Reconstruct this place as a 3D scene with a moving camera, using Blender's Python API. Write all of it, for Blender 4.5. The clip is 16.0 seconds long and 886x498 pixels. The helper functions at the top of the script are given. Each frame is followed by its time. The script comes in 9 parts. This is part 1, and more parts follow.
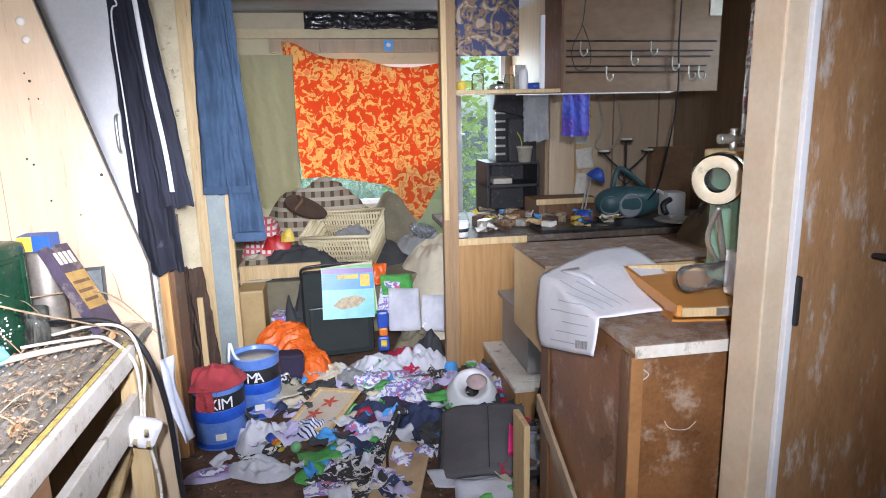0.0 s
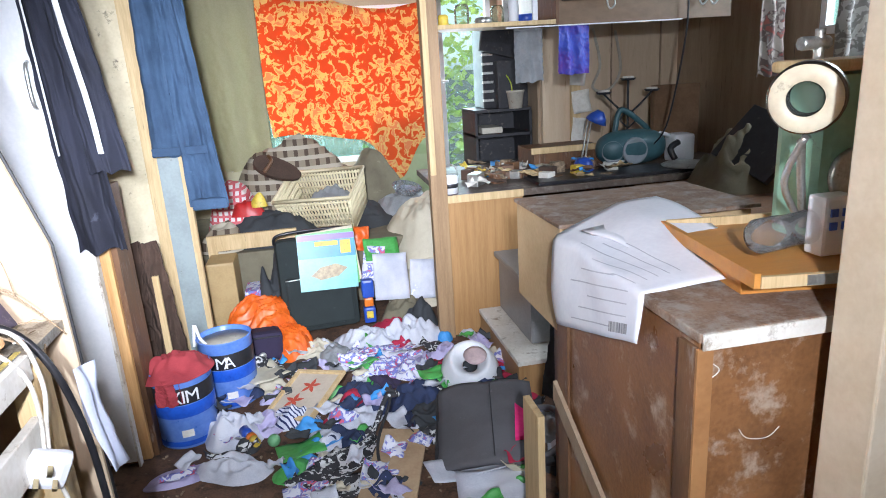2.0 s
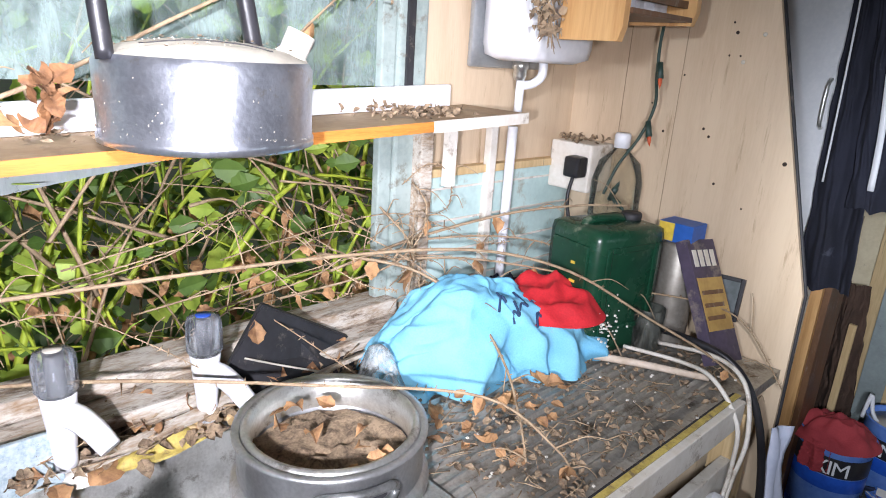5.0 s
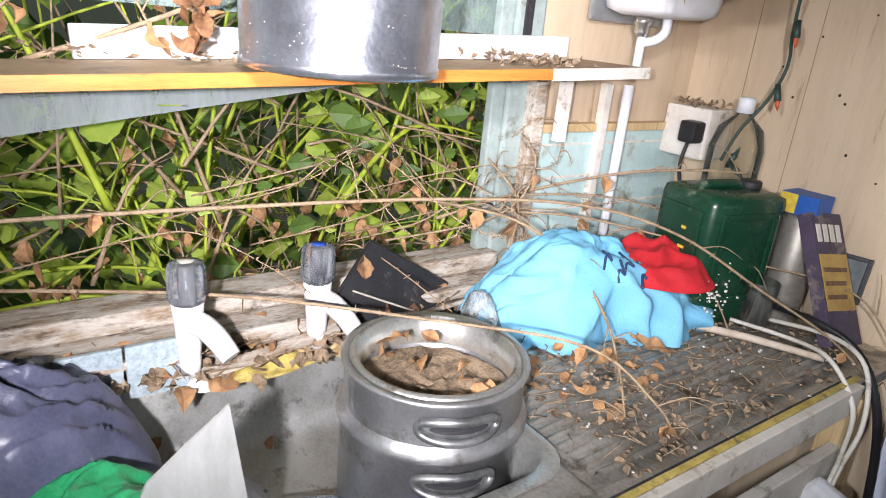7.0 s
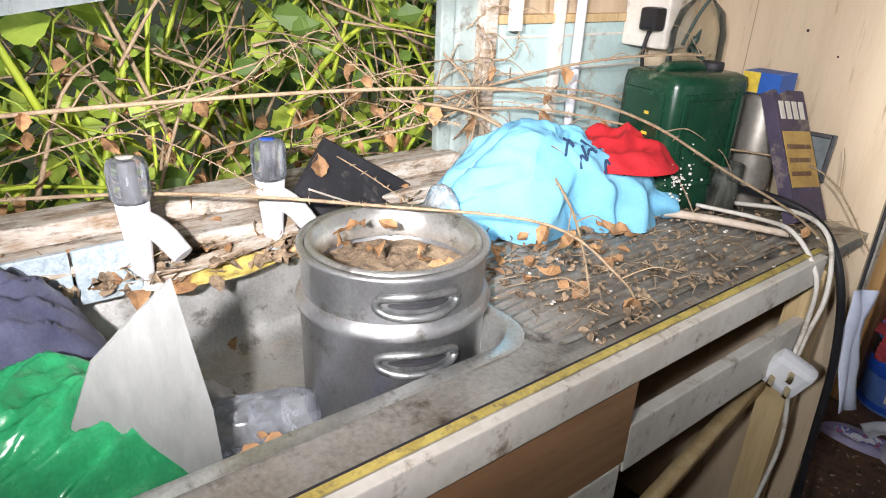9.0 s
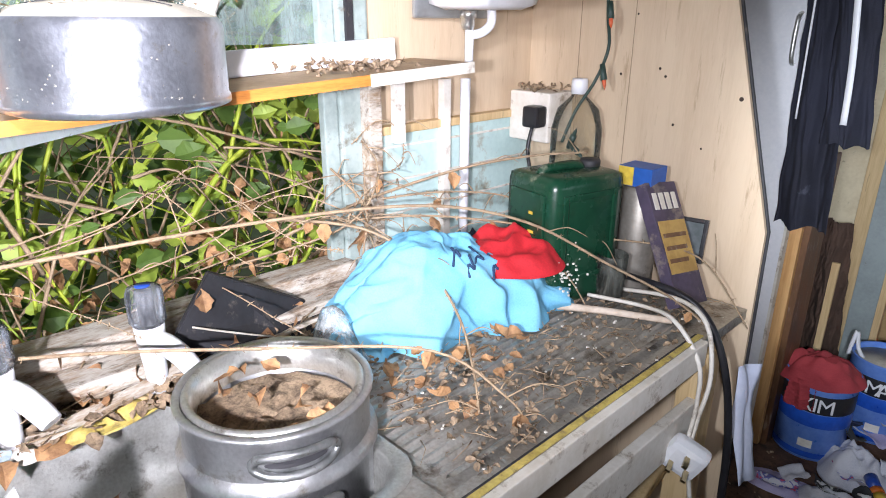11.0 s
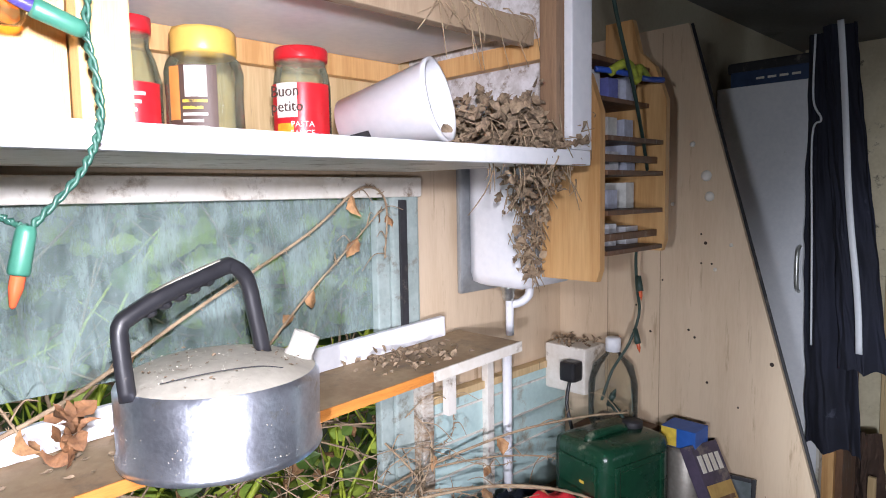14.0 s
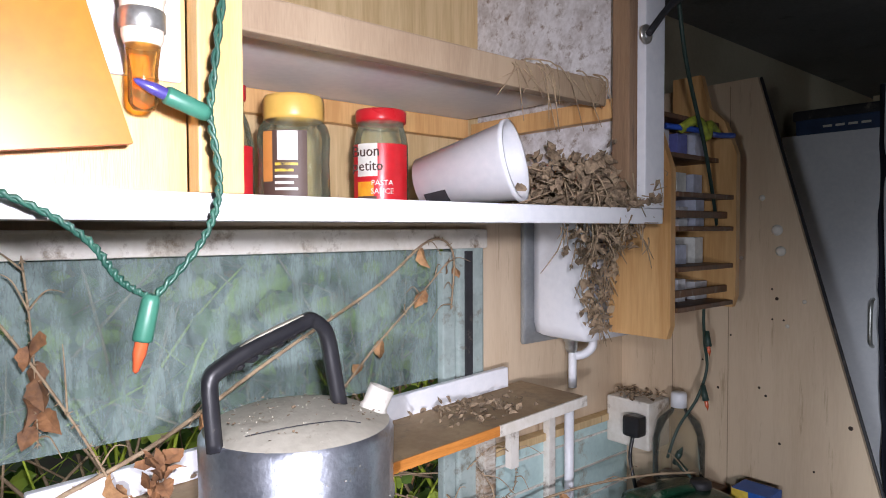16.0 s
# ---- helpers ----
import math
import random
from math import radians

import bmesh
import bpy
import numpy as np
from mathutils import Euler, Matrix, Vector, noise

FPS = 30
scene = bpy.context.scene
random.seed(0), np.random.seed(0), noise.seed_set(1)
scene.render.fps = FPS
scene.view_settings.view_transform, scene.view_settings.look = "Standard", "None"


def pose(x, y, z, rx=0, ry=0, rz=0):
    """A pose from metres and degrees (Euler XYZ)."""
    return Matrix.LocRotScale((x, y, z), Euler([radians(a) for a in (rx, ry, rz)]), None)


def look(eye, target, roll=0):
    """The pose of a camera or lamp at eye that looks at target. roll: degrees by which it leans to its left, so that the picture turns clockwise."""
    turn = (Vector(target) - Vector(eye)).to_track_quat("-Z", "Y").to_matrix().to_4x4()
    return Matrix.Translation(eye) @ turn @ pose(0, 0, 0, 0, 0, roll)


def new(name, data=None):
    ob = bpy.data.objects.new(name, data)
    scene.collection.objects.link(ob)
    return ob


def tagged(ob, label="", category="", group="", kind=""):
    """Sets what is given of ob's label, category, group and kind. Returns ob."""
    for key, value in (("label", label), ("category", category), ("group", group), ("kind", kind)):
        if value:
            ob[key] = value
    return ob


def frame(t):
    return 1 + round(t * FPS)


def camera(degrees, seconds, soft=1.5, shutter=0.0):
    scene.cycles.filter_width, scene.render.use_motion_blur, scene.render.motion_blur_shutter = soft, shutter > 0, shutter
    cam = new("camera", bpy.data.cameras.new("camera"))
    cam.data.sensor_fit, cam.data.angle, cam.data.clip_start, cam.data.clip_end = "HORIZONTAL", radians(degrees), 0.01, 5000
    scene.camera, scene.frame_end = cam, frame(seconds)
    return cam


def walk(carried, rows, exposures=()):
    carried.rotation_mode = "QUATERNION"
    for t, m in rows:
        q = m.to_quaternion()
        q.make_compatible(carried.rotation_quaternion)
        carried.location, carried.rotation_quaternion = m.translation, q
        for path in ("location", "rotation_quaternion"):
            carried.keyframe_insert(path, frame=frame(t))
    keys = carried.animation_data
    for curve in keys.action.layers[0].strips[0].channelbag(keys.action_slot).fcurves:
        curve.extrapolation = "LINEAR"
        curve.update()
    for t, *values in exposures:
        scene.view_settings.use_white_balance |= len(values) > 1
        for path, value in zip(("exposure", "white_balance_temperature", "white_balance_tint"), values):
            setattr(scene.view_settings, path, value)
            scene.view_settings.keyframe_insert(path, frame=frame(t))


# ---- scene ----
cam = camera(69.8, 16.0, 1.0)
PATH = [
    (0, (0.122, 0.01, 1.404), (0.449, 1.939, 0.989), -1.3),
    (0.5, (0.127, 0.052, 1.38), (0.456, 1.98, 0.96), -1.6),
    (1, (0.133, 0.153, 1.357), (0.469, 2.077, 0.926), -1.7),
    (1.5, (0.156, 0.304, 1.333), (0.492, 2.21, 0.83), -2.9),
    (2, (0.179, 0.359, 1.335), (0.532, 2.25, 0.789), -3.6),
    (2.5, (0.155, 0.442, 1.344), (0.531, 2.326, 0.787), -2.7),
    (3, (0.096, 0.508, 1.343), (0.448, 2.401, 0.801), -0.6),
    (3.5, (0.075, 0.536, 1.343), (0.105, 2.469, 0.829), 1.2),
    (4, (0.033, 0.530, 1.378), (-0.542, 2.364, 0.810), 2.6),
    (4.5, (-0.010, 0.503, 1.426), (-1.109, 2.055, 0.808), 3.3),
    (5, (-0.032, 0.451, 1.430), (-1.403, 1.784, 0.843), 3.8),
    (5.2, (-0.034, 0.439, 1.449), (-1.442, 1.726, 0.848), 3.9),
    (7.3, (-0.039, 0.414, 1.370), (-1.556, 1.520, 0.685), 5.4),
    (7.5, (-0.039, 0.413, 1.362), (-1.550, 1.517, 0.656), 5.3),
    (8, (-0.042, 0.414, 1.315), (-1.527, 1.522, 0.560), 3.5),
    (8.2, (-0.039, 0.411, 1.298), (-1.506, 1.516, 0.503), 3.1),
    (10.3, (0.034, 0.511, 1.357), (-1.332, 1.742, 0.572), 0.6),
    (10.5, (0.02, 0.513, 1.373), (-1.325, 1.781, 0.607), 0.7),
    (11, (0.018, 0.516, 1.41), (-1.33, 1.826, 0.727), 0.3),
    (11.5, (0.002, 0.514, 1.462), (-1.351, 1.866, 0.877), 0.6),
    (12, (-0.006, 0.499, 1.506), (-1.375, 1.875, 1.027), 0.5),
    (12.5, (-0.009, 0.492, 1.538), (-1.39, 1.886, 1.152), 0.2),
    (13, (-0.012, 0.478, 1.57), (-1.409, 1.873, 1.25), -1.0),
    (13.5, (-0.02, 0.455, 1.592), (-1.428, 1.857, 1.358), -1.5),
    (14, (-0.034, 0.436, 1.61), (-1.456, 1.832, 1.436), -1.0),
    (14.5, (-0.044, 0.422, 1.629), (-1.504, 1.781, 1.485), -0.8),
    (15, (-0.048, 0.407, 1.638), (-1.54, 1.735, 1.527), -0.9),
    (15.5, (-0.049, 0.407, 1.637), (-1.56, 1.715, 1.556), -0.6),
    (16, (-0.049, 0.402, 1.638), (-1.573, 1.696, 1.579), -0.2),
]
EXPOSURES = [(0, 0.2, 6250, 15), (2.2, 0.5, 6000, 11), (3.0, 0.25, 6050, 10), (3.6, -0.4, 6050, 10), (4.2, -1.15, 6250, 11), (5.2, -1.3, 6200, 11), (7.5, -1.35, 6700, 10), (8.2, -1.2, 6900, 9), (10.5, -1.05, 6200, 11), (12.3, -1.15, 6350, 13), (13.5, -1.6, 6200, 13), (14.5, -2.0, 6150, 12), (16, -2.4, 6200, 12)]
walk(cam, [(t, look(eye, target, roll)) for t, eye, target, roll in PATH], EXPOSURES)

# ---- light ----
world = bpy.data.worlds.new("sky")
scene.world = world
world.use_nodes = True
wn = world.node_tree
sky = wn.nodes.new("ShaderNodeTexSky")
sky.sky_type, sky.sun_disc, sky.sun_elevation, sky.sun_rotation = "NISHITA", False, radians(46), radians(185)
wn.links.new(sky.outputs[0], wn.nodes["Background"].inputs[0])
wn.nodes["Background"].inputs[1].default_value = 0.14


def lamp(name, kind, energy, m, colour=(1, 1, 1)):
    data = bpy.data.lights.new(name, kind)
    data.energy, data.color = energy, colour
    ob = new(name, data)
    ob.matrix_world = m
    return ob


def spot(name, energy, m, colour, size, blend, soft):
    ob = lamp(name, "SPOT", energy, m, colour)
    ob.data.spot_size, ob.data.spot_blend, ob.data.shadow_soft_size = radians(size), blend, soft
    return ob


sun = lamp("sun", "SUN", 4.2, look((0, 0, 0), (-0.10, 0.72, -0.75)), (1, 0.95, 0.88))
sun.data.angle = radians(4)
# the torch that is carried, put in as five fixed lamps: towards the far room, the wall cupboard and the sink window
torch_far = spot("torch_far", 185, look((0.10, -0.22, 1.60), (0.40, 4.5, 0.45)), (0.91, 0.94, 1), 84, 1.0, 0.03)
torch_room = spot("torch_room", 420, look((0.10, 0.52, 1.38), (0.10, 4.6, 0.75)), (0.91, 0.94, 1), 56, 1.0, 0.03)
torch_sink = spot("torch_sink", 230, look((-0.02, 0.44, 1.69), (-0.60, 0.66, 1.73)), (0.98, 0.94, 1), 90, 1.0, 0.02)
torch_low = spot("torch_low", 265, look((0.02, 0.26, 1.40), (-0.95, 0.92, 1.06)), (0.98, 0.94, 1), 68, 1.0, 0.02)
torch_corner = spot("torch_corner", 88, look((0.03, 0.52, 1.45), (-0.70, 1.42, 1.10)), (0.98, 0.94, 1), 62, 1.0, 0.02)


def window_light(name, energy, m, w, h):
    ob = lamp(name, "AREA", energy, m, (0.86, 0.94, 1.0))
    ob.data.shape, ob.data.size, ob.data.size_y = "RECTANGLE", w, h
    return ob


# daylight in the openings
window_light("daylight_curtain", 40, look((0.28, 5.30, 1.25), (0.28, 4.0, 1.1)), 1.4, 1.0)
window_light("daylight_door", 28, look((1.345, 5.30, 1.0), (1.3, 4.0, 0.9)), 0.33, 1.7)
window_light("daylight_side", 22, look((2.66, 2.55, 1.66), (1.2, 3.2, 0.5)), 1.1, 0.55)

# ---- materials ----
def mat(name, a, b=None, rough=0.6, metal=0.0, scale=9.0, fine=90.0, bump=0.15, spec=0.5, stretch=(1, 1, 1), dirt=0.0, dirt_colour=(0.08, 0.06, 0.045), sheen=0.0, trans=0.0, alpha=1.0, glow=0.0, vary=0.0, space="Object", edges=(0.35, 0.65)):
    """A painted, woven or grained surface: two tones mixed by large and fine noise, with stains, relief and roughness that vary."""
    m = bpy.data.materials.new(name)
    m.use_nodes = True
    n, l = m.node_tree.nodes, m.node_tree.links
    p = n["Principled BSDF"]
    b = b or tuple(c * 0.72 for c in a)
    tc = n.new("ShaderNodeTexCoord")
    mp = n.new("ShaderNodeMapping")
    mp.inputs["Scale"].default_value = stretch
    if space == "Object":
        geo = n.new("ShaderNodeNewGeometry")
        l.new(geo.outputs["Position"], mp.inputs[0])
    else:
        l.new(tc.outputs[space], mp.inputs[0])
    big, small = n.new("ShaderNodeTexNoise"), n.new("ShaderNodeTexNoise")
    big.inputs["Scale"].default_value, big.inputs["Detail"].default_value, big.inputs["Roughness"].default_value = scale, 5, 0.62
    small.inputs["Scale"].default_value, small.inputs["Detail"].default_value = fine, 4
    l.new(mp.outputs[0], big.inputs[0]), l.new(mp.outputs[0], small.inputs[0])
    add = n.new("ShaderNodeMath")
    add.operation = "MULTIPLY_ADD"
    add.inputs[1].default_value = 0.45
    l.new(small.outputs[0], add.inputs[0]), l.new(big.outputs[0], add.inputs[2])
    ramp = n.new("ShaderNodeValToRGB")
    ramp.color_ramp.elements[0].position, ramp.color_ramp.elements[0].color = edges[0] + 0.2, (*b, 1)
    ramp.color_ramp.elements[1].position, ramp.color_ramp.elements[1].color = edges[1] + 0.2, (*a, 1)
    l.new(add.outputs[0], ramp.inputs[0])
    out = ramp.outputs[0]
    if vary:
        info, hsv, mr = n.new("ShaderNodeObjectInfo"), n.new("ShaderNodeHueSaturation"), n.new("ShaderNodeMapRange")
        mr.inputs["To Min"].default_value, mr.inputs["To Max"].default_value = 1 - vary, 1 + vary
        l.new(info.outputs["Random"], mr.inputs[0]), l.new(mr.outputs[0], hsv.inputs["Value"]), l.new(out, hsv.inputs["Color"])
        out = hsv.outputs[0]
    if dirt:
        d, dr, mix = n.new("ShaderNodeTexNoise"), n.new("ShaderNodeValToRGB"), n.new("ShaderNodeMix")
        d.inputs["Scale"].default_value, d.inputs["Detail"].default_value, d.inputs["Roughness"].default_value = scale * 1.7, 8, 0.72
        dr.color_ramp.elements[0].position, dr.color_ramp.elements[1].position = 0.66 - 0.3 * dirt, 0.74 - 0.16 * dirt
        mix.data_type = "RGBA"
        l.new(mp.outputs[0], d.inputs[0]), l.new(d.outputs[0], dr.inputs[0]), l.new(dr.outputs[0], mix.inputs[0])
        l.new(out, mix.inputs[6])
        mix.inputs[7].default_value = (*dirt_colour, 1)
        out = mix.outputs[2]
    l.new(out, p.inputs["Base Color"])
    rr = n.new("ShaderNodeMapRange")
    rr.inputs["To Min"].default_value, rr.inputs["To Max"].default_value = max(0.02, rough - 0.12), min(1, rough + 0.15)
    l.new(big.outputs[0], rr.inputs[0]), l.new(rr.outputs[0], p.inputs["Roughness"])
    p.inputs["Metallic"].default_value, p.inputs["Specular IOR Level"].default_value = metal, spec
    p.inputs["Sheen Weight"].default_value, p.inputs["Transmission Weight"].default_value, p.inputs["Alpha"].default_value = sheen, trans, alpha
    if glow:
        l.new(out, p.inputs["Emission Color"])
        p.inputs["Emission Strength"].default_value = glow
    if bump:
        bp = n.new("ShaderNodeBump")
        bp.inputs["Strength"].default_value, bp.inputs["Distance"].default_value = bump, 0.004
        l.new(add.outputs[0], bp.inputs["Height"]), l.new(bp.outputs[0], p.inputs["Normal"])
    return m


def glass(name, colour=(0.9, 0.95, 0.93), rough=0.05, grime=0.0, grime_colour=(0.35, 0.37, 0.33), scale=38.0, least=0.12):
    """Clear glass; grime: how much of it a film of dirt covers."""
    m = bpy.data.materials.new(name)
    m.use_nodes = True
    n, l = m.node_tree.nodes, m.node_tree.links
    n.remove(n["Principled BSDF"])
    out = n["Material Output"]
    fres, tr, gl, mix = n.new("ShaderNodeFresnel"), n.new("ShaderNodeBsdfTransparent"), n.new("ShaderNodeBsdfGlossy"), n.new("ShaderNodeMixShader")
    tr.inputs[0].default_value = (*colour, 1)
    gl.inputs["Roughness"].default_value = rough
    fres.inputs[0].default_value = 1.3
    l.new(fres.outputs[0], mix.inputs[0]), l.new(tr.outputs[0], mix.inputs[1]), l.new(gl.outputs[0], mix.inputs[2])
    last = mix.outputs[0]
    if grime:
        geo, mp, no, ra, df, m2 = n.new("ShaderNodeNewGeometry"), n.new("ShaderNodeMapping"), n.new("ShaderNodeTexNoise"), n.new("ShaderNodeMapRange"), n.new("ShaderNodeBsdfDiffuse"), n.new("ShaderNodeMixShader")
        mp.inputs["Scale"].default_value = (1, 1, 0.28)
        no.inputs["Scale"].default_value, no.inputs["Detail"].default_value, no.inputs["Roughness"].default_value = scale, 9, 0.78
        ra.inputs["From Min"].default_value, ra.inputs["From Max"].default_value = 0.40, 0.70
        ra.inputs["To Min"].default_value, ra.inputs["To Max"].default_value = grime * least, min(1, grime * 1.6)
        df.inputs[0].default_value = (*grime_colour, 1)
        l.new(geo.outputs["Position"], mp.inputs[0]), l.new(mp.outputs[0], no.inputs[0]), l.new(no.outputs[0], ra.inputs[0])
        l.new(ra.outputs[0], m2.inputs[0]), l.new(last, m2.inputs[1]), l.new(df.outputs[0], m2.inputs[2])
        last = m2.outputs[0]
    l.new(last, out.inputs[0])
    return m


def two_tone(name, a, b, c=None, scale=8.0, detail=2.0, rough=0.8, cut=0.5, distort=1.5, stretch=(1, 1, 1), trans=0.0):
    """Printed cloth or paper: patches of b on a, with some of c."""
    m = bpy.data.materials.new(name)
    m.use_nodes = True
    n, l = m.node_tree.nodes, m.node_tree.links
    p = n["Principled BSDF"]
    geo, mp, no, ra = n.new("ShaderNodeNewGeometry"), n.new("ShaderNodeMapping"), n.new("ShaderNodeTexNoise"), n.new("ShaderNodeValToRGB")
    mp.inputs["Scale"].default_value = stretch
    no.inputs["Scale"].default_value, no.inputs["Detail"].default_value, no.inputs["Distortion"].default_value = scale, detail, distort
    l.new(geo.outputs["Position"], mp.inputs[0]), l.new(mp.outputs[0], no.inputs[0]), l.new(no.outputs[0], ra.inputs[0])
    e = ra.color_ramp.elements
    e[0].position, e[0].color, e[1].position, e[1].color = cut - 0.015, (*a, 1), cut + 0.015, (*b, 1)
    if c:
        x = ra.color_ramp.elements.new(cut + 0.11)
        x.color = (*c, 1)
        x = ra.color_ramp.elements.new(cut + 0.09)
        x.color = (*b, 1)
    l.new(ra.outputs[0], p.inputs["Base Color"])
    p.inputs["Roughness"].default_value = rough
    if trans:
        tl, mx = n.new("ShaderNodeBsdfTranslucent"), n.new("ShaderNodeMixShader")
        mx.inputs[0].default_value = trans
        l.new(ra.outputs[0], tl.inputs[0]), l.new(p.outputs[0], mx.inputs[1]), l.new(tl.outputs[0], mx.inputs[2])
        l.new(mx.outputs[0], n["Material Output"].inputs[0])
    return m


def stripes(name, a, b, c, size=0.03, rough=0.85, axes=((1, 0, 0), (0, 0, 1))):
    """Woven checks: two crossing sets of bands."""
    m = bpy.data.materials.new(name)
    m.use_nodes = True
    n, l = m.node_tree.nodes, m.node_tree.links
    p = n["Principled BSDF"]
    geo = n.new("ShaderNodeNewGeometry")
    col = None
    for axis, tone in zip(axes, (b, c)):
        dot, mod, gt, mix = n.new("ShaderNodeVectorMath"), n.new("ShaderNodeMath"), n.new("ShaderNodeMath"), n.new("ShaderNodeMix")
        dot.operation, mod.operation, gt.operation, mix.data_type = "DOT_PRODUCT", "PINGPONG", "GREATER_THAN", "RGBA"
        dot.inputs[1].default_value = axis
        mod.inputs[1].default_value, gt.inputs[1].default_value = size, size * 0.62
        l.new(geo.outputs["Position"], dot.inputs[0]), l.new(dot.outputs["Value"], mod.inputs[0]), l.new(mod.outputs[0], gt.inputs[0]), l.new(gt.outputs[0], mix.inputs[0])
        mix.inputs[6].default_value, mix.inputs[7].default_value = (*a, 1), (*tone, 1)
        if col:
            l.new(col, mix.inputs[6])
        col = mix.outputs[2]
    l.new(col, p.inputs["Base Color"])
    p.inputs["Roughness"].default_value = rough
    return m


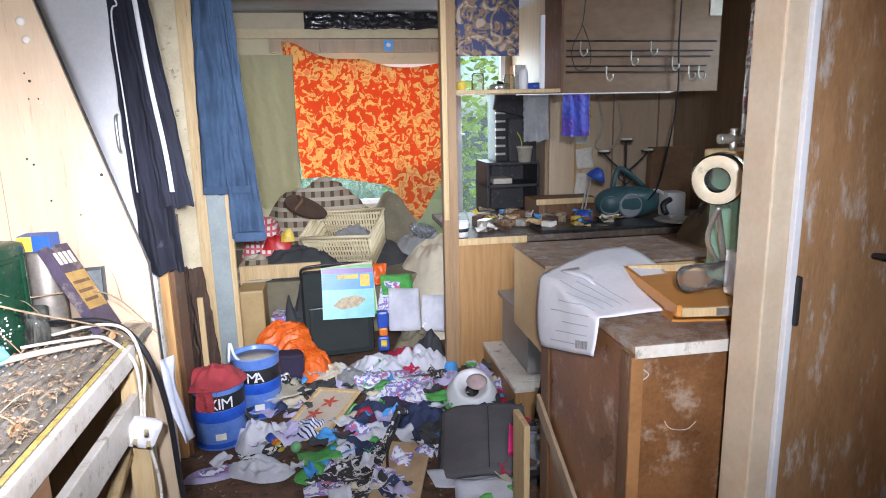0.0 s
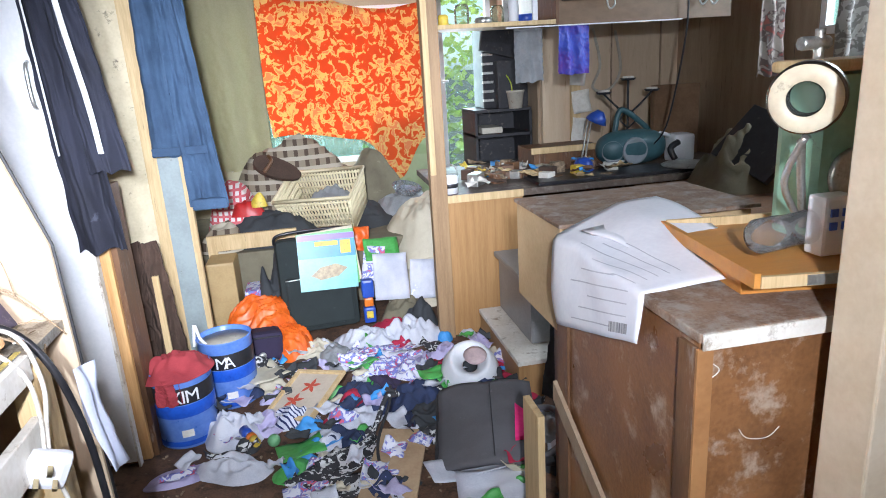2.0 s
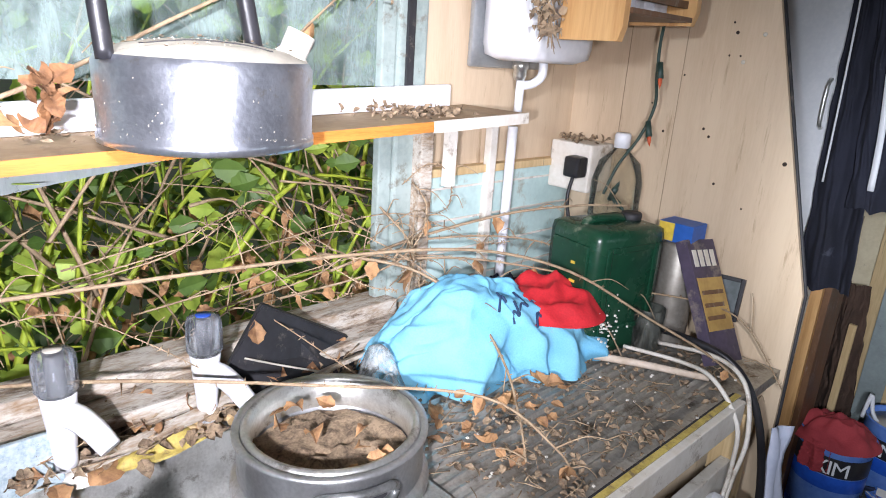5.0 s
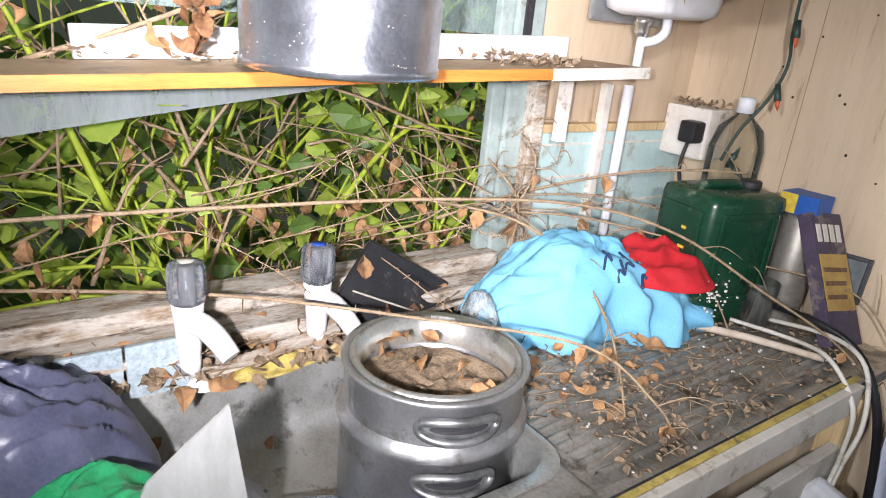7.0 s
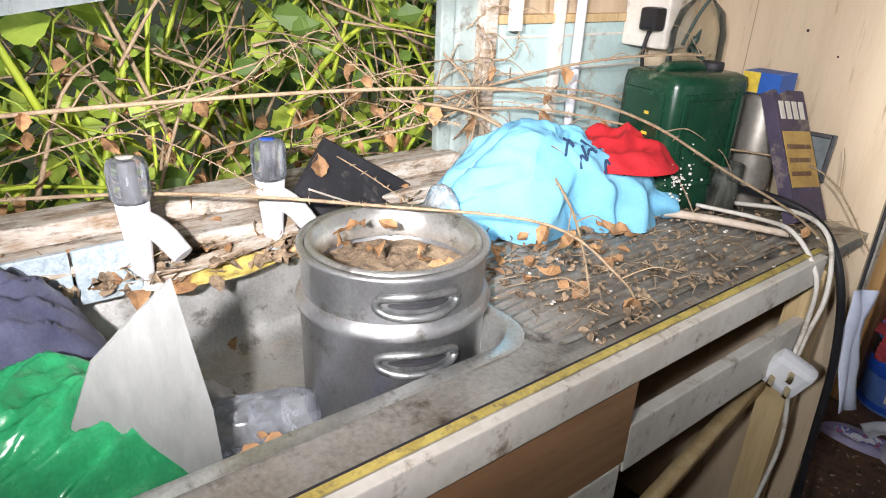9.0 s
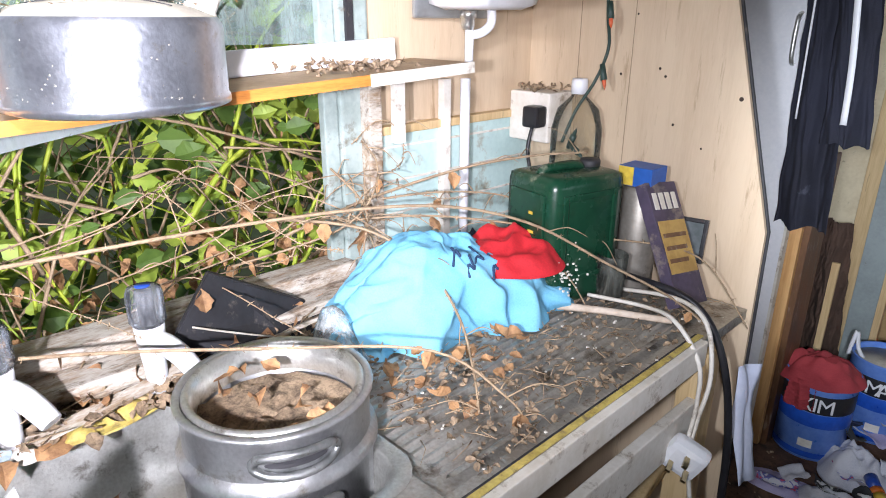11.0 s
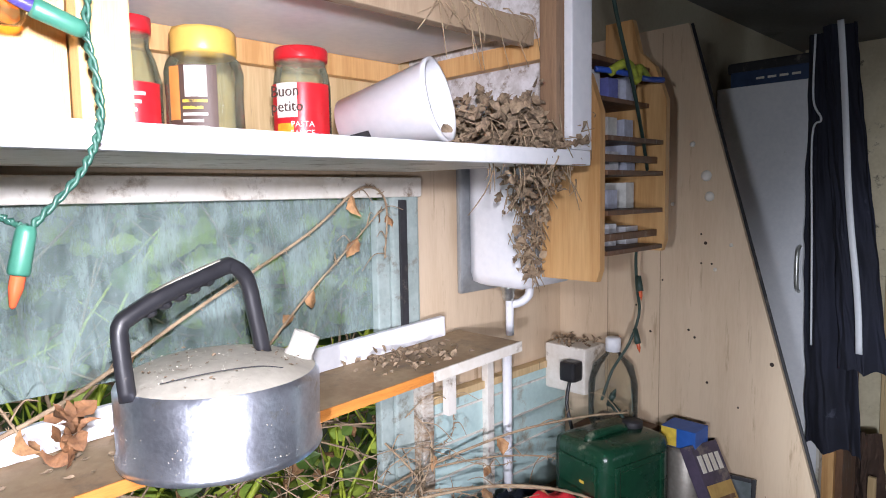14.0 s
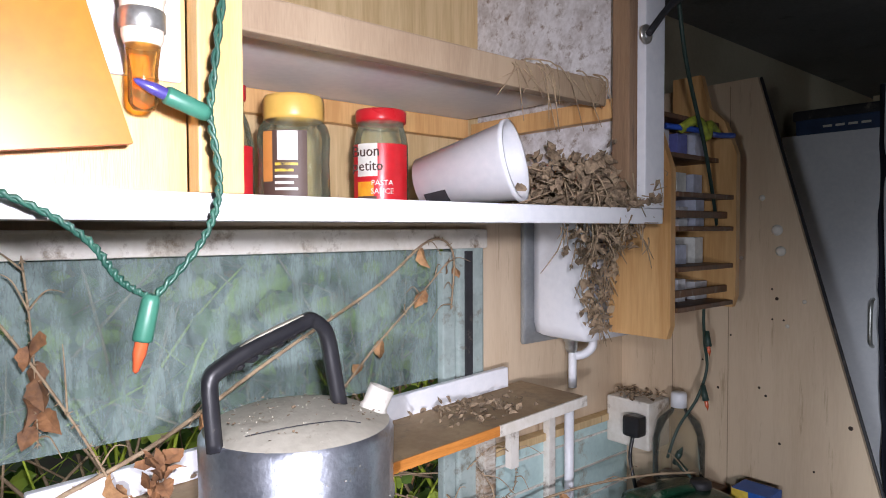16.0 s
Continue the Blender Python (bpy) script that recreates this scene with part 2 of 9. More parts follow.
GRAIN = (9, 9, 0.6)
M = dict(
    tan=mat("tan_wallboard", (0.64, 0.51, 0.36), (0.57, 0.44, 0.30), 0.5, scale=5, fine=60, stretch=(5, 5, 0.5), bump=0.1, dirt=0.22, dirt_colour=(0.36, 0.25, 0.15)),
    cream=mat("cream_wallboard", (0.62, 0.55, 0.41), (0.52, 0.44, 0.31), 0.6, scale=3, dirt=0.25, dirt_colour=(0.30, 0.25, 0.17)),
    olive=mat("olive_wallboard", (0.46, 0.41, 0.29), (0.40, 0.34, 0.23), 0.6, scale=3, dirt=0.15),
    brownwall=mat("brown_wallboard", (0.36, 0.27, 0.18), (0.28, 0.20, 0.13), 0.55, scale=5, stretch=(5, 5, 0.6), dirt=0.2),
    ceiling=mat("grey_ceiling", (0.20, 0.20, 0.20), (0.13, 0.13, 0.13), 0.5, scale=3, dirt=0.3, dirt_colour=(0.05, 0.05, 0.05)),
    floor=mat("dirty_brown_floor", (0.16, 0.085, 0.05), (0.07, 0.04, 0.026), 0.8, scale=12, fine=150, bump=0.6, dirt=0.5, dirt_colour=(0.03, 0.02, 0.015)),
    white=mat("white_paint", (0.82, 0.83, 0.86), (0.72, 0.74, 0.78), 0.4, scale=3, bump=0.04, dirt=0.06, dirt_colour=(0.35, 0.32, 0.28)),
    oldwhite=mat("worn_white_paint", (0.75, 0.72, 0.66), (0.62, 0.58, 0.50), 0.5, scale=10, bump=0.25, dirt=0.35, dirt_colour=(0.22, 0.16, 0.10)),
    flaked=mat("flaking_paint_on_rotten_wood", (0.56, 0.53, 0.47), (0.30, 0.21, 0.13), 0.7, scale=24, fine=180, bump=0.7, stretch=(1.6, 0.5, 1.6), dirt=0.5, dirt_colour=(0.12, 0.08, 0.05)),
    duckegg=mat("pale_blue_green_paint", (0.52, 0.68, 0.66), (0.42, 0.58, 0.57), 0.5, scale=6, dirt=0.3, dirt_colour=(0.28, 0.24, 0.16)),
    pine=mat("pine_wood", (0.66, 0.40, 0.17), (0.52, 0.28, 0.10), 0.45, scale=5, fine=30, stretch=GRAIN, bump=0.1),
    pale=mat("pale_timber", (0.64, 0.48, 0.26), (0.50, 0.35, 0.17), 0.6, scale=5, fine=30, stretch=GRAIN, bump=0.15, dirt=0.15),
    oak=mat("oak_veneer", (0.42, 0.24, 0.10), (0.33, 0.18, 0.07), 0.4, scale=4, fine=30, stretch=(14, 14, 0.7), bump=0.06),
    darkwood=mat("dark_brown_wood", (0.17, 0.085, 0.04), (0.10, 0.05, 0.025), 0.5, scale=6, fine=60, stretch=(5, 5, 0.9), dirt=0.3, dirt_colour=(0.30, 0.25, 0.21)),
    chest=mat("worn_brown_lacquer", (0.25, 0.115, 0.045), (0.15, 0.066, 0.027), 0.3, scale=7, fine=120, bump=0.3, dirt=0.36, dirt_colour=(0.40, 0.30, 0.22)),
    chesttop=mat("dusty_brown_top", (0.28, 0.19, 0.13), (0.16, 0.09, 0.055), 0.7, scale=14, fine=160, bump=0.5, dirt=0.6, dirt_colour=(0.33, 0.29, 0.25)),
    worndoor=mat("flaking_brown_door", (0.44, 0.25, 0.12), (0.31, 0.17, 0.08), 0.42, scale=9, stretch=(2.2, 2.2, 0.55), bump=0.3, dirt=0.40, dirt_colour=(0.58, 0.52, 0.46)),
    steel=mat("dull_steel", (0.72, 0.73, 0.70), (0.50, 0.50, 0.47), 0.32, 0.85, scale=14, fine=220, bump=0.22, dirt=0.34, dirt_colour=(0.20, 0.18, 0.15)),
    grime=mat("grimy_steel_drainer", (0.52, 0.51, 0.47), (0.30, 0.28, 0.24), 0.42, 0.65, scale=9, fine=160, bump=0.45, dirt=0.42, dirt_colour=(0.11, 0.085, 0.06)),
    alu=mat("dusty_aluminium", (0.60, 0.635, 0.71), (0.42, 0.45, 0.52), 0.30, 0.93, scale=16, fine=180, bump=0.2, dirt=0.22, dirt_colour=(0.40, 0.38, 0.35)),
    alutop=mat("dust_on_aluminium", (0.55, 0.52, 0.44), (0.44, 0.41, 0.34), 0.75, 0.15, scale=20, bump=0.3, dirt=0.2, dirt_colour=(0.25, 0.20, 0.14)),
    black=mat("black_plastic", (0.022, 0.022, 0.026), (0.014, 0.014, 0.017), 0.35, scale=20, bump=0.1, dirt=0.12, dirt_colour=(0.15, 0.13, 0.11)),
    dustblack=mat("dusty_black", (0.03, 0.03, 0.035), (0.018, 0.018, 0.02), 0.6, scale=14, bump=0.25, dirt=0.25, dirt_colour=(0.14, 0.12, 0.10)),
    yellow=mat("yellow_trim", (0.75, 0.56, 0.07), (0.55, 0.38, 0.05), 0.5, scale=30, dirt=0.3),
    leafdry=mat("dry_leaf", (0.42, 0.24, 0.11), (0.20, 0.10, 0.045), 0.75, scale=60, bump=0.6, vary=0.35),
    twig=mat("dry_bramble_stem", (0.40, 0.30, 0.19), (0.24, 0.165, 0.10), 0.75, scale=50, fine=300, bump=0.4),
    litter=mat("dry_litter", (0.34, 0.25, 0.16), (0.10, 0.07, 0.045), 0.9, scale=70, fine=260, bump=0.5),
)


# ---- tools ----
def bm_new():
    return bmesh.new()


def box(bm, x0, x1, y0, y1, z0, z1, bevel=0.0, m=None):
    r = bmesh.ops.create_cube(bm, size=1)
    vs = r["verts"]
    bmesh.ops.transform(bm, verts=vs, matrix=Matrix.LocRotScale(((x0 + x1) / 2, (y0 + y1) / 2, (z0 + z1) / 2), None, (abs(x1 - x0), abs(y1 - y0), abs(z1 - z0))))
    if bevel:
        es = list({e for v in vs for e in v.link_edges})
        r2 = bmesh.ops.bevel(bm, geom=es, offset=min(bevel, 0.45 * min(abs(x1 - x0), abs(y1 - y0), abs(z1 - z0))), segments=2, profile=0.6, affect="EDGES")
        vs = list({v for f in r2["faces"] for v in f.verts} | {v for v in vs if v.is_valid})
    if m is not None:
        bmesh.ops.transform(bm, verts=[v for v in vs if v.is_valid], matrix=m)
    return bm


def cube(x0, x1, y0, y1, z0, z1, bevel=0.0, m=None):
    return box(bm_new(), x0, x1, y0, y1, z0, z1, bevel, m)


def lathe(profile, seg=28, m=None, bm=None):
    """Turn (radius, height) pairs about z."""
    bm = bm or bm_new()
    rings = []
    for r, z in profile:
        if r < 1e-5:
            rings.append([bm.verts.new((0, 0, z))])
        else:
            rings.append([bm.verts.new((r * math.cos(2 * math.pi * k / seg), r * math.sin(2 * math.pi * k / seg), z)) for k in range(seg)])
    for a, b in zip(rings, rings[1:]):
        for k in range(seg):
            k2 = (k + 1) % seg
            if len(a) == 1 and len(b) == 1:
                continue
            if len(a) == 1:
                bm.faces.new((a[0], b[k], b[k2]))
            elif len(b) == 1:
                bm.faces.new((a[k], a[k2], b[0]))
            else:
                bm.faces.new((a[k], a[k2], b[k2], b[k]))
    for f in bm.faces:
        f.smooth = True
    if m is not None:
        bm.transform(m)
    return bm


def smooth_line(points, steps=6):
    pts = [Vector(p) for p in points]
    out = []
    for i in range(len(pts) - 1):
        p0, p1, p2, p3 = pts[max(i - 1, 0)], pts[i], pts[i + 1], pts[min(i + 2, len(pts) - 1)]
        for k in range(steps):
            t = k / steps
            out.append(0.5 * ((2 * p1) + (p2 - p0) * t + (2 * p0 - 5 * p1 + 4 * p2 - p3) * t * t + (3 * p1 - p0 - 3 * p2 + p3) * t ** 3))
    return out + [pts[-1]]


def tube(points, r, r2=None, seg=7, bm=None, steps=6):
    """A round bar along a smooth line, from radius r to r2."""
    bm = bm or bm_new()
    line = smooth_line(points, steps) if steps > 1 else [Vector(p) for p in points]
    r2 = r if r2 is None else r2
    last, n = None, len(line)
    side = None
    for i, p in enumerate(line):
        d = (line[min(i + 1, n - 1)] - line[max(i - 1, 0)]).normalized()
        if side is None:
            side = d.orthogonal().normalized()
        side = (side - d * side.dot(d)).normalized()
        up = d.cross(side)
        rad = r + (r2 - r) * i / max(1, n - 1)
        ring = [bm.verts.new(p + rad * (side * math.cos(2 * math.pi * k / seg) + up * math.sin(2 * math.pi * k / seg))) for k in range(seg)]
        if last:
            for k in range(seg):
                f = bm.faces.new((last[k], last[(k + 1) % seg], ring[(k + 1) % seg], ring[k]))
                f.smooth = True
        else:
            bm.faces.new(ring[::-1])
        last = ring
    bm.faces.new(last)
    return bm


def slab(outline, t, bm=None, m=None):
    """An outline in x, y made t thick along z."""
    bm = bm or bm_new()
    a = [bm.verts.new((x, y, 0)) for x, y in outline]
    b = [bm.verts.new((x, y, t)) for x, y in outline]
    bm.faces.new(a[::-1]), bm.faces.new(b)
    for k in range(len(a)):
        k2 = (k + 1) % len(a)
        bm.faces.new((a[k], a[k2], b[k2], b[k]))
    if m is not None:
        bmesh.ops.transform(bm, verts=a + b, matrix=m)
    return bm


def surface(fn, nu, nv, thick=0.0, closed=False):
    """A sheet of nu by nv cells from fn(u, v); thick gives it a back."""
    bm = bm_new()
    g = [[bm.verts.new(fn(i / nu, j / nv)) for j in range(nv + 1)] for i in range(nu + (0 if closed else 1))]
    for i in range(nu):
        for j in range(nv):
            i2 = (i + 1) % len(g)
            f = bm.faces.new((g[i][j], g[i2][j], g[i2][j + 1], g[i][j + 1]))
            f.smooth = True
    if thick:
        bmesh.ops.recalc_face_normals(bm, faces=bm.faces)
        bmesh.ops.solidify(bm, geom=bm.faces[:], thickness=thick)
        for f in bm.faces:
            f.smooth = True
    return bm


def part(name, bm, material, parent=None, label="", fix=True):
    """One mesh object, given in the world's metres, under a thing or part."""
    if fix:
        bmesh.ops.recalc_face_normals(bm, faces=bm.faces)
    if parent is not None:
        o = parent
        base = Vector((0, 0, 0))
        while o is not None:
            base += o.location
            o = o.parent
        bm.transform(Matrix.Translation(-base))
    me = bpy.data.meshes.new(name)
    bm.to_mesh(me)
    bm.free()
    me.materials.append(material)
    ob = new(name, me)
    ob.parent = parent
    return tagged(ob, label)


def thing(name, at, label, category, group="", kind=""):
    """An empty at the base of a thing, which holds its parts."""
    ob = new(name)
    ob.location = at
    ob.empty_display_size = 0.05
    return tagged(ob, label, category, group, kind)


def solid(name, bm, material, label, category, group="", kind="", fix=True):
    """A thing of one mesh, with its origin at its base."""
    if fix:
        bmesh.ops.recalc_face_normals(bm, faces=bm.faces)
    xs, ys, zs = ([v.co[i] for v in bm.verts] for i in range(3))
    base = Vector(((min(xs) + max(xs)) / 2, (min(ys) + max(ys)) / 2, min(zs)))
    bm.transform(Matrix.Translation(-base))
    me = bpy.data.meshes.new(name)
    bm.to_mesh(me)
    bm.free()
    me.materials.append(material)
    ob = new(name, me)
    ob.location = base
    return tagged(ob, label, category, group, kind)


def wall(name, x0, x1, y0, y1, z0, z1, material, label):
    return solid(name, cube(x0, x1, y0, y1, z0, z1), material, label, "wall", kind="structure")


def crumple(cx, cy, z, sx, sy, h, seed, turn=0.0, n=18, rough=1.0):
    """A crumpled cloth heap with an uneven outline that lies on height z."""
    rnd = random.Random(seed)
    off = Vector((rnd.uniform(0, 50), rnd.uniform(0, 50), seed))
    c, s = math.cos(radians(turn)), math.sin(radians(turn))

    def f(u, v):
        a, r = 2 * math.pi * u, v
        edge = 1 + 0.32 * noise.noise(Vector((math.cos(a) * 1.3, math.sin(a) * 1.3, seed * 1.7)))
        x, y = r * edge * math.cos(a) * sx, r * edge * math.sin(a) * sy
        q = Vector((x * 7, y * 7, 0)) + off
        fold = abs(noise.noise(q)) * 0.9 + abs(noise.noise(q * 2.3)) * 0.45 * rough
        ridge = (1 - abs(noise.noise(q * 1.9 + Vector((7, 3, 1)))) * 2.2) * 0.5 + (1 - abs(noise.noise(q * 4.3)) * 2.2) * 0.25
        zz = h * (1 - r ** 2.2) * (0.40 + 0.75 * fold + 0.32 * ridge) + min(0.016, 0.2 * h) * (1 - abs(noise.noise(q * 2.7 + Vector((2, 9, 5)))) * 2.5) * (1 - r ** 4) + 0.012 * noise.noise(q * 4) * min(1, (1 - r) * 4)
        return (cx + c * x - s * y, cy + s * x + c * y, z + max(zz, 0.002 if r > 0.98 else 0.004))
    bm = surface(f, n * 2, n, 0, closed=True)
    return bm


def sheet_of(cx, cy, z, w, d, turn=0, curl=0.01, seed=1, thick=0.0015, tilt=(0, 0)):
    """A limp sheet of paper or card."""
    off = Vector((seed * 3.1, seed * 1.7, 0))
    m = pose(cx, cy, z, tilt[0], tilt[1], turn)

    def f(u, v):
        x, y = (u - 0.5) * w, (v - 0.5) * d
        e = (abs(u - 0.5) + abs(v - 0.5))
        return m @ Vector((x, y, curl * (noise.noise(Vector((u * 2.2, v * 2.2, 0)) + off) + 0.6 * e + 0.5)))
    return surface(f, 8, 8, thick)


def leaf_shape(size, bend=0.3, seed=0):
    """One broad leaf with a point, cupped along its rib."""
    pts = ((0, 0), (0.26, 0.14), (0.30, 0.28), (0.43, 0.44), (0.33, 0.62), (0.28, 0.76), (0.12, 0.92), (0, 1.06))
    vs, fs = [], []
    for k, (x, y) in enumerate(pts):
        z = bend * (y - 0.5) ** 2
        cup = (0.25 + 0.9 * abs(bend)) * x + 0.10 * bend * math.sin(7 * y)
        vs += [(-x * (1 - 0.25 * abs(bend)) * size, y * size, (z + cup) * size), (0, y * size, z * size), (x * (1 - 0.25 * abs(bend)) * size, y * size, (z + cup * (0.6 + 0.4 * bend)) * size)]
    for k in range(len(pts) - 1):
        a, b = 3 * k, 3 * k + 3
        fs += [(a, a + 1, b + 1, b), (a + 1, a + 2, b + 2, b + 1)]
    return vs, fs


def scatter(name, placed, material, label, category):
    """Many small leaves as one object of kind stuff: placed holds (matrix, size, bend)."""
    vs, fs = [], []
    for m, size, bend in placed:
        a, b = leaf_shape(size, bend)
        k = len(vs)
        vs += [tuple(m @ Vector(p)) for p in a]
        fs += [tuple(i + k for i in f) for f in b]
    me = bpy.data.meshes.new(name)
    me.from_pydata(vs, [], fs)
    me.materials.append(material)
    return tagged(new(name, me), label, category, kind="stuff")


def text(name, words, size, m, material, parent, label="", depth=0.0006):
    """Raised lettering as a mesh part."""
    cu = bpy.data.curves.new(name, "FONT")
    cu.body, cu.size, cu.align_x, cu.align_y, cu.extrude, cu.resolution_u = words, size, "CENTER", "CENTER", depth, 2
    tmp = bpy.data.objects.new(name, cu)
    scene.collection.objects.link(tmp)
    bpy.context.view_layer.update()
    me = bpy.data.meshes.new_from_object(tmp.evaluated_get(bpy.context.evaluated_depsgraph_get()))
    bpy.data.objects.remove(tmp)
    bm = bm_new()
    bm.from_mesh(me)
    bm.transform(m)
    return part(name, bm, material, parent, label, fix=False)

# ---- structure ----
TOP = 2.18
X0, X1, Y0, Y1 = -0.92, 2.55, -1.3, 5.2
solid("floor", cube(X0 - 0.06, X1 + 0.06, Y0, Y1 + 0.06, -0.08, 0), M["floor"], "dirty brown floor strewn with rubbish", "floor", kind="structure")
solid("ceiling", cube(X0 - 0.06, X1 + 0.06, Y0, Y1 + 0.06, TOP, TOP + 0.06), M["ceiling"], "grey stained ceiling", "ceiling", kind="structure")
# window wall: below, above, and on both sides of the opening
WY0, WY1, WZ0, WZ1 = -0.55, 1.17, 0.965, 1.63
wall("wall_west_below", X0 - 0.05, X0, Y0, 1.70, 0, WZ0, M["cream"], "cream wallboard under the window")
wall("wall_west_above", X0 - 0.05, X0, Y0, 1.70, WZ1, TOP, M["tan"], "tan wallboard above the window")
wall("wall_west_near", X0 - 0.05, X0, Y0, WY0, WZ0, WZ1, M["tan"], "tan wallboard beside the window")
wall("wall_west_far", X0 - 0.05, X0, WY1 + 0.06, 1.70, WZ0, WZ1, M["tan"], "tan wallboard beside the window")
wall("wall_west_bed", X0 - 0.05, X0, 1.70, Y1, 0, TOP, M["olive"], "olive wallboard beside the bed")
wall("wall_south", X0, X1, Y0 - 0.05, Y0, 0, TOP, M["cream"], "cream wallboard")
# partition at the end of the sink, cut back on a slope
pts = ((X0, 0), (-0.343, 0), (-0.360, 1.045), (-0.612, 1.94), (X0, 1.94))
bm = slab(pts, 0.025, m=Matrix(((1, 0, 0, 0), (0, 0, 1, 1.70), (0, 1, 0, 0), (0, 0, 0, 1))))
solid("wall_partition", bm, M["tan"], "tan wallboard partition with a sloping edge", "wall", kind="structure")
edge = tube([(-0.341, 1.712, 0.0), (-0.358, 1.712, 1.045), (-0.610, 1.712, 1.94)], 0.0035, seg=6, steps=1)
solid("trim", edge, M["dustblack"], "dark edging strip of the partition", "trim", kind="structure")
# far wall with the window behind the curtain, and the glazed door
FX0, FX1, FZ0, FZ1 = -0.45, 1.02, 0.70, 1.80
wall("wall_north_below", X0, FX1 + 0.12, Y1, Y1 + 0.05, 0, FZ0, M["olive"], "olive wallboard under the far window")
wall("wall_north_above", X0, FX1 + 0.12, Y1, Y1 + 0.05, FZ1, TOP, M["olive"], "olive wallboard above the far window")
wall("wall_north_side", X0, FX0, Y1, Y1 + 0.05, FZ0, FZ1, M["olive"], "olive wallboard beside the far window")
wall("wall_north_post", FX1, FX1 + 0.12, Y1, Y1 + 0.05, FZ0, FZ1, M["olive"], "olive wallboard between window and door")
wall("wall_east_near", X1, X1 + 0.05, Y0, 2.0, 0, TOP, M["brownwall"], "brown wallboard")
wall("wall_east_below", X1, X1 + 0.05, 2.0, 3.1, 0, 1.38, M["brownwall"], "brown wallboard under the side window")
wall("wall_east_above", X1, X1 + 0.05, 2.0, 3.1, 1.94, TOP, M["brownwall"], "brown wallboard over the side window")
wall("wall_east_far", X1, X1 + 0.05, 3.1, Y1, 0, TOP, M["brownwall"], "brown wallboard at the end of the worktop")
# the room of the worktop
wall("wall_worktop", 1.62, X1, 4.30, 4.35, 0, TOP, M["tan"], "tan panelled wall behind the worktop")
wall("wall_worktop_side", 1.60, 1.64, 4.34, Y1, 0, TOP, M["brownwall"], "brown wallboard beside the glazed door")
wall("wall_north_door", 1.55, X1, Y1, Y1 + 0.05, 0, TOP, M["brownwall"], "brown wallboard")
wall("wall_north_lintel", FX1 + 0.12, 1.55, Y1, Y1 + 0.05, 1.95, TOP, M["brownwall"], "brown wallboard over the glazed door")
# the doorway that the walk passes
wall("wall_doorway", 1.72, X1, 1.02, 1.06, 0, TOP, M["brownwall"], "brown wallboard beside the doorway")
wall("wall_doorway_head", 0.90, 1.72, 1.02, 1.06, 2.04, TOP, M["brownwall"], "brown wallboard over the door")
jamb = thing("door_frame", (0.89, 1.03, 0), "cream painted wooden door frame with a white edge", "door frame", kind="structure")
part("post", cube(0.862, 0.905, 0.985, 1.07, 0, TOP, 0.004), mat("cream_gloss", (0.66, 0.56, 0.42), (0.58, 0.47, 0.33), 0.4, scale=6, dirt=0.15, dirt_colour=(0.4, 0.3, 0.2)), jamb)
part("edge_strip", cube(0.905, 0.919, 0.975, 1.02, 0, TOP, 0.002), M["white"], jamb, "white painted edge strip")
door = thing("door_1", (1.30, 1.0, 0), "brown wooden door with flaking paint", "door", kind="structure")
leaf = part("leaf", cube(0.921, 1.70, 0.985, 1.02, 0.01, 2.03, 0.003), M["worndoor"], door)
part("hinge", cube(0.917, 0.926, 0.968, 0.984, 1.02, 1.11, 0.002), M["dustblack"], leaf, "rusty brown hinge")
part("handle", tube([(1.08, 0.985, 1.135), (1.08, 0.955, 1.14), (1.10, 0.945, 1.14), (1.125, 0.95, 1.125)], 0.006), M["dustblack"], leaf, "bent dark metal hook")

# ---- window over the sink ----
win = thing("window_1", (-0.94, 0.3, 0.965), "dirty window with grey frame, its lower pane missing", "window", kind="structure")
greyframe = mat("grey_window_frame", (0.36, 0.43, 0.41), (0.26, 0.32, 0.30), 0.5, scale=14, bump=0.2, dirt=0.35, dirt_colour=(0.18, 0.17, 0.13))
fr = cube(-0.95, -0.905, WY1 - 0.005, WY1 + 0.06, 0.965, 1.63, 0.006)
part("side_frame", fr, greyframe, win)
part("inner_frame", cube(-0.93, -0.912, WY1 - 0.035, WY1 - 0.006, 0.985, 1.60, 0.003), greyframe, win)
part("top_frame", cube(-0.95, -0.895, WY0, WY1 + 0.06, 1.605, 1.64, 0.004), M["oldwhite"], win)
part("rubber_seal", cube(-0.905, -0.899, WY1 + 0.01, WY1 + 0.025, 1.37, 1.60), M["dustblack"], win)
pane = part("pane", cube(-0.932, -0.928, WY0, WY1 - 0.03, 1.37, 1.606), glass("grimy_pane", (0.86, 0.95, 0.93), 0.2, 0.56, (0.25, 0.31, 0.30), least=0.4), win, "grimy pane with green algae film")
pane.visible_shadow = False
part("bottom_frame", cube(-0.95, -0.885, WY0, WY1, 0.955, 0.985, 0.004), M["flaked"], win, "peeling cream frame bottom")
part("sill", cube(-0.96, -0.83, WY0, WY1 + 0.02, 0.935, 0.954, 0.003), M["flaked"], win, "peeling white sill")
part("lower_pane_piece", slab([(0.02, 0), (0.9, 0), (0.9, 0.15), (0.0, 0.01)], 0.004, m=Matrix(((0, 0, 1, -0.915), (-1, 0, 0, 0.88), (0, -1, 0, 1.295), (0, 0, 0, 1)))), glass("torn_film", (0.8, 0.86, 0.86), 0.3, 0.42, (0.42, 0.46, 0.47), 6.0, 0.8), win, "torn translucent plastic film")
side = thing("wall_board_1", (-0.90, 1.30, 0.93), "boards beside the window, pale blue below and tan above", "panel", kind="structure")
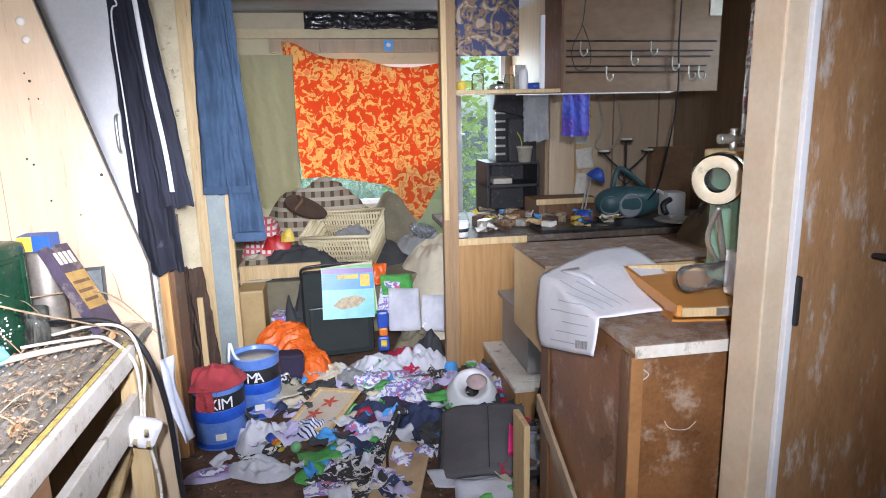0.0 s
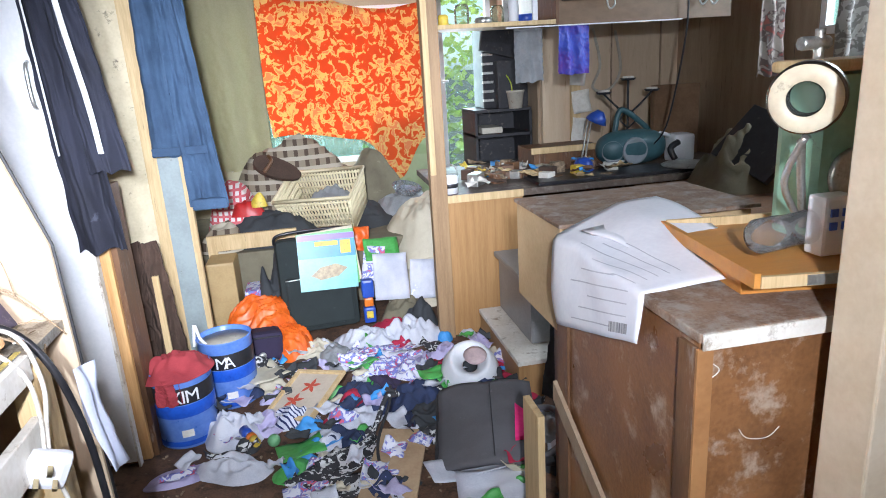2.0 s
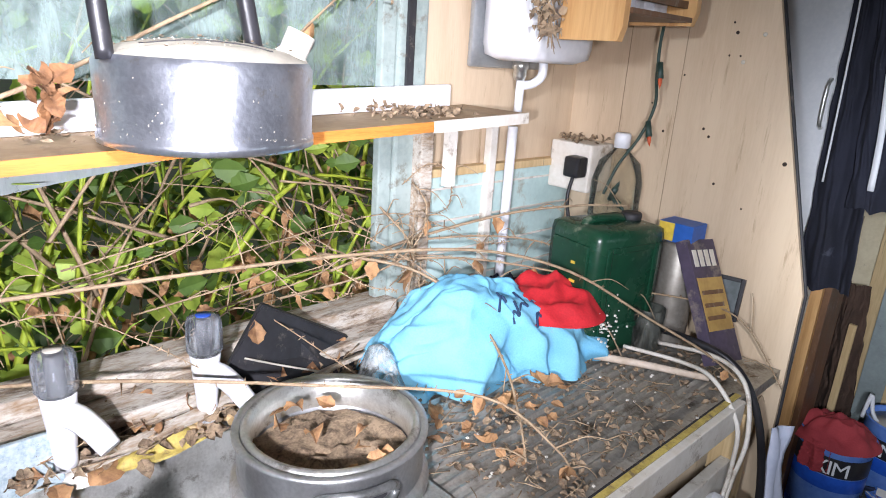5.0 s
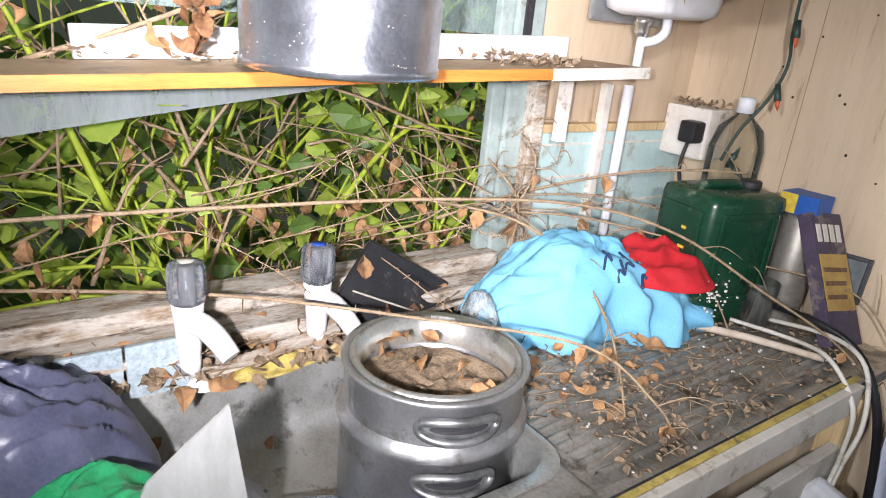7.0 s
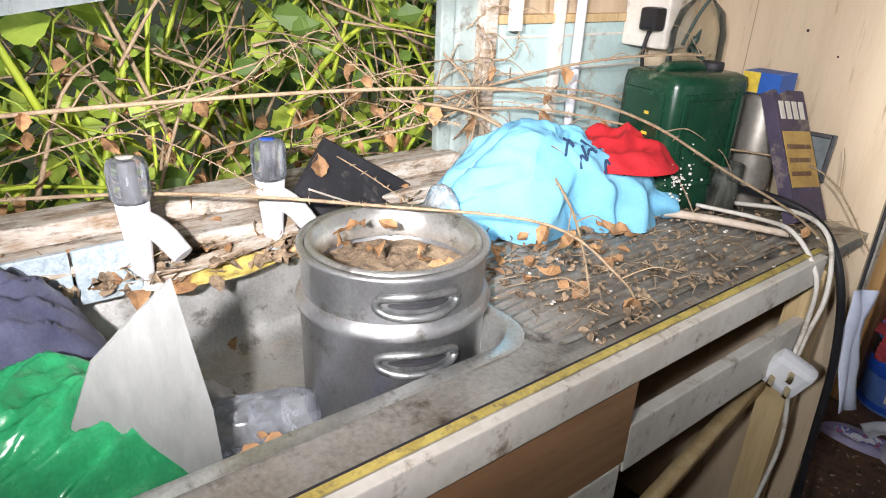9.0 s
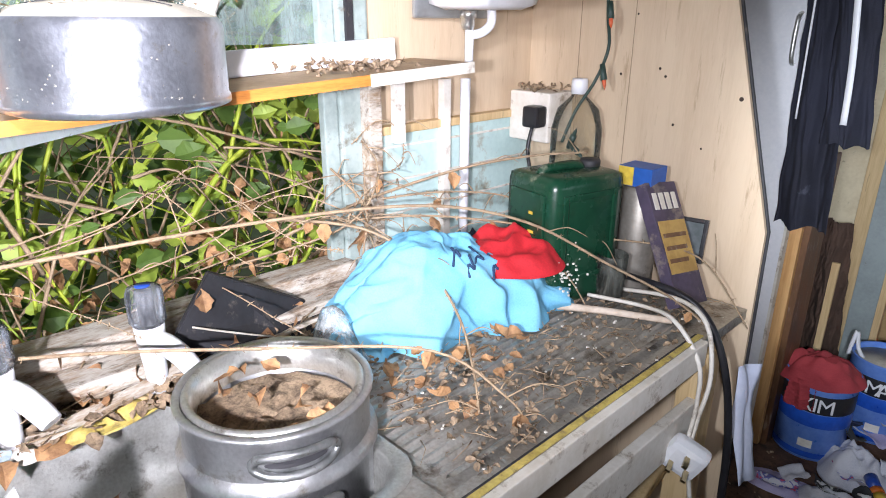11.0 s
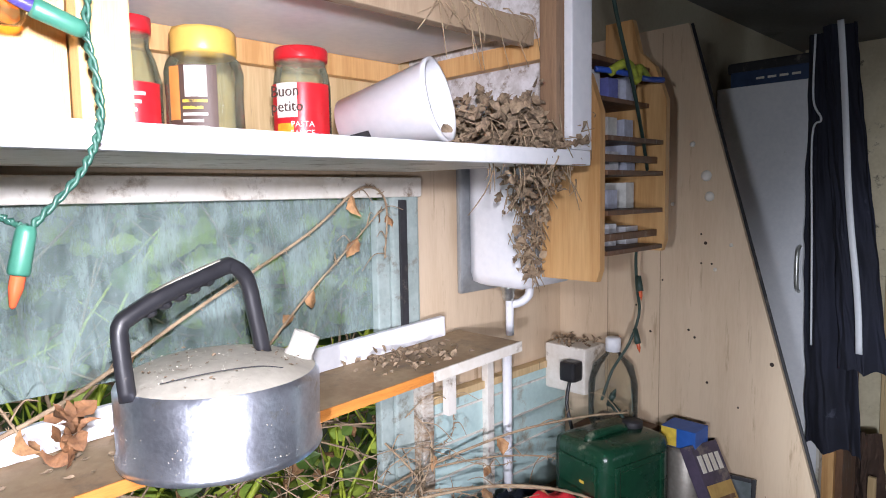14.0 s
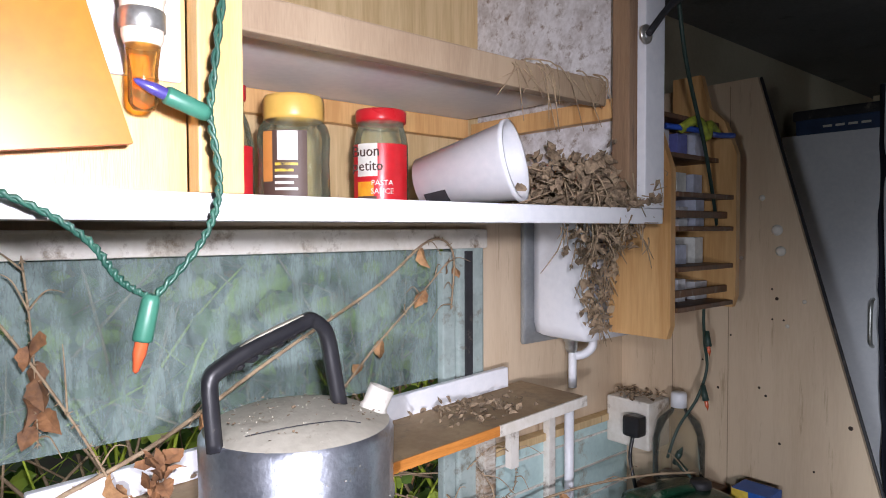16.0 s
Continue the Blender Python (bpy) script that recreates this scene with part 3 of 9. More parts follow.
part("lower_board", cube(-0.918, -0.902, 1.235, 1.695, 0.92, 1.205, 0.002), M["duckegg"], side, "pale blue-green painted boards")
part("rail", cube(-0.918, -0.894, 1.235, 1.695, 1.206, 1.222, 0.002), M["pale"], side)
part("window_post", cube(-0.918, -0.880, 1.207, 1.236, 0.93, 1.30, 0.003), M["flaked"], side, "rotten post with flaking white paint")
for z in (0.985, 1.05, 1.115, 1.18):
    part("batten", cube(-0.9025, -0.899, 1.24, 1.69, z, z + 0.004), M["oldwhite"], side)
part("upright", cube(-0.903, -0.886, 1.395, 1.415, 0.92, 1.30, 0.002), M["oldwhite"], side)

# ---- shelf with the kettle ----
shelf = thing("wall_shelf", (-0.82, 0.6, 1.30), "brown board shelf across the window, dusty", "shelf")
slope = Matrix.Translation((0, 0.75, 1.316)) @ Euler((radians(2.5), 0, 0)).to_matrix().to_4x4() @ Matrix.Translation((0, -0.75, -1.316))
part("board", cube(-0.90, -0.744, -0.5, 1.325, 1.302, 1.316, 0.001, slope), mat("dusty_shelf_board", (0.40, 0.29, 0.17), (0.30, 0.20, 0.11), 0.7, scale=10, bump=0.3, dirt=0.4, dirt_colour=(0.20, 0.15, 0.10)), shelf)
part("front_edge", cube(-0.7435, -0.741, -0.5, 1.105, 1.301, 1.3165, 0, slope), mat("orange_edge_veneer", (0.60, 0.24, 0.05), (0.42, 0.15, 0.03), 0.4, scale=6, stretch=(2, 1, 9), dirt=0.2), shelf, "orange wood edge strip")
part("white_edge", cube(-0.7435, -0.740, 1.106, 1.325, 1.299, 1.317, 0, slope), M["oldwhite"], shelf, "white painted end of the edge")
part("upstand", cube(-0.898, -0.884, 0.50, 1.275, 1.3165, 1.355, 0.003, slope), M["white"], shelf, "white wooden upstand")
part("bracket", cube(-0.86, -0.845, 1.24, 1.26, 1.20, 1.322), M["oldwhite"], shelf)

KX, KY, KZ = -0.735, 0.757, 1.317
kettle = thing("kettle", (KX, KY, KZ), "dusty aluminium kettle with a black handle on the shelf", "kettle")
R = 0.1145
part("body", lathe([(0, 0), (R - 0.01, 0), (R, 0.004), (R, 0.012), (R - 0.002, 0.014), (R - 0.001, 0.085), (R - 0.006, 0.093)], 40, pose(KX, KY, KZ)), M["alu"], kettle)
part("lid", lathe([(R - 0.006, 0.093), (R - 0.03, 0.103), (R * 0.4, 0.110), (0, 0.112)], 40, pose(KX, KY, KZ)), M["alutop"], kettle, "dust-covered top")
part("spout", lathe([(0.018, 0), (0.018, 0.008), (0.016, 0.010), (0.0165, 0.034), (0.013, 0.034), (0.013, 0.02), (0, 0.02)], 18, pose(KX + 0.03, KY + 0.084, KZ + 0.094, -22, 10, 0)), M["oldwhite"], kettle)


def band(points, w, t, bm=None):
    """A flat strip with rounded edges along a line in the plane of the handle."""
    bm = bm or bm_new()
    line = smooth_line(points, 5)
    last = None
    for i, p in enumerate(line):
        d = (line[min(i + 1, len(line) - 1)] - line[max(i - 1, 0)]).normalized()
        across = Vector((0.95, -0.3, 0)).normalized()
        out = d.cross(across).normalized()
        ring = [bm.verts.new(p + across * a * w + out * b * t) for a, b in ((-1, -0.5), (-0.7, -1), (0.7, -1), (1, -0.5), (1, 0.5), (0.7, 1), (-0.7, 1), (-1, 0.5))]
        if last:
            for k in range(8):
                f = bm.faces.new((last[k], last[(k + 1) % 8], ring[(k + 1) % 8], ring[k]))
                f.smooth = True
        else:
            bm.faces.new(ring[::-1])
        last = ring
    bm.faces.new(last)
    return bm


def kp(s, h):
    return (KX + 0.012 - 0.006 * s, KY - 0.020 + 0.086 * s, KZ + h)


part("handle", band([kp(-1.02, 0.088), kp(-1.07, 0.150), kp(-1.05, 0.166), kp(-0.93, 0.174), kp(-0.55, 0.190), kp(-0.1, 0.203), kp(0.30, 0.214), kp(0.42, 0.214), kp(0.58, 0.203), kp(0.66, 0.186), kp(0.74, 0.15), kp(0.86, 0.096)], 0.0125, 0.0085), M["black"], kettle, "black plastic bail handle")
grips = bm_new()
for k in range(5):
    q = -0.72 + 0.19 * k
    bmesh.ops.create_uvsphere(grips, u_segments=10, v_segments=6, radius=1, matrix=Matrix.Translation(kp(q, 0.1745 + 0.0335 * (q + 0.72))) @ Matrix.Diagonal((0.011, 0.0085, 0.006, 1)))
part("finger_grip", grips, M["black"], kettle, fix=False)
part("handle_dust", band([kp(-0.85, 0.1855), kp(-0.5, 0.2005), kp(-0.1, 0.2125), kp(0.25, 0.2215)], 0.007, 0.0012), M["alutop"], kettle, "dust along the handle's top")
part("stray_hair", tube([(KX + 0.045, KY - 0.085, KZ + 0.1045), (KX + 0.065, KY - 0.04, KZ + 0.1105), (KX + 0.072, KY + 0.01, KZ + 0.1085), (KX + 0.082, KY + 0.035, KZ + 0.1035)], 0.0006, seg=5), M["dustblack"], kettle, "dark bent stalk on the lid")
leafbrown = mat("curled_brown_leaf", (0.27, 0.13, 0.055), (0.12, 0.055, 0.025), 0.7, scale=70, bump=0.7, vary=0.3)
dry = thing("leaf_bundle", (-0.80, 0.595, 1.317), "curled dry brown leaves on the shelf", "dry leaf")
dl = random.Random(6)
for k in range(14):
    bm = bm_new()
    vs, fs = leaf_shape(dl.uniform(0.018, 0.034), dl.uniform(-1.8, 1.8))
    vv = [bm.verts.new(v) for v in vs]
    for f in fs:
        bm.faces.new([vv[i] for i in f])
    bm.transform(Matrix.Translation((-0.79 + dl.uniform(-0.012, 0.014), 0.612 + dl.uniform(-0.010, 0.010), 1.320 + 0.0048 * k)) @ Euler((dl.uniform(0.5, 1.6), dl.uniform(-1.0, 1.0), dl.uniform(0, 6.28))).to_matrix().to_4x4())
    part("leaf", bm, leafbrown, dry, fix=False)

# ---- counter, drainer and sink ----
unit = thing("sink_unit", (-0.63, 0.5, 0), "old kitchen sink unit with a yellow edge and white apron", "kitchen unit")
SX0, SX1, SY0, SY1 = -0.845, -0.45, 0.28, 0.92
mustard = mat("dirty_mustard_plastic", (0.58, 0.47, 0.13), (0.38, 0.29, 0.07), 0.6, scale=40, fine=200, bump=0.3, dirt=0.45, dirt_colour=(0.20, 0.15, 0.08))


for a in ((-0.365, SX1 + 0.0055, -0.6, SY1, 0.878, 0.902), (SX0 - 0.06, SX0 - 0.0045, -0.6, SY1, 0.878, 0.902), (SX0 - 0.004, SX1 + 0.005, -0.6, SY0, 0.878, 0.902), (SX0 - 0.06, -0.365, SY1 + 0.0005, 1.695, 0.872, 0.893)):
    part("worktop", cube(*a), M["grime"], unit)


def drainer():
    bm = bm_new()
    n = 192
    rows = []
    for j in range(14):
        y = SY1 + 0.03 + (1.56 - SY1) * j / 13
        row = []
        for i in range(n + 1):
            x = -0.84 + 0.43 * i / n
            ridge = 0.006 * max(0, math.cos(2 * math.pi * i / 8)) ** 0.6 if 6 < i < n - 8 and 0 < j < 13 else 0.0
            lip = 0.008 if i > n - 5 or i < 3 else 0
            row.append(bm.verts.new((x, y, 0.8945 + ridge + lip)))
        rows.append(row)
    for a, b in zip(rows, rows[1:]):
        for i in range(n):
            f = bm.faces.new((a[i], a[i + 1], b[i + 1], b[i]))
            f.smooth = True
    return bm


part("drainer", drainer(), M["grime"], unit, "grooved steel drainer under dirt")
part("edge_strip", cube(-0.392, -0.364, -0.6, 1.50, 0.9025, 0.906, 0.001), M["grime"], unit)
part("edge_groove", cube(-0.3765, -0.373, -0.6, 1.50, 0.9062, 0.9072), M["dustblack"], unit)
part("yellow_strip", cube(-0.372, -0.362, -0.6, 1.50, 0.9065, 0.909, 0.001), mustard, unit, "yellow plastic edge strip")
part("apron", cube(-0.372, -0.352, -0.6, 1.50, 0.855, 0.9015, 0.002), M["oldwhite"], unit, "dirty white apron board")
part("front_panel", cube(-0.374, -0.358, -0.6, 1.035, 0.72, 0.853, 0.002), mat("brown_veneer", (0.40, 0.23, 0.12), (0.30, 0.16, 0.08), 0.45, scale=5, stretch=(4, 1, 9), dirt=0.2, dirt_colour=(0.2, 0.12, 0.07)), unit, "brown veneer panel")
part("lower_rail", cube(-0.378, -0.3585, 1.036, 1.55, 0.70, 0.778, 0.003), M["oldwhite"], unit, "white painted rail")
part("near_rail", cube(-0.376, -0.358, -0.6, 1.03, 0.66, 0.717, 0.003), M["oldwhite"], unit)
part("leg", cube(-0.40, -0.35, 1.51, 1.56, 0, 0.872, 0.003), M["pale"], unit, "brown timber leg")
part("leg", cube(-0.40, -0.35, 0.2, 0.25, 0, 0.655, 0.003), M["pale"], unit)
part("brace", tube([(-0.40, 1.05, 0.45), (-0.40, 1.53, 0.64)], 0.016, seg=4, steps=1), M["pale"], unit)
part("back_board", cube(-0.90, -0.885, -0.6, 1.69, 0, 0.87), M["cream"], unit)
part("block", cube(-0.47, -0.375, 0.93, 1.00, 0.50, 0.652, 0.002, m=None), M["pine"], unit, "reddish wooden block")


def basin():
    bm = bm_new()
    d, r = 0.155, 0.05
    rows = []
    for inset, z in ((-0.018, 0.9035), (0, 0.9045), (0.004, 0.90), (0.012, 0.80), (0.03, 0.765), (0.06, 0.752), (0.19, 0.748)):
        ring = []
        rr = max(0.004, r - inset * 0.4)
        x0, x1, y0, y1 = SX0 + inset, SX1 - inset, SY0 + inset, SY1 - inset
        for cx, cy, a0 in ((x1 - rr, y1 - rr, 0), (x0 + rr, y1 - rr, 90), (x0 + rr, y0 + rr, 180), (x1 - rr, y0 + rr, 270)):
            for k in range(6):
                a = radians(a0 + 18 * k)
                ring.append(bm.verts.new((cx + rr * math.cos(a), cy + rr * math.sin(a), z)))
        rows.append(ring)
    for a, b in zip(rows, rows[1:]):
        for k in range(len(a)):
            f = bm.faces.new((a[k], a[(k + 1) % len(a)], b[(k + 1) % len(a)], b[k]))
            f.smooth = True
    bm.faces.new(rows[-1])
    return bm


part("basin", basin(), M["steel"], unit, "dull steel sink basin")

purple = solid("purple_bottle", lathe([(0, 0), (0.03, 0), (0.034, 0.02), (0.034, 0.09), (0.022, 0.115), (0.012, 0.125), (0, 0.127)], 20, pose(-0.47, 1.36, 0.0) @ Matrix.Diagonal((1.3, 1.3, 2.2, 1))), mat("purple_plastic", (0.16, 0.08, 0.45), (0.12, 0.06, 0.36), 0.3, bump=0.03), "purple plastic bottle under the sink unit", "bottle")

# two pots stacked in the sink
PX, PY, PZ = -0.60, 0.835, 0.752


pot_grey = mat("grey_stamped_handle", (0.34, 0.35, 0.35), (0.16, 0.17, 0.17), 0.45, 0.8, scale=30, dirt=0.3)
pot_steel = mat("stained_pot_steel", (0.64, 0.65, 0.66), (0.46, 0.47, 0.48), 0.34, 0.86, scale=11, fine=200, bump=0.25, dirt=0.3, dirt_colour=(0.24, 0.21, 0.16))


def pot(z, h, r, label):
    th = thing("stock_pot", (PX, PY, z), label, "pot", group="pots stacked in the sink")
    body = part("body", lathe([(0, 0), (r - 0.012, 0), (r, 0.01), (r, h - 0.008), (r + 0.005, h - 0.004), (r + 0.004, h), (r - 0.004, h), (r - 0.005, h - 0.01), (r - 0.005, 0.012), (0, 0.012)], 44, pose(PX, PY, z)), pot_steel, th)
    for a in (-20, 160):
        m = pose(PX, PY, z) @ pose(0, 0, 0, 0, 0, a)
        hz = h - 0.030

        def lug(f, wide, high, out):
            c, q = math.cos(f), math.sin(f)
            y = wide * math.copysign(abs(c) ** 0.7, c)
            return m @ Vector((math.sqrt(r * r - y * y) + out * (1 - (y / 0.06) ** 2), y, hz + high * math.copysign(abs(q) ** 0.8, q)))
        bm = tube([lug(2 * math.pi * k / 28, 0.046, 0.0135, 0.012) for k in range(29)], 0.0052, seg=8, steps=1)
        handle = part("handle", bm, pot_grey, th, "stamped grey side handle")
        part("handle_plate", surface(lambda u, v: lug(2 * math.pi * u, 0.045 * v, 0.013 * v, 0.006), 28, 3, closed=True), pot_grey, handle)
        # no opening: a black plate paints the shade inside the slot
        part("slot", surface(lambda u, v: lug(2 * math.pi * u, 0.034 * v, 0.0045 * v, 0.0085), 28, 2, closed=True), M["dustblack"], handle, "black plate painting the shade in the finger slot")
    return th, body


low, _ = pot(PZ, 0.174, 0.116, "dull steel pot standing in the sink")
high, _ = pot(PZ + 0.175, 0.070, 0.113, "dirty steel pot full of dead leaves")
part("collar", lathe([(0.1165, 0.166), (0.1215, 0.170), (0.1215, 0.176), (0.1175, 0.183), (0.1128, 0.188)], 44, pose(PX, PY, PZ)), pot_steel, high, "rolled seam between the pots")
part("inner_rim", lathe([(0.098, 0.085), (0.098, 0.126), (0.104, 0.128), (0.108, 0.122), (0.107, 0.119)], 40, pose(PX, PY, PZ + 0.120)), M["steel"], high)
part("soil", surface(lambda u, v: (PX + 0.098 * v * math.cos(6.2832 * u), PY + 0.098 * v * math.sin(6.2832 * u), PZ + 0.200 + 0.014 * noise.noise(Vector((math.cos(6.2832 * u) * v * 5, math.sin(6.2832 * u) * v * 5, 3)))), 32, 10, closed=True), M["litter"], high, "rotting leaf litter")

# taps
clear = glass("clear_plastic", (0.86, 0.89, 0.93), 0.12, 0.35, (0.55, 0.58, 0.62))


def tap(x, y, turn, capcolour, label):
    th = thing("tap", (x, y, 0.925), label, "tap", group="taps at the sink")
    m = pose(x, y, 0.925, 0, 0, turn)
    bm = lathe([(0, 0.0), (0.013, 0.0), (0.0135, 0.012), (0.015, 0.04), (0.019, 0.085), (0.020, 0.10), (0, 0.10)], 18, m)
    tube([m @ Vector(p) for p in ((0.0, 0, 0.074), (0.024, 0, 0.074), (0.046, 0, 0.064), (0.064, 0, 0.049), (0.070, 0, 0.044))], 0.0165, 0.0125, 12, bm)
    part("body", bm, M["white"], th, "white plastic tap body")
    part("knob", lathe([(0.0, 0.101), (0.020, 0.101), (0.024, 0.108), (0.024, 0.145), (0.021, 0.153), (0.011, 0.155), (0, 0.155)], 12, m), clear, th, "clear faceted knob")
    part("core", lathe([(0, 0.102), (0.011, 0.102), (0.011, 0.15), (0, 0.15)], 10, m), M["dustblack"], th)
    part("disc", lathe([(0, 0.1555), (0.010, 0.1555), (0.010, 0.157), (0, 0.157)], 14, m), capcolour, th)
    return th


blue_paint = mat("blue_plastic", (0.03, 0.09, 0.45), (0.02, 0.06, 0.33), 0.35, bump=0.02)
red_paint = mat("red_plastic", (0.55, 0.03, 0.03), (0.42, 0.02, 0.02), 0.35, bump=0.02)
tap(-0.80, 0.765, 25, blue_paint, "white plastic cold tap with a clear knob")
tap(-0.80, 0.590, 30, M["alutop"], "white plastic hot tap with a clear knob")

# broken tiles and rubble along the back of the sink
tilemat = mat("patterned_tile", (0.46, 0.54, 0.57), (0.28, 0.36, 0.41), 0.35, scale=120, fine=300, bump=0.1, dirt=0.2)
tiles = thing("tile_row", (-0.80, 0.51, 0.906), "pale blue patterned tiles behind the sink", "tiles")
for y in (0.36, 0.440, 0.515):
    part("tile", cube(-0.806, -0.798, y, y + 0.072, 0.906, 0.978, 0.002, m=None), tilemat, tiles)
rub = random.Random(11)
rubble = thing("rubble", (-0.82, 0.75, 0.903), "peeling boards, plaster flakes and yellow sponge behind the taps", "rubble", kind="stuff")
for k in range(46):
    x, y = -0.835 + rub.uniform(-0.04, 0.05), 0.3 + rub.random() * 0.78
    s = rub.uniform(0.015, 0.035)
    part("flake", crumple(x, y, 0.905, s, s * rub.uniform(0.5, 1.2), 0.014, 100 + k, rub.uniform(0, 90), 6), (M["oldwhite"], M["litter"], M["pale"], M["leafdry"])[k % 4], rubble)
part("sponge", crumple(-0.795, 0.70, 0.905, 0.075, 0.022, 0.014, 7, 95, 18), mustard, rubble, "flat yellow sponge cloth")
part("board", cube(-0.885, -0.850, 0.1, 1.15, 0.905, 0.925, 0.003), M["flaked"], rubble, "rotten wooden strip")
part("white_strip", cube(-0.87, -0.845, 0.1, 0.95, 0.926, 0.94, 0.002), M["flaked"], rubble, "flaking white strip")

for k in range(9):
    y, a = 0.22 + 0.095 * k + rub.uniform(-0.03, 0.03), rub.uniform(-14, 14)
    l = rub.uniform(0.05, 0.12)
    part("splinter", cube(-rub.uniform(0.005, 0.012), 0.008, -l, l, 0, rub.uniform(0.004, 0.012), 0.001, pose(-0.825 + rub.uniform(-0.03, 0.035), y, 0.926 + rub.uniform(0, 0.02), rub.uniform(-8, 8), rub.uniform(-30, 30), a)), (M["flaked"], M["darkwood"], M["flaked"])[k % 3], rubble, "splintered painted board")
tray = thing("black_tray", (-0.80, 0.90, 0.93), "black plastic tray leaning behind the pot", "tray")
tray_face = ((-0.835, 0.868, 1.060), (-0.86, 1.10, 0.915), (-0.80, 0.985, 0.908), (-0.79, 0.815, 0.912), (-0.80, 0.796, 0.995))
bm = bm_new()
front = [bm.verts.new(p) for p in tray_face]
back = [bm.verts.new((x - 0.014, y + 0.004, z)) for x, y, z in tray_face]
bm.faces.new(front), bm.faces.new(back[::-1])
for k in range(5):
    bm.faces.new((front[k], front[(k + 1) % 5], back[(k + 1) % 5], back[k]))
bmesh.ops.bevel(bm, geom=bm.edges[:], offset=0.002, segments=2, affect="EDGES")
part("panel", bm, M["dustblack"], tray)
part("rim", tube([(-0.801, 0.822, 1.000), (-0.798, 0.88, 0.972), (-0.802, 0.945, 0.940)], 0.0016), M["alutop"], tray, "thin pale edge line")
part("foot_lip", tube([(-0.789, 0.813, 0.914), (-0.798, 0.985, 0.910), (-0.856, 1.095, 0.917)], 0.004), M["black"], tray)
bm = bm_new()
vs, fs = leaf_shape(0.034, 0.2)
vv = [bm.verts.new(v) for v in vs]
for f in fs:
    bm.faces.new([vv[i] for i in f])
bm.transform(pose(-0.812, 0.848, 1.010, 62, 0, 78))
part("stuck_leaf", bm, M["leafdry"], tray, "dry leaf stuck on it", fix=False)

# things lying in the sink
jar = thing("plastic_jar", (-0.66, 0.66, 0.755), "cloudy plastic jar lying in the sink", "jar")
m = pose(-0.62, 0.60, 0.80, 84, 0, -12)
part("body", lathe([(0.0, 0.0), (0.028, 0.0), (0.035, 0.01), (0.036, 0.10), (0.030, 0.12), (0, 0.122)], 24, m @ Matrix.Scale(-1, 4, (0, 0, 1))), clear, jar)
part("lid", lathe([(0, 0.0), (0.033, 0.0), (0.036, 0.003), (0.036, 0.016), (0.033, 0.018), (0, 0.018)], 24, m @ pose(0, 0, 0.001)), mat("pale_blue_lid", (0.55, 0.62, 0.72), (0.45, 0.52, 0.62), 0.5, dirt=0.3), jar, "pale blue screw lid")
redcloth_dull = mat("scuffed_red_plastic", (0.36, 0.05, 0.04), (0.24, 0.03, 0.03), 0.5, scale=40, dirt=0.35, dirt_colour=(0.4, 0.36, 0.33))
brush = thing("dish_brush", (-0.50, 0.72, 0.80), "blue and red dish brush in the sink", "brush")
part("handle", tube([(-0.512, 0.715, 0.818), (-0.510, 0.745, 0.826), (-0.505, 0.785, 0.832)], 0.011, 0.009), blue_paint, brush)
part("grip", tube([(-0.52, 0.655, 0.803), (-0.512, 0.713, 0.818)], 0.008, 0.011), redcloth_dull, brush, "red grip")
rag = mat("white_rag", (0.70, 0.70, 0.70), (0.52, 0.52, 0.54), 0.8, scale=20, dirt=0.3)
for k, (x, y, s) in enumerate(((-0.56, 0.58, 0.04), (-0.55, 0.67, 0.035), (-0.74, 0.62, 0.045), (-0.55, 0.50, 0.04))):
    solid("paper_scrap", crumple(x, y, 0.752, s, s * 0.8, 0.05, 30 + k, 30 * k, 8), rag, "crumpled wet white paper in the sink", "paper", group="paper scraps in the sink")


def creased(cx, cy, z, sx, sy, h, seed, along, n=80, amp=1.0):
    """A slack plastic bag: a low dome drawn into long sharp creases that run along one way."""
    c, q = math.cos(radians(along)), math.sin(radians(along))

    def f(u, v):
        a = 2 * math.pi * u
        edge = 1 + 0.20 * noise.noise(Vector((math.cos(a) * 1.4, math.sin(a) * 1.4, seed)))
        x, y = v * edge * math.cos(a) * sx, v * edge * math.sin(a) * sy
        l, w = c * x + q * y, c * y - q * x
        p = Vector((l * 6, w * 30, seed)) + Vector((0, 1.3 * noise.noise(Vector((l * 9, w * 9, seed + 4))), 0))
        ridge = (1 - abs(noise.noise(p)) * 2.6) * 0.020 + (1 - abs(noise.noise(p * 2.3)) * 2.4) * 0.012 + 0.006 * noise.noise(Vector((x * 60, y * 60, seed)))
        zz = h * (1 - v ** 2.6) ** 0.8 * (0.9 + 0.35 * noise.noise(Vector((x * 5, y * 5, seed)))) + amp * ridge * min(1, 4 * (1 - v))
        return (cx + x, cy + y, z + max(0.002, zz))
    return surface(f, n * 2, n, closed=True)


greybag = mat("grey_blue_plastic_bag", (0.12, 0.13, 0.20), (0.07, 0.075, 0.13), 0.32, scale=14, fine=240, bump=0.2, dirt=0.2, dirt_colour=(0.3, 0.3, 0.36))
solid("plastic_bag", creased(-0.75, 0.33, 0.86, 0.17, 0.20, 0.16, 46, 112), greybag, "grey-blue plastic bag heaped over the sink", "bag")
solid("green_bag", creased(-0.60, 0.40, 0.83, 0.155, 0.16, 0.115, 44, 118, amp=0.7), mat("green_plastic_bag", (0.03, 0.34, 0.13), (0.015, 0.22, 0.085), 0.25, scale=12, fine=240, bump=0.2, dirt=0.1, dirt_colour=(0.25, 0.45, 0.3)), "shiny green plastic bag in the sink", "bag")
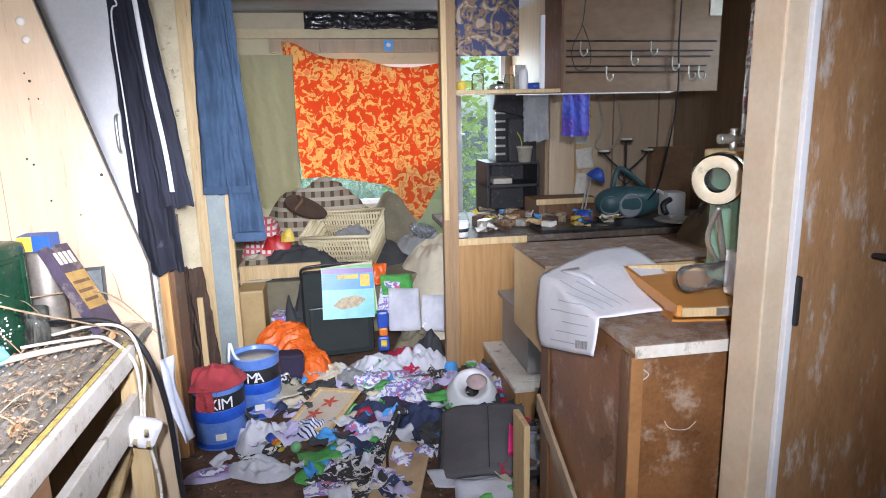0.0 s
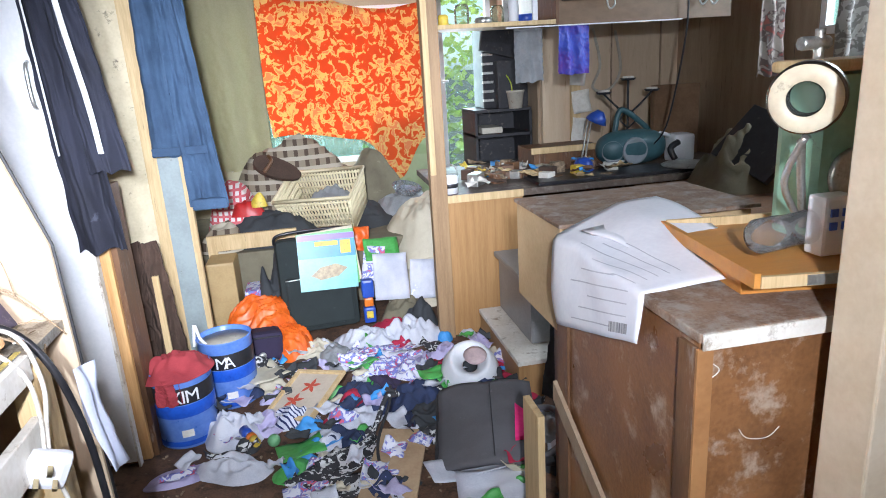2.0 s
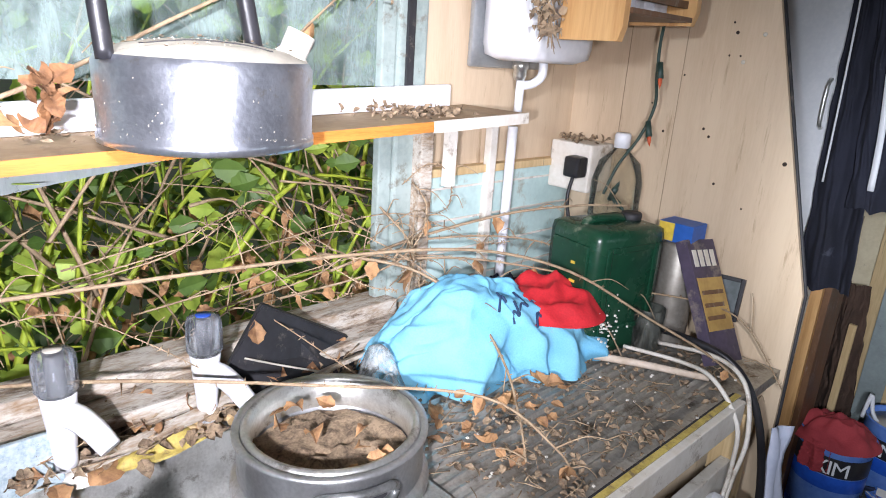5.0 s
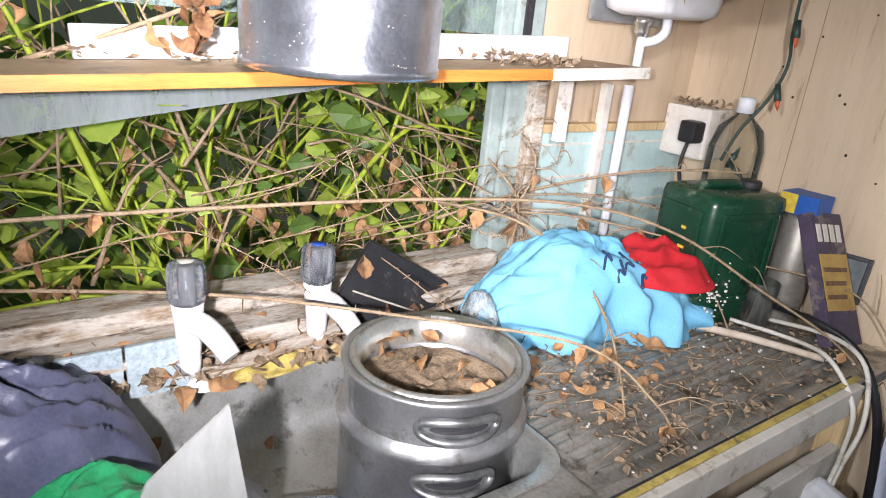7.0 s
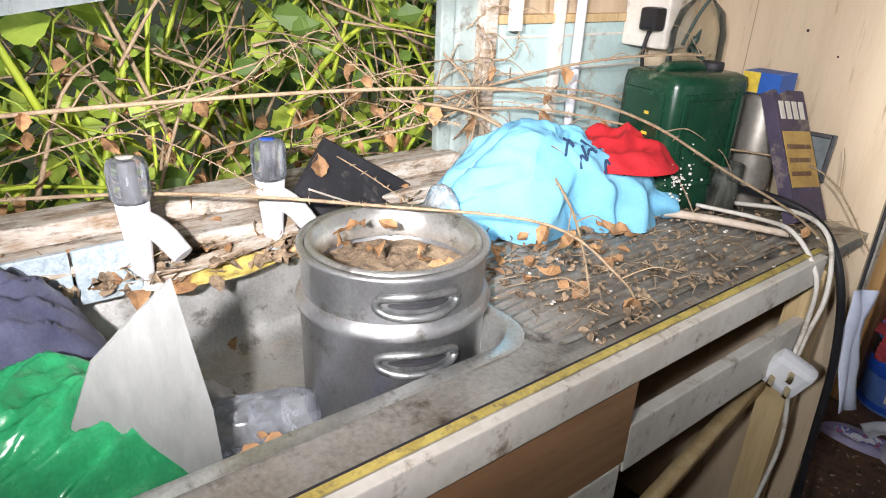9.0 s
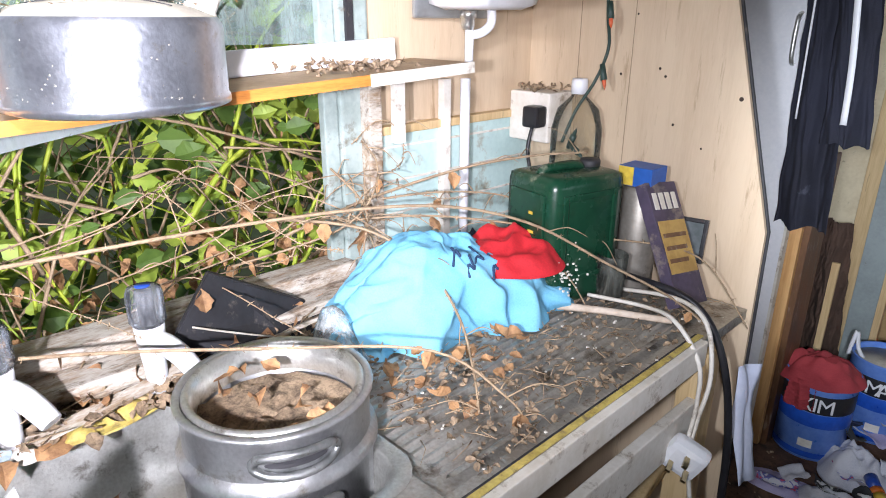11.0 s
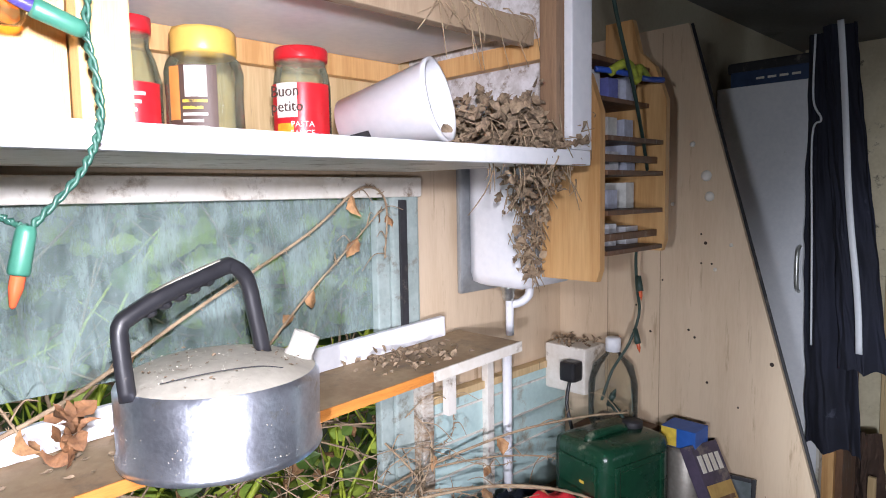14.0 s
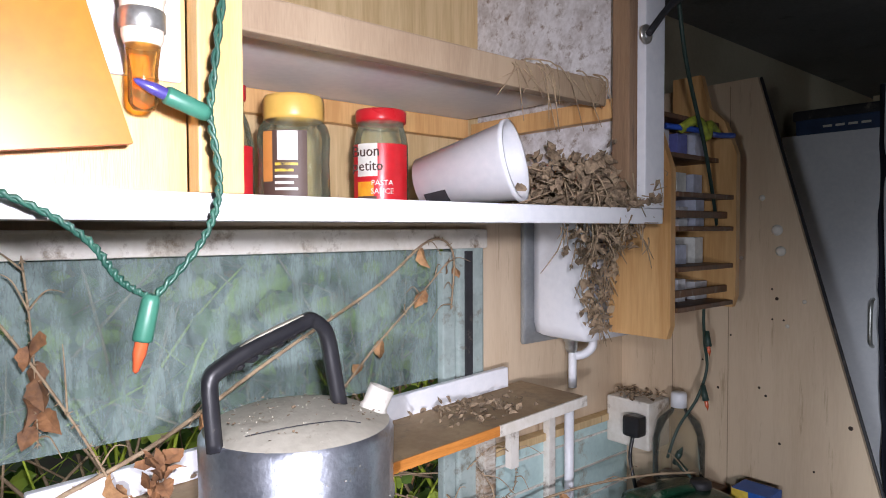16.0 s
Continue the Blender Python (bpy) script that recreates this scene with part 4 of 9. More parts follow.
m = Matrix(((0, 0, 1, -0.532), (1, 0, 0, 0), (0, 1, 0, 0), (0, 0, 0, 1)))
solid("plastic_sheet", slab([(0.584, 0.80), (0.579, 0.90), (0.559, 1.046), (0.523, 1.018), (0.487, 0.988), (0.462, 0.93), (0.448, 0.80)], 0.003, m=m), glass("milky_plastic", (0.72, 0.73, 0.73), 0.3, 0.55, (0.34, 0.35, 0.34), 7.0, 0.9), "milky piece of rigid plastic sheet", "plastic sheet")

# clothes and things on the drainer
bluecloth = mat("turquoise_cloth", (0.22, 0.54, 0.74), (0.14, 0.42, 0.63), 0.85, scale=7, fine=380, bump=0.3, dirt=0.12, dirt_colour=(0.30, 0.42, 0.46))


def shirt(u, v):
    a = u * math.pi
    e = math.sin(math.pi * min(1, 0.02 + 0.97 * v)) ** 0.42
    q = Vector((u * 5, v * 6, 1.3))
    w = 1 + 0.14 * noise.noise(q) + 0.06 * noise.noise(q * 2.6)
    k = max(0.0, (v - 0.30) / 0.70)
    high = 0.178 * (1 - 0.62 * k * k * (3 - 2 * k)) * (0.75 + 0.25 * min(1, v * 4))
    x = -0.765 + 0.115 * v - 0.105 * e * math.cos(a) * w - 0.012 * noise.noise(q * 1.5)
    p = Vector((u * 2.2 + v * 5, v * 7 - u * 4, 4))
    fold = 0.012 * noise.noise(p * 0.8) + 0.005 * (1 - abs(noise.noise(p * 2.1 + q * 0.5)) * 2.6) + 0.0025 * noise.noise(p * 5)
    flare = 0.016 * math.sin(v * 31 + 3 * noise.noise(q)) * max(0.0, u - 0.72) / 0.28
    z = 0.904 + high * e * max(0, math.sin(a)) ** 0.75 * w + fold * math.sin(a) ** 0.6
    return (x + flare, 1.015 + 0.485 * v + 0.02 * noise.noise(q * 1.7), max(z, 0.904))


top = thing("folded_shirt", (-0.72, 1.25, 0.904), "turquoise shirt with dark lettering, heaped on the drainer", "shirt")
part("cloth", surface(shirt, 90, 110), bluecloth, top)
navy = mat("navy_print", (0.02, 0.05, 0.12), (0.015, 0.04, 0.10), 0.8)
rb = random.Random(2)
for k in range(7):
    u0, v0 = 0.76 + 0.05 * (k % 2), 0.36 + 0.045 * k
    pts = [Vector(shirt(u0 + du, v0 + dv)) + Vector((0.0015, 0, 0.002)) for du, dv in ((0, 0), (-0.07, 0.03), (-0.05, 0.045), (-0.14 + rb.uniform(-0.02, 0.02), 0.05))]
    part("lettering", tube(pts, 0.0022, seg=5), navy, top, "dark blue printed stroke")
redcloth = mat("red_cloth", (0.62, 0.02, 0.03), (0.45, 0.012, 0.02), 0.8, scale=9, fine=260, bump=0.2)
solid("red_cloth", crumple(-0.672, 1.362, 1.002, 0.095, 0.125, 0.06, 52, 20, 34, 0.5), redcloth, "bright red cloth lying beside the jerrycan", "cloth")
solid("navy_cloth", crumple(-0.83, 1.40, 0.904, 0.07, 0.17, 0.13, 53, 0, 16), mat("navy_cloth", (0.018, 0.024, 0.05), (0.01, 0.014, 0.03), 0.85, bump=0.3), "dark navy cloth behind the shirt", "cloth")

solid("clear_bag", crumple(-0.715, 1.0, 0.905, 0.06, 0.05, 0.10, 58, 0, 26), glass("thin_bag_film", (0.85, 0.88, 0.88), 0.2, 0.6, (0.62, 0.66, 0.66)), "crumpled clear plastic bag by the shirt", "bag")

# green jerrycan
can = thing("jerrycan", (-0.68, 1.49, 0.904), "dark green plastic jerrycan, dusty", "jerrycan")
greenp = mat("dark_green_plastic", (0.010, 0.055, 0.028), (0.007, 0.038, 0.02), 0.25, scale=10, bump=0.06, dirt=0.12, dirt_colour=(0.20, 0.22, 0.16))
mc = Matrix.Translation((-0.655, 1.490, 0.904)) @ Euler((0, 0, radians(78))).to_matrix().to_4x4()


def canshape():
    bm = cube(-0.088, 0.088, -0.068, 0.068, 0, 0.245, 0.020)
    for f in bm.faces:
        f.smooth = True
    bm.transform(mc)
    return bm


part("body", canshape(), greenp, can)
for x0, x1, z0, z1 in ((-0.066, -0.054, 0.05, 0.215), (0.054, 0.066, 0.05, 0.215), (-0.0535, 0.0535, 0.203, 0.215), (-0.0535, 0.0535, 0.05, 0.062)):
    part("moulded_rib", cube(x0, x1, -0.0725, -0.0665, z0, z1, 0.0028, mc), greenp, can)
part("moulded_panel", cube(-0.0935, -0.0865, -0.048, 0.048, 0.04, 0.215, 0.003, mc), greenp, can)
part("handle", tube([mc @ Vector(p) for p in ((-0.065, 0, 0.24), (-0.05, 0, 0.250), (0.02, 0, 0.250), (0.035, 0, 0.241))], 0.009, seg=10), greenp, can)
part("cap", lathe([(0, 0), (0.02, 0), (0.02, 0.018), (0.018, 0.021), (0, 0.021)], 18, mc @ pose(0.058, 0, 0.236)), M["dustblack"], can)
for k in range(4):
    part("level_mark", cube(-0.0952, -0.0937, -0.024 + 0.004 * (k % 2), -0.010, 0.07 + 0.035 * k, 0.075 + 0.035 * k, 0, mc), M["yellow"], can)
# bottle with a white cap behind it
flask = thing("glass_bottle", (-0.735, 1.625, 1.10), "clear bottle with a white cap, cable across it", "bottle")
part("body", lathe([(0, 0), (0.048, 0), (0.052, 0.012), (0.052, 0.09), (0.042, 0.13), (0.016, 0.155), (0.014, 0.165), (0, 0.165)], 26, pose(-0.735, 1.63, 1.108)), glass("thin_clear", (0.93, 0.92, 0.88), 0.05, 0.12), flask)
part("cap", lathe([(0, 0.160), (0.0165, 0.160), (0.0165, 0.186), (0.014, 0.19), (0, 0.19)], 18, pose(-0.735, 1.63, 1.108)), M["white"], flask)
sockshelf = solid("wooden_box", cube(-0.80, -0.66, 1.575, 1.695, 0.904, 1.106, 0.003), M["darkwood"], "dark wooden box behind the jerrycan", "box")
sock = thing("socket_box", (-0.86, 1.66, 1.15), "dirty white electric socket box with a black plug", "socket")
part("box", cube(-0.90, -0.792, 1.61, 1.695, 1.16, 1.265, 0.006), M["oldwhite"], sock)
part("plug", cube(-0.835, -0.795, 1.572, 1.609, 1.195, 1.24, 0.008), M["black"], sock, "black mains plug")
part("lead", tube([(-0.815, 1.585, 1.195), (-0.812, 1.57, 1.15), (-0.79, 1.56, 1.09), (-0.78, 1.56, 1.03)], 0.004), M["black"], sock)
tinbox = solid("metal_canister", lathe([(0, 0), (0.036, 0), (0.037, 0.003), (0.037, 0.203), (0.034, 0.207), (0, 0.207)], 26, pose(-0.565, 1.615, 0.904)), mat("grey_tin", (0.36, 0.34, 0.30), (0.24, 0.22, 0.19), 0.45, 0.5, dirt=0.4), "grey metal canister against the partition", "canister")
bb = thing("small_carton", (-0.565, 1.635, 1.087), "small blue and yellow carton lying on the canister", "carton")
part("carton", cube(-0.604, -0.535, 1.588, 1.645, 1.1125, 1.150, 0.001), mat("blue_card", (0.03, 0.13, 0.50), (0.02, 0.10, 0.40), 0.5), bb)
part("yellow_end", cube(-0.603, -0.572, 1.5865, 1.5878, 1.114, 1.149), M["yellow"], bb)
mz, mx = Vector((-0.48, 0.16, 0.86)).normalized(), Vector((0.15, 0.99, -0.10)).normalized()
my = mz.cross(mx).normalized()
mx = my.cross(mz)
mb = Matrix(((mx.x, my.x, mz.x, -0.432), (mx.y, my.y, mz.y, 1.585), (mx.z, my.z, mz.z, 0.914), (0, 0, 0, 1)))
mag = thing("packet", (-0.50, 1.60, 0.906), "faded purple and gold cardboard packet leaning on the partition", "packet")
part("card", cube(-0.045, 0.045, -0.012, 0.012, 0, 0.235, 0.001, mb), mat("purple_card", (0.085, 0.065, 0.11), (0.05, 0.04, 0.065), 0.6, dirt=0.45, dirt_colour=(0.3, 0.25, 0.2)), mag)
part("gold_print", cube(-0.040, 0.040, -0.0138, -0.0123, 0.060, 0.160, 0, mb), mat("gold_print", (0.50, 0.33, 0.10), (0.36, 0.22, 0.06), 0.5, scale=25), mag)
for k in range(4):
    part("print_bar", cube(-0.036 + 0.019 * k, -0.024 + 0.019 * k, -0.0138, -0.0123, 0.182, 0.214, 0, mb), M["oldwhite"], mag, "white printed block")
for k in range(3):
    part("print_bar", cube(-0.036, 0.02 + 0.006 * k, -0.0148, -0.0140, 0.080 + 0.024 * k, 0.088 + 0.024 * k, 0, mb), M["darkwood"], mag)
jr = solid("glass_tumbler", lathe([(0.0, 0), (0.026, 0), (0.03, 0.09), (0.028, 0.09), (0.024, 0.006), (0, 0.006)], 20, pose(-0.565, 1.53, 0.904)), glass("tumbler_glass", (0.9, 0.9, 0.88), 0.05, 0.25), "dusty clear glass tumbler", "glass")
pf = thing("picture_frame", (-0.445, 1.64, 0.906), "small dark picture frame against the partition", "picture frame")
mp_ = Matrix.Translation((-0.488, 1.668, 0.965)) @ Matrix.Scale(0.66, 4) @ Euler((radians(-10), 0, radians(10))).to_matrix().to_4x4()
for x0, x1, z0, z1 in ((-0.05, -0.038, 0, 0.13), (0.038, 0.05, 0, 0.13), (-0.038, 0.038, 0.118, 0.13), (-0.038, 0.038, 0, 0.012)):
    part("frame_bar", cube(x0, x1, -0.006, 0.006, z0, z1, 0.002, mp_), M["black"], pf)
part("picture", cube(-0.038, 0.038, 0.0, 0.003, 0.012, 0.118, 0, mp_), mat("grey_green_print", (0.12, 0.14, 0.15), (0.07, 0.09, 0.09), 0.4, scale=30), pf)
solid("pale_stick", tube([(-0.62, 1.40, 0.912), (-0.52, 1.44, 0.92), (-0.42, 1.50, 0.915)], 0.008, 0.006), mat("bare_pale_wood", (0.66, 0.56, 0.46), (0.5, 0.4, 0.3), 0.8, scale=30), "bare pale stick lying on the drainer", "stick")

# mains leads and plug over the counter's edge
lead = thing("extension_lead", (-0.40, 1.45, 0.70), "white mains lead with a plug hanging over the sink unit", "cable")
part("cable", tube([(-0.58, 1.48, 0.92), (-0.47, 1.50, 0.925), (-0.40, 1.47, 0.93), (-0.345, 1.455, 0.88), (-0.34, 1.46, 0.80), (-0.338, 1.44, 0.74)], 0.004), M["oldwhite"], lead)
part("cable", tube([(-0.55, 1.55, 0.92), (-0.43, 1.53, 0.945), (-0.36, 1.50, 0.93), (-0.332, 1.48, 0.85), (-0.335, 1.46, 0.77), (-0.335, 1.45, 0.70), (-0.325, 1.47, 0.55), (-0.33, 1.44, 0.35), (-0.30, 1.42, 0.08), (-0.28, 1.35, 0.01)], 0.004), M["oldwhite"], lead)
mpg = Matrix.Translation((-0.335, 1.432, 0.715)) @ Euler((radians(12), radians(25), radians(20))).to_matrix().to_4x4() @ Matrix.Scale(1.3, 4)
plug = part("plug", cube(-0.026, 0.026, -0.012, 0.012, -0.028, 0.026, 0.010, mpg), M["white"], lead, "white three-pin plug")
for px, pz in ((0, 0.012), (-0.011, -0.010), (0.011, -0.010)):
    part("pin", cube(px - 0.003, px + 0.003, -0.030, -0.012, pz - 0.002, pz + 0.002, 0, mpg), mat("brass_pin", (0.6, 0.5, 0.3), None, 0.3, 1.0) if px == 0 else bpy.data.materials["brass_pin"], plug)
solid("black_cable", tube([(-0.66, 1.58, 0.93), (-0.50, 1.54, 0.955), (-0.40, 1.54, 0.94), (-0.34, 1.54, 0.86), (-0.31, 1.55, 0.70), (-0.30, 1.56, 0.45), (-0.27, 1.58, 0.2), (-0.22, 1.56, 0.02)], 0.007, seg=8), M["black"], "thick black cable hanging over the counter's end", "cable")
solid("paper_strip", sheet_of(-0.325, 1.62, 0.70, 0.06, 0.22, 80, 0.02, 9, 0.001, (75, 10)), mat("bluish_paper", (0.62, 0.66, 0.80), (0.5, 0.55, 0.7), 0.7), "loose bluish paper hanging at the partition's foot", "paper")

# ---- wall cupboard above the window ----
CX, CY0, CY1, CZ = -0.553, -0.5, 1.232, 1.646
cab = thing("wall_cupboard", (-0.73, 0.4, CZ), "open pine wall cupboard without doors, full of leaf litter", "cupboard")
part("bottom", cube(-0.905, CX - 0.002, CY0, CY1 - 0.02, CZ + 0.004, CZ + 0.0195), M["oldwhite"], cab)
part("front_lip", cube(CX - 0.0015, CX + 0.014, CY0, CY1, CZ, CZ + 0.0215, 0.002), M["white"], cab, "white painted front lip")
part("back", cube(-0.912, -0.905, CY0, CY1, CZ + 0.020, TOP), M["pale"], cab)
part("end_panel", cube(-0.905, CX - 0.03, CY1 - 0.018, CY1, CZ + 0.020, TOP - 0.005), mat("mouldy_white_board", (0.72, 0.71, 0.72), (0.48, 0.45, 0.44), 0.7, scale=30, fine=160, dirt=0.45, dirt_colour=(0.25, 0.19, 0.15)), cab, "white board with brown mould specks")
part("end_post", cube(CX - 0.03, CX - 0.002, CY1 - 0.062, CY1, CZ + 0.022, TOP - 0.005, 0.002), mat("brown_post", (0.30, 0.19, 0.11), (0.2, 0.12, 0.07), 0.6, stretch=GRAIN, dirt=0.2), cab)
part("end_face", cube(CX - 0.001, CX + 0.013, CY1 - 0.045, CY1 + 0.004, CZ + 0.022, TOP - 0.005, 0.002), M["white"], cab, "white face strip")
part("side_rail", cube(-0.90, CX - 0.035, CY1 - 0.04, CY1 - 0.019, 1.80, 1.83, 0.002), M["pine"], cab)
part("shelf", cube(-0.905, CX - 0.06, 0.62, CY1 - 0.06, 1.835, 1.846), M["white"], cab, "stained white shelf board")
part("shelf_rail", cube(CX - 0.06, CX - 0.04, 0.62, CY1 - 0.06, 1.815, 1.850, 0.003), M["brownwall"], cab, "brown wooden shelf rail")
part("back_rail", cube(-0.904, -0.885, 0.62, CY1 - 0.06, 1.80, 1.834, 0.002), M["pine"], cab)
part("divider", cube(CX - 0.02, CX + 0.004, 0.578, 0.615, CZ + 0.022, TOP - 0.005, 0.002), mat("light_pine", (0.66, 0.45, 0.20), (0.55, 0.34, 0.13), 0.4, stretch=GRAIN, scale=5), cab, "light pine upright")
part("divider_panel", cube(-0.905, CX - 0.021, 0.585, 0.60, CZ + 0.020, TOP - 0.005), M["pine"], cab)
part("left_panel", cube(CX - 0.03, CX - 0.02, 0.2, 0.577, CZ + 0.022, TOP - 0.005), bpy.data.materials["light_pine"], cab)
part("white_plate", cube(CX - 0.0198, CX - 0.014, 0.505, 0.572, 1.755, TOP - 0.02, 0.002), M["white"], cab, "white plate behind the lamp")
part("metal_eye", lathe([(0.006, 0), (0.013, 0), (0.013, 0.004), (0.006, 0.004)], 16, pose(CX + 0.014, CY1 - 0.05, 1.905, 0, 90, 0)), M["steel"], cab, "rusty iron eye")
part("metal_bar", tube([(CX + 0.02, CY1 - 0.05, 1.905), (CX + 0.03, CY1 - 0.01, 1.95), (CX + 0.04, CY1 + 0.05, 1.985)], 0.005), M["dustblack"], cab)

mo = Matrix(((0, 0, 1, -0.545), (1, 0, 0, 0), (0, 1, 0, 0), (0, 0, 0, 1)))
solid("orange_board", slab([(0.0, 1.650), (0.44, 1.688), (0.527, 1.700), (0.497, 1.80), (0.42, 2.12), (0.0, 2.12)], 0.012, m=mo), mat("orange_laminate", (0.66, 0.14, 0.006), (0.56, 0.11, 0.005), 0.35, scale=3, bump=0.03), "orange laminate board leaning on the cupboard", "board")
bulb = thing("lamp_holder", (-0.56, 0.545, 1.73), "cream ribbed lamp holder with a broken amber bulb", "lamp holder")
mbulb = pose(-0.525, 0.532, 1.722)
part("holder", lathe([(0, 0.045), (0.012, 0.045), (0.014, 0.05), (0.0145, 0.075), (0.016, 0.078), (0.016, 0.094), (0.0175, 0.096), (0.0165, 0.101), (0.0175, 0.106), (0.0165, 0.111), (0.0175, 0.116), (0.0165, 0.121), (0.018, 0.13), (0, 0.13)], 22, mbulb), mat("cream_plastic", (0.70, 0.62, 0.50), (0.6, 0.5, 0.4), 0.4), bulb)
part("collar", lathe([(0.0148, 0.055), (0.0155, 0.056), (0.0155, 0.068), (0.0148, 0.069)], 22, mbulb), M["steel"], bulb)
part("bulb", lathe([(0, 0.0), (0.007, 0.001), (0.010, 0.006), (0.010, 0.03), (0.012, 0.045), (0, 0.046)], 18, mbulb), glass("amber_glass", (0.95, 0.62, 0.2), 0.08, 0.2, (0.6, 0.4, 0.15)), bulb, "amber glass bulb")

jarglass = glass("jar_glass", (0.90, 0.93, 0.86), 0.06, 0.22, (0.55, 0.56, 0.40))
paper_white = mat("label_paper", (0.78, 0.76, 0.70), (0.66, 0.63, 0.56), 0.6, scale=30)
SZ = CZ + 0.020


def wrap(x, y, z0, z1, r, a0, a1, k=14):
    """A paper label on a jar, from angle a0 to a1."""
    bm = bm_new()
    rows = []
    for i in range(k + 1):
        a = radians(a0 + (a1 - a0) * i / k)
        rows.append([bm.verts.new((x + r * math.cos(a), y + r * math.sin(a), z)) for z in (z0, z1)])
    for p, q in zip(rows, rows[1:]):
        f = bm.faces.new((p[0], q[0], q[1], p[1]))
        f.smooth = True
    return bm


def on_jar(x, y, z, r, a):
    """The pose of writing that faces outwards from a jar at angle a."""
    return Matrix.Translation((x + r * math.cos(radians(a)), y + r * math.sin(radians(a)), z)) @ Euler((radians(90), 0, radians(a + 90))).to_matrix().to_4x4()


# coffee jar
jx, jy = -0.745, 0.760
cof = thing("coffee_jar", (jx, jy, SZ), "empty glass coffee jar with a gold lid and brown label", "jar")
part("glass", lathe([(0, 0), (0.040, 0), (0.043, 0.006), (0.0415, 0.06), (0.043, 0.095), (0.040, 0.108), (0.034, 0.116), (0.033, 0.12)], 28, pose(jx, jy, SZ) @ Matrix.Diagonal((1, 1, 0.88, 1))), jarglass, cof)
part("lid", lathe([(0, 0.116), (0.035, 0.116), (0.036, 0.12), (0.036, 0.143), (0.034, 0.148), (0, 0.149)], 12, pose(jx, jy, SZ) @ Matrix.Diagonal((1, 1, 0.88, 1))), mat("gold_plastic", (0.72, 0.45, 0.10), (0.6, 0.35, 0.07), 0.35), cof, "gold plastic lid")
brownl = mat("brown_label", (0.10, 0.06, 0.045), (0.07, 0.04, 0.03), 0.5)
part("label", wrap(jx, jy, SZ + 0.010, SZ + 0.086, 0.0440, -78, -8), brownl, cof, "brown paper label")
part("label_patch", wrap(jx, jy, SZ + 0.052, SZ + 0.085, 0.0446, -52, -22), paper_white, cof, "white label patch")
part("label_patch", wrap(jx, jy, SZ + 0.028, SZ + 0.085, 0.0444, -78, -60), mat("orange_label", (0.62, 0.25, 0.06), (0.5, 0.2, 0.05), 0.5), cof)
for k in range(5):
    part("print_bar", wrap(jx, jy, SZ + 0.018 + 0.007 * k, SZ + 0.021 + 0.007 * k, 0.0446, -56, -22 - 6 * (k % 2)), M["yellow"] if k > 2 else paper_white, cof, "line of small print")
# pasta sauce jar
jx2, jy2 = -0.765, 0.900
sau = thing("sauce_jar", (jx2, jy2, SZ), "pasta sauce jar with a red lid and red and white label", "jar")
part("glass", lathe([(0, 0), (0.034, 0), (0.037, 0.006), (0.037, 0.075), (0.0345, 0.09), (0.031, 0.098), (0.031, 0.104)], 28, pose(jx2, jy2, SZ) @ Matrix.Diagonal((1, 1, 1.13, 1))), jarglass, sau)
redl = mat("red_lid", (0.62, 0.02, 0.03), (0.5, 0.015, 0.02), 0.3)
lid2 = part("lid", lathe([(0, 0.103), (0.034, 0.103), (0.0345, 0.106), (0.0345, 0.116), (0.033, 0.119), (0, 0.119)], 28, pose(jx2, jy2, SZ + 0.014)), redl, sau, "red metal lid")
part("label", wrap(jx2, jy2, SZ + 0.008, SZ + 0.086, 0.0378, -110, 30), redl, sau, "red paper label")
part("label_white", wrap(jx2, jy2, SZ + 0.043, SZ + 0.086, 0.0382, -88, -42), paper_white, sau, "white label field")
part("label_yellow", wrap(jx2, jy2, SZ + 0.009, SZ + 0.036, 0.0382, -88, -50), mat("mango_yellow", (0.85, 0.42, 0.03), (0.8, 0.25, 0.02), 0.4, scale=60), sau, "yellow fruit picture")
part("label_band", wrap(jx2, jy2, SZ + 0.009, SZ + 0.017, 0.0385, -88, -44), brownl, sau)
text("lettering", "Buon", 0.020, on_jar(jx2, jy2, SZ + 0.075, 0.0386, -66), brownl, sau)
text("lettering", "petito", 0.019, on_jar(jx2, jy2, SZ + 0.056, 0.0386, -62), brownl, sau)
text("lettering", "PASTA", 0.010, on_jar(jx2, jy2, SZ + 0.034, 0.0386, -33), paper_white, sau)
text("lettering", "SAUCE", 0.010, on_jar(jx2, jy2, SZ + 0.023, 0.0386, -33), paper_white, sau)
# red-labelled bottle half hidden
jx3, jy3 = -0.80, 0.700
bot = thing("sauce_bottle", (jx3, jy3, SZ), "glass bottle with a red lid and red and white label", "bottle")
part("glass", lathe([(0, 0), (0.030, 0), (0.032, 0.006), (0.032, 0.075), (0.026, 0.10), (0.02, 0.115), (0.02, 0.13)], 24, pose(jx3, jy3, SZ)), jarglass, bot)
part("lid", lathe([(0, 0.129), (0.022, 0.129), (0.023, 0.132), (0.023, 0.146), (0, 0.148)], 24, pose(jx3, jy3, SZ)), redl, bot)
part("label", wrap(jx3, jy3, SZ + 0.008, SZ + 0.072, 0.0328, -110, 40), redl, bot)
for k in range(4):
    part("label_stripe", wrap(jx3, jy3, SZ + 0.03 + 0.009 * k, SZ + 0.034 + 0.009 * k, 0.0333, -60 + 12 * k, -20 + 8 * k), paper_white, bot)
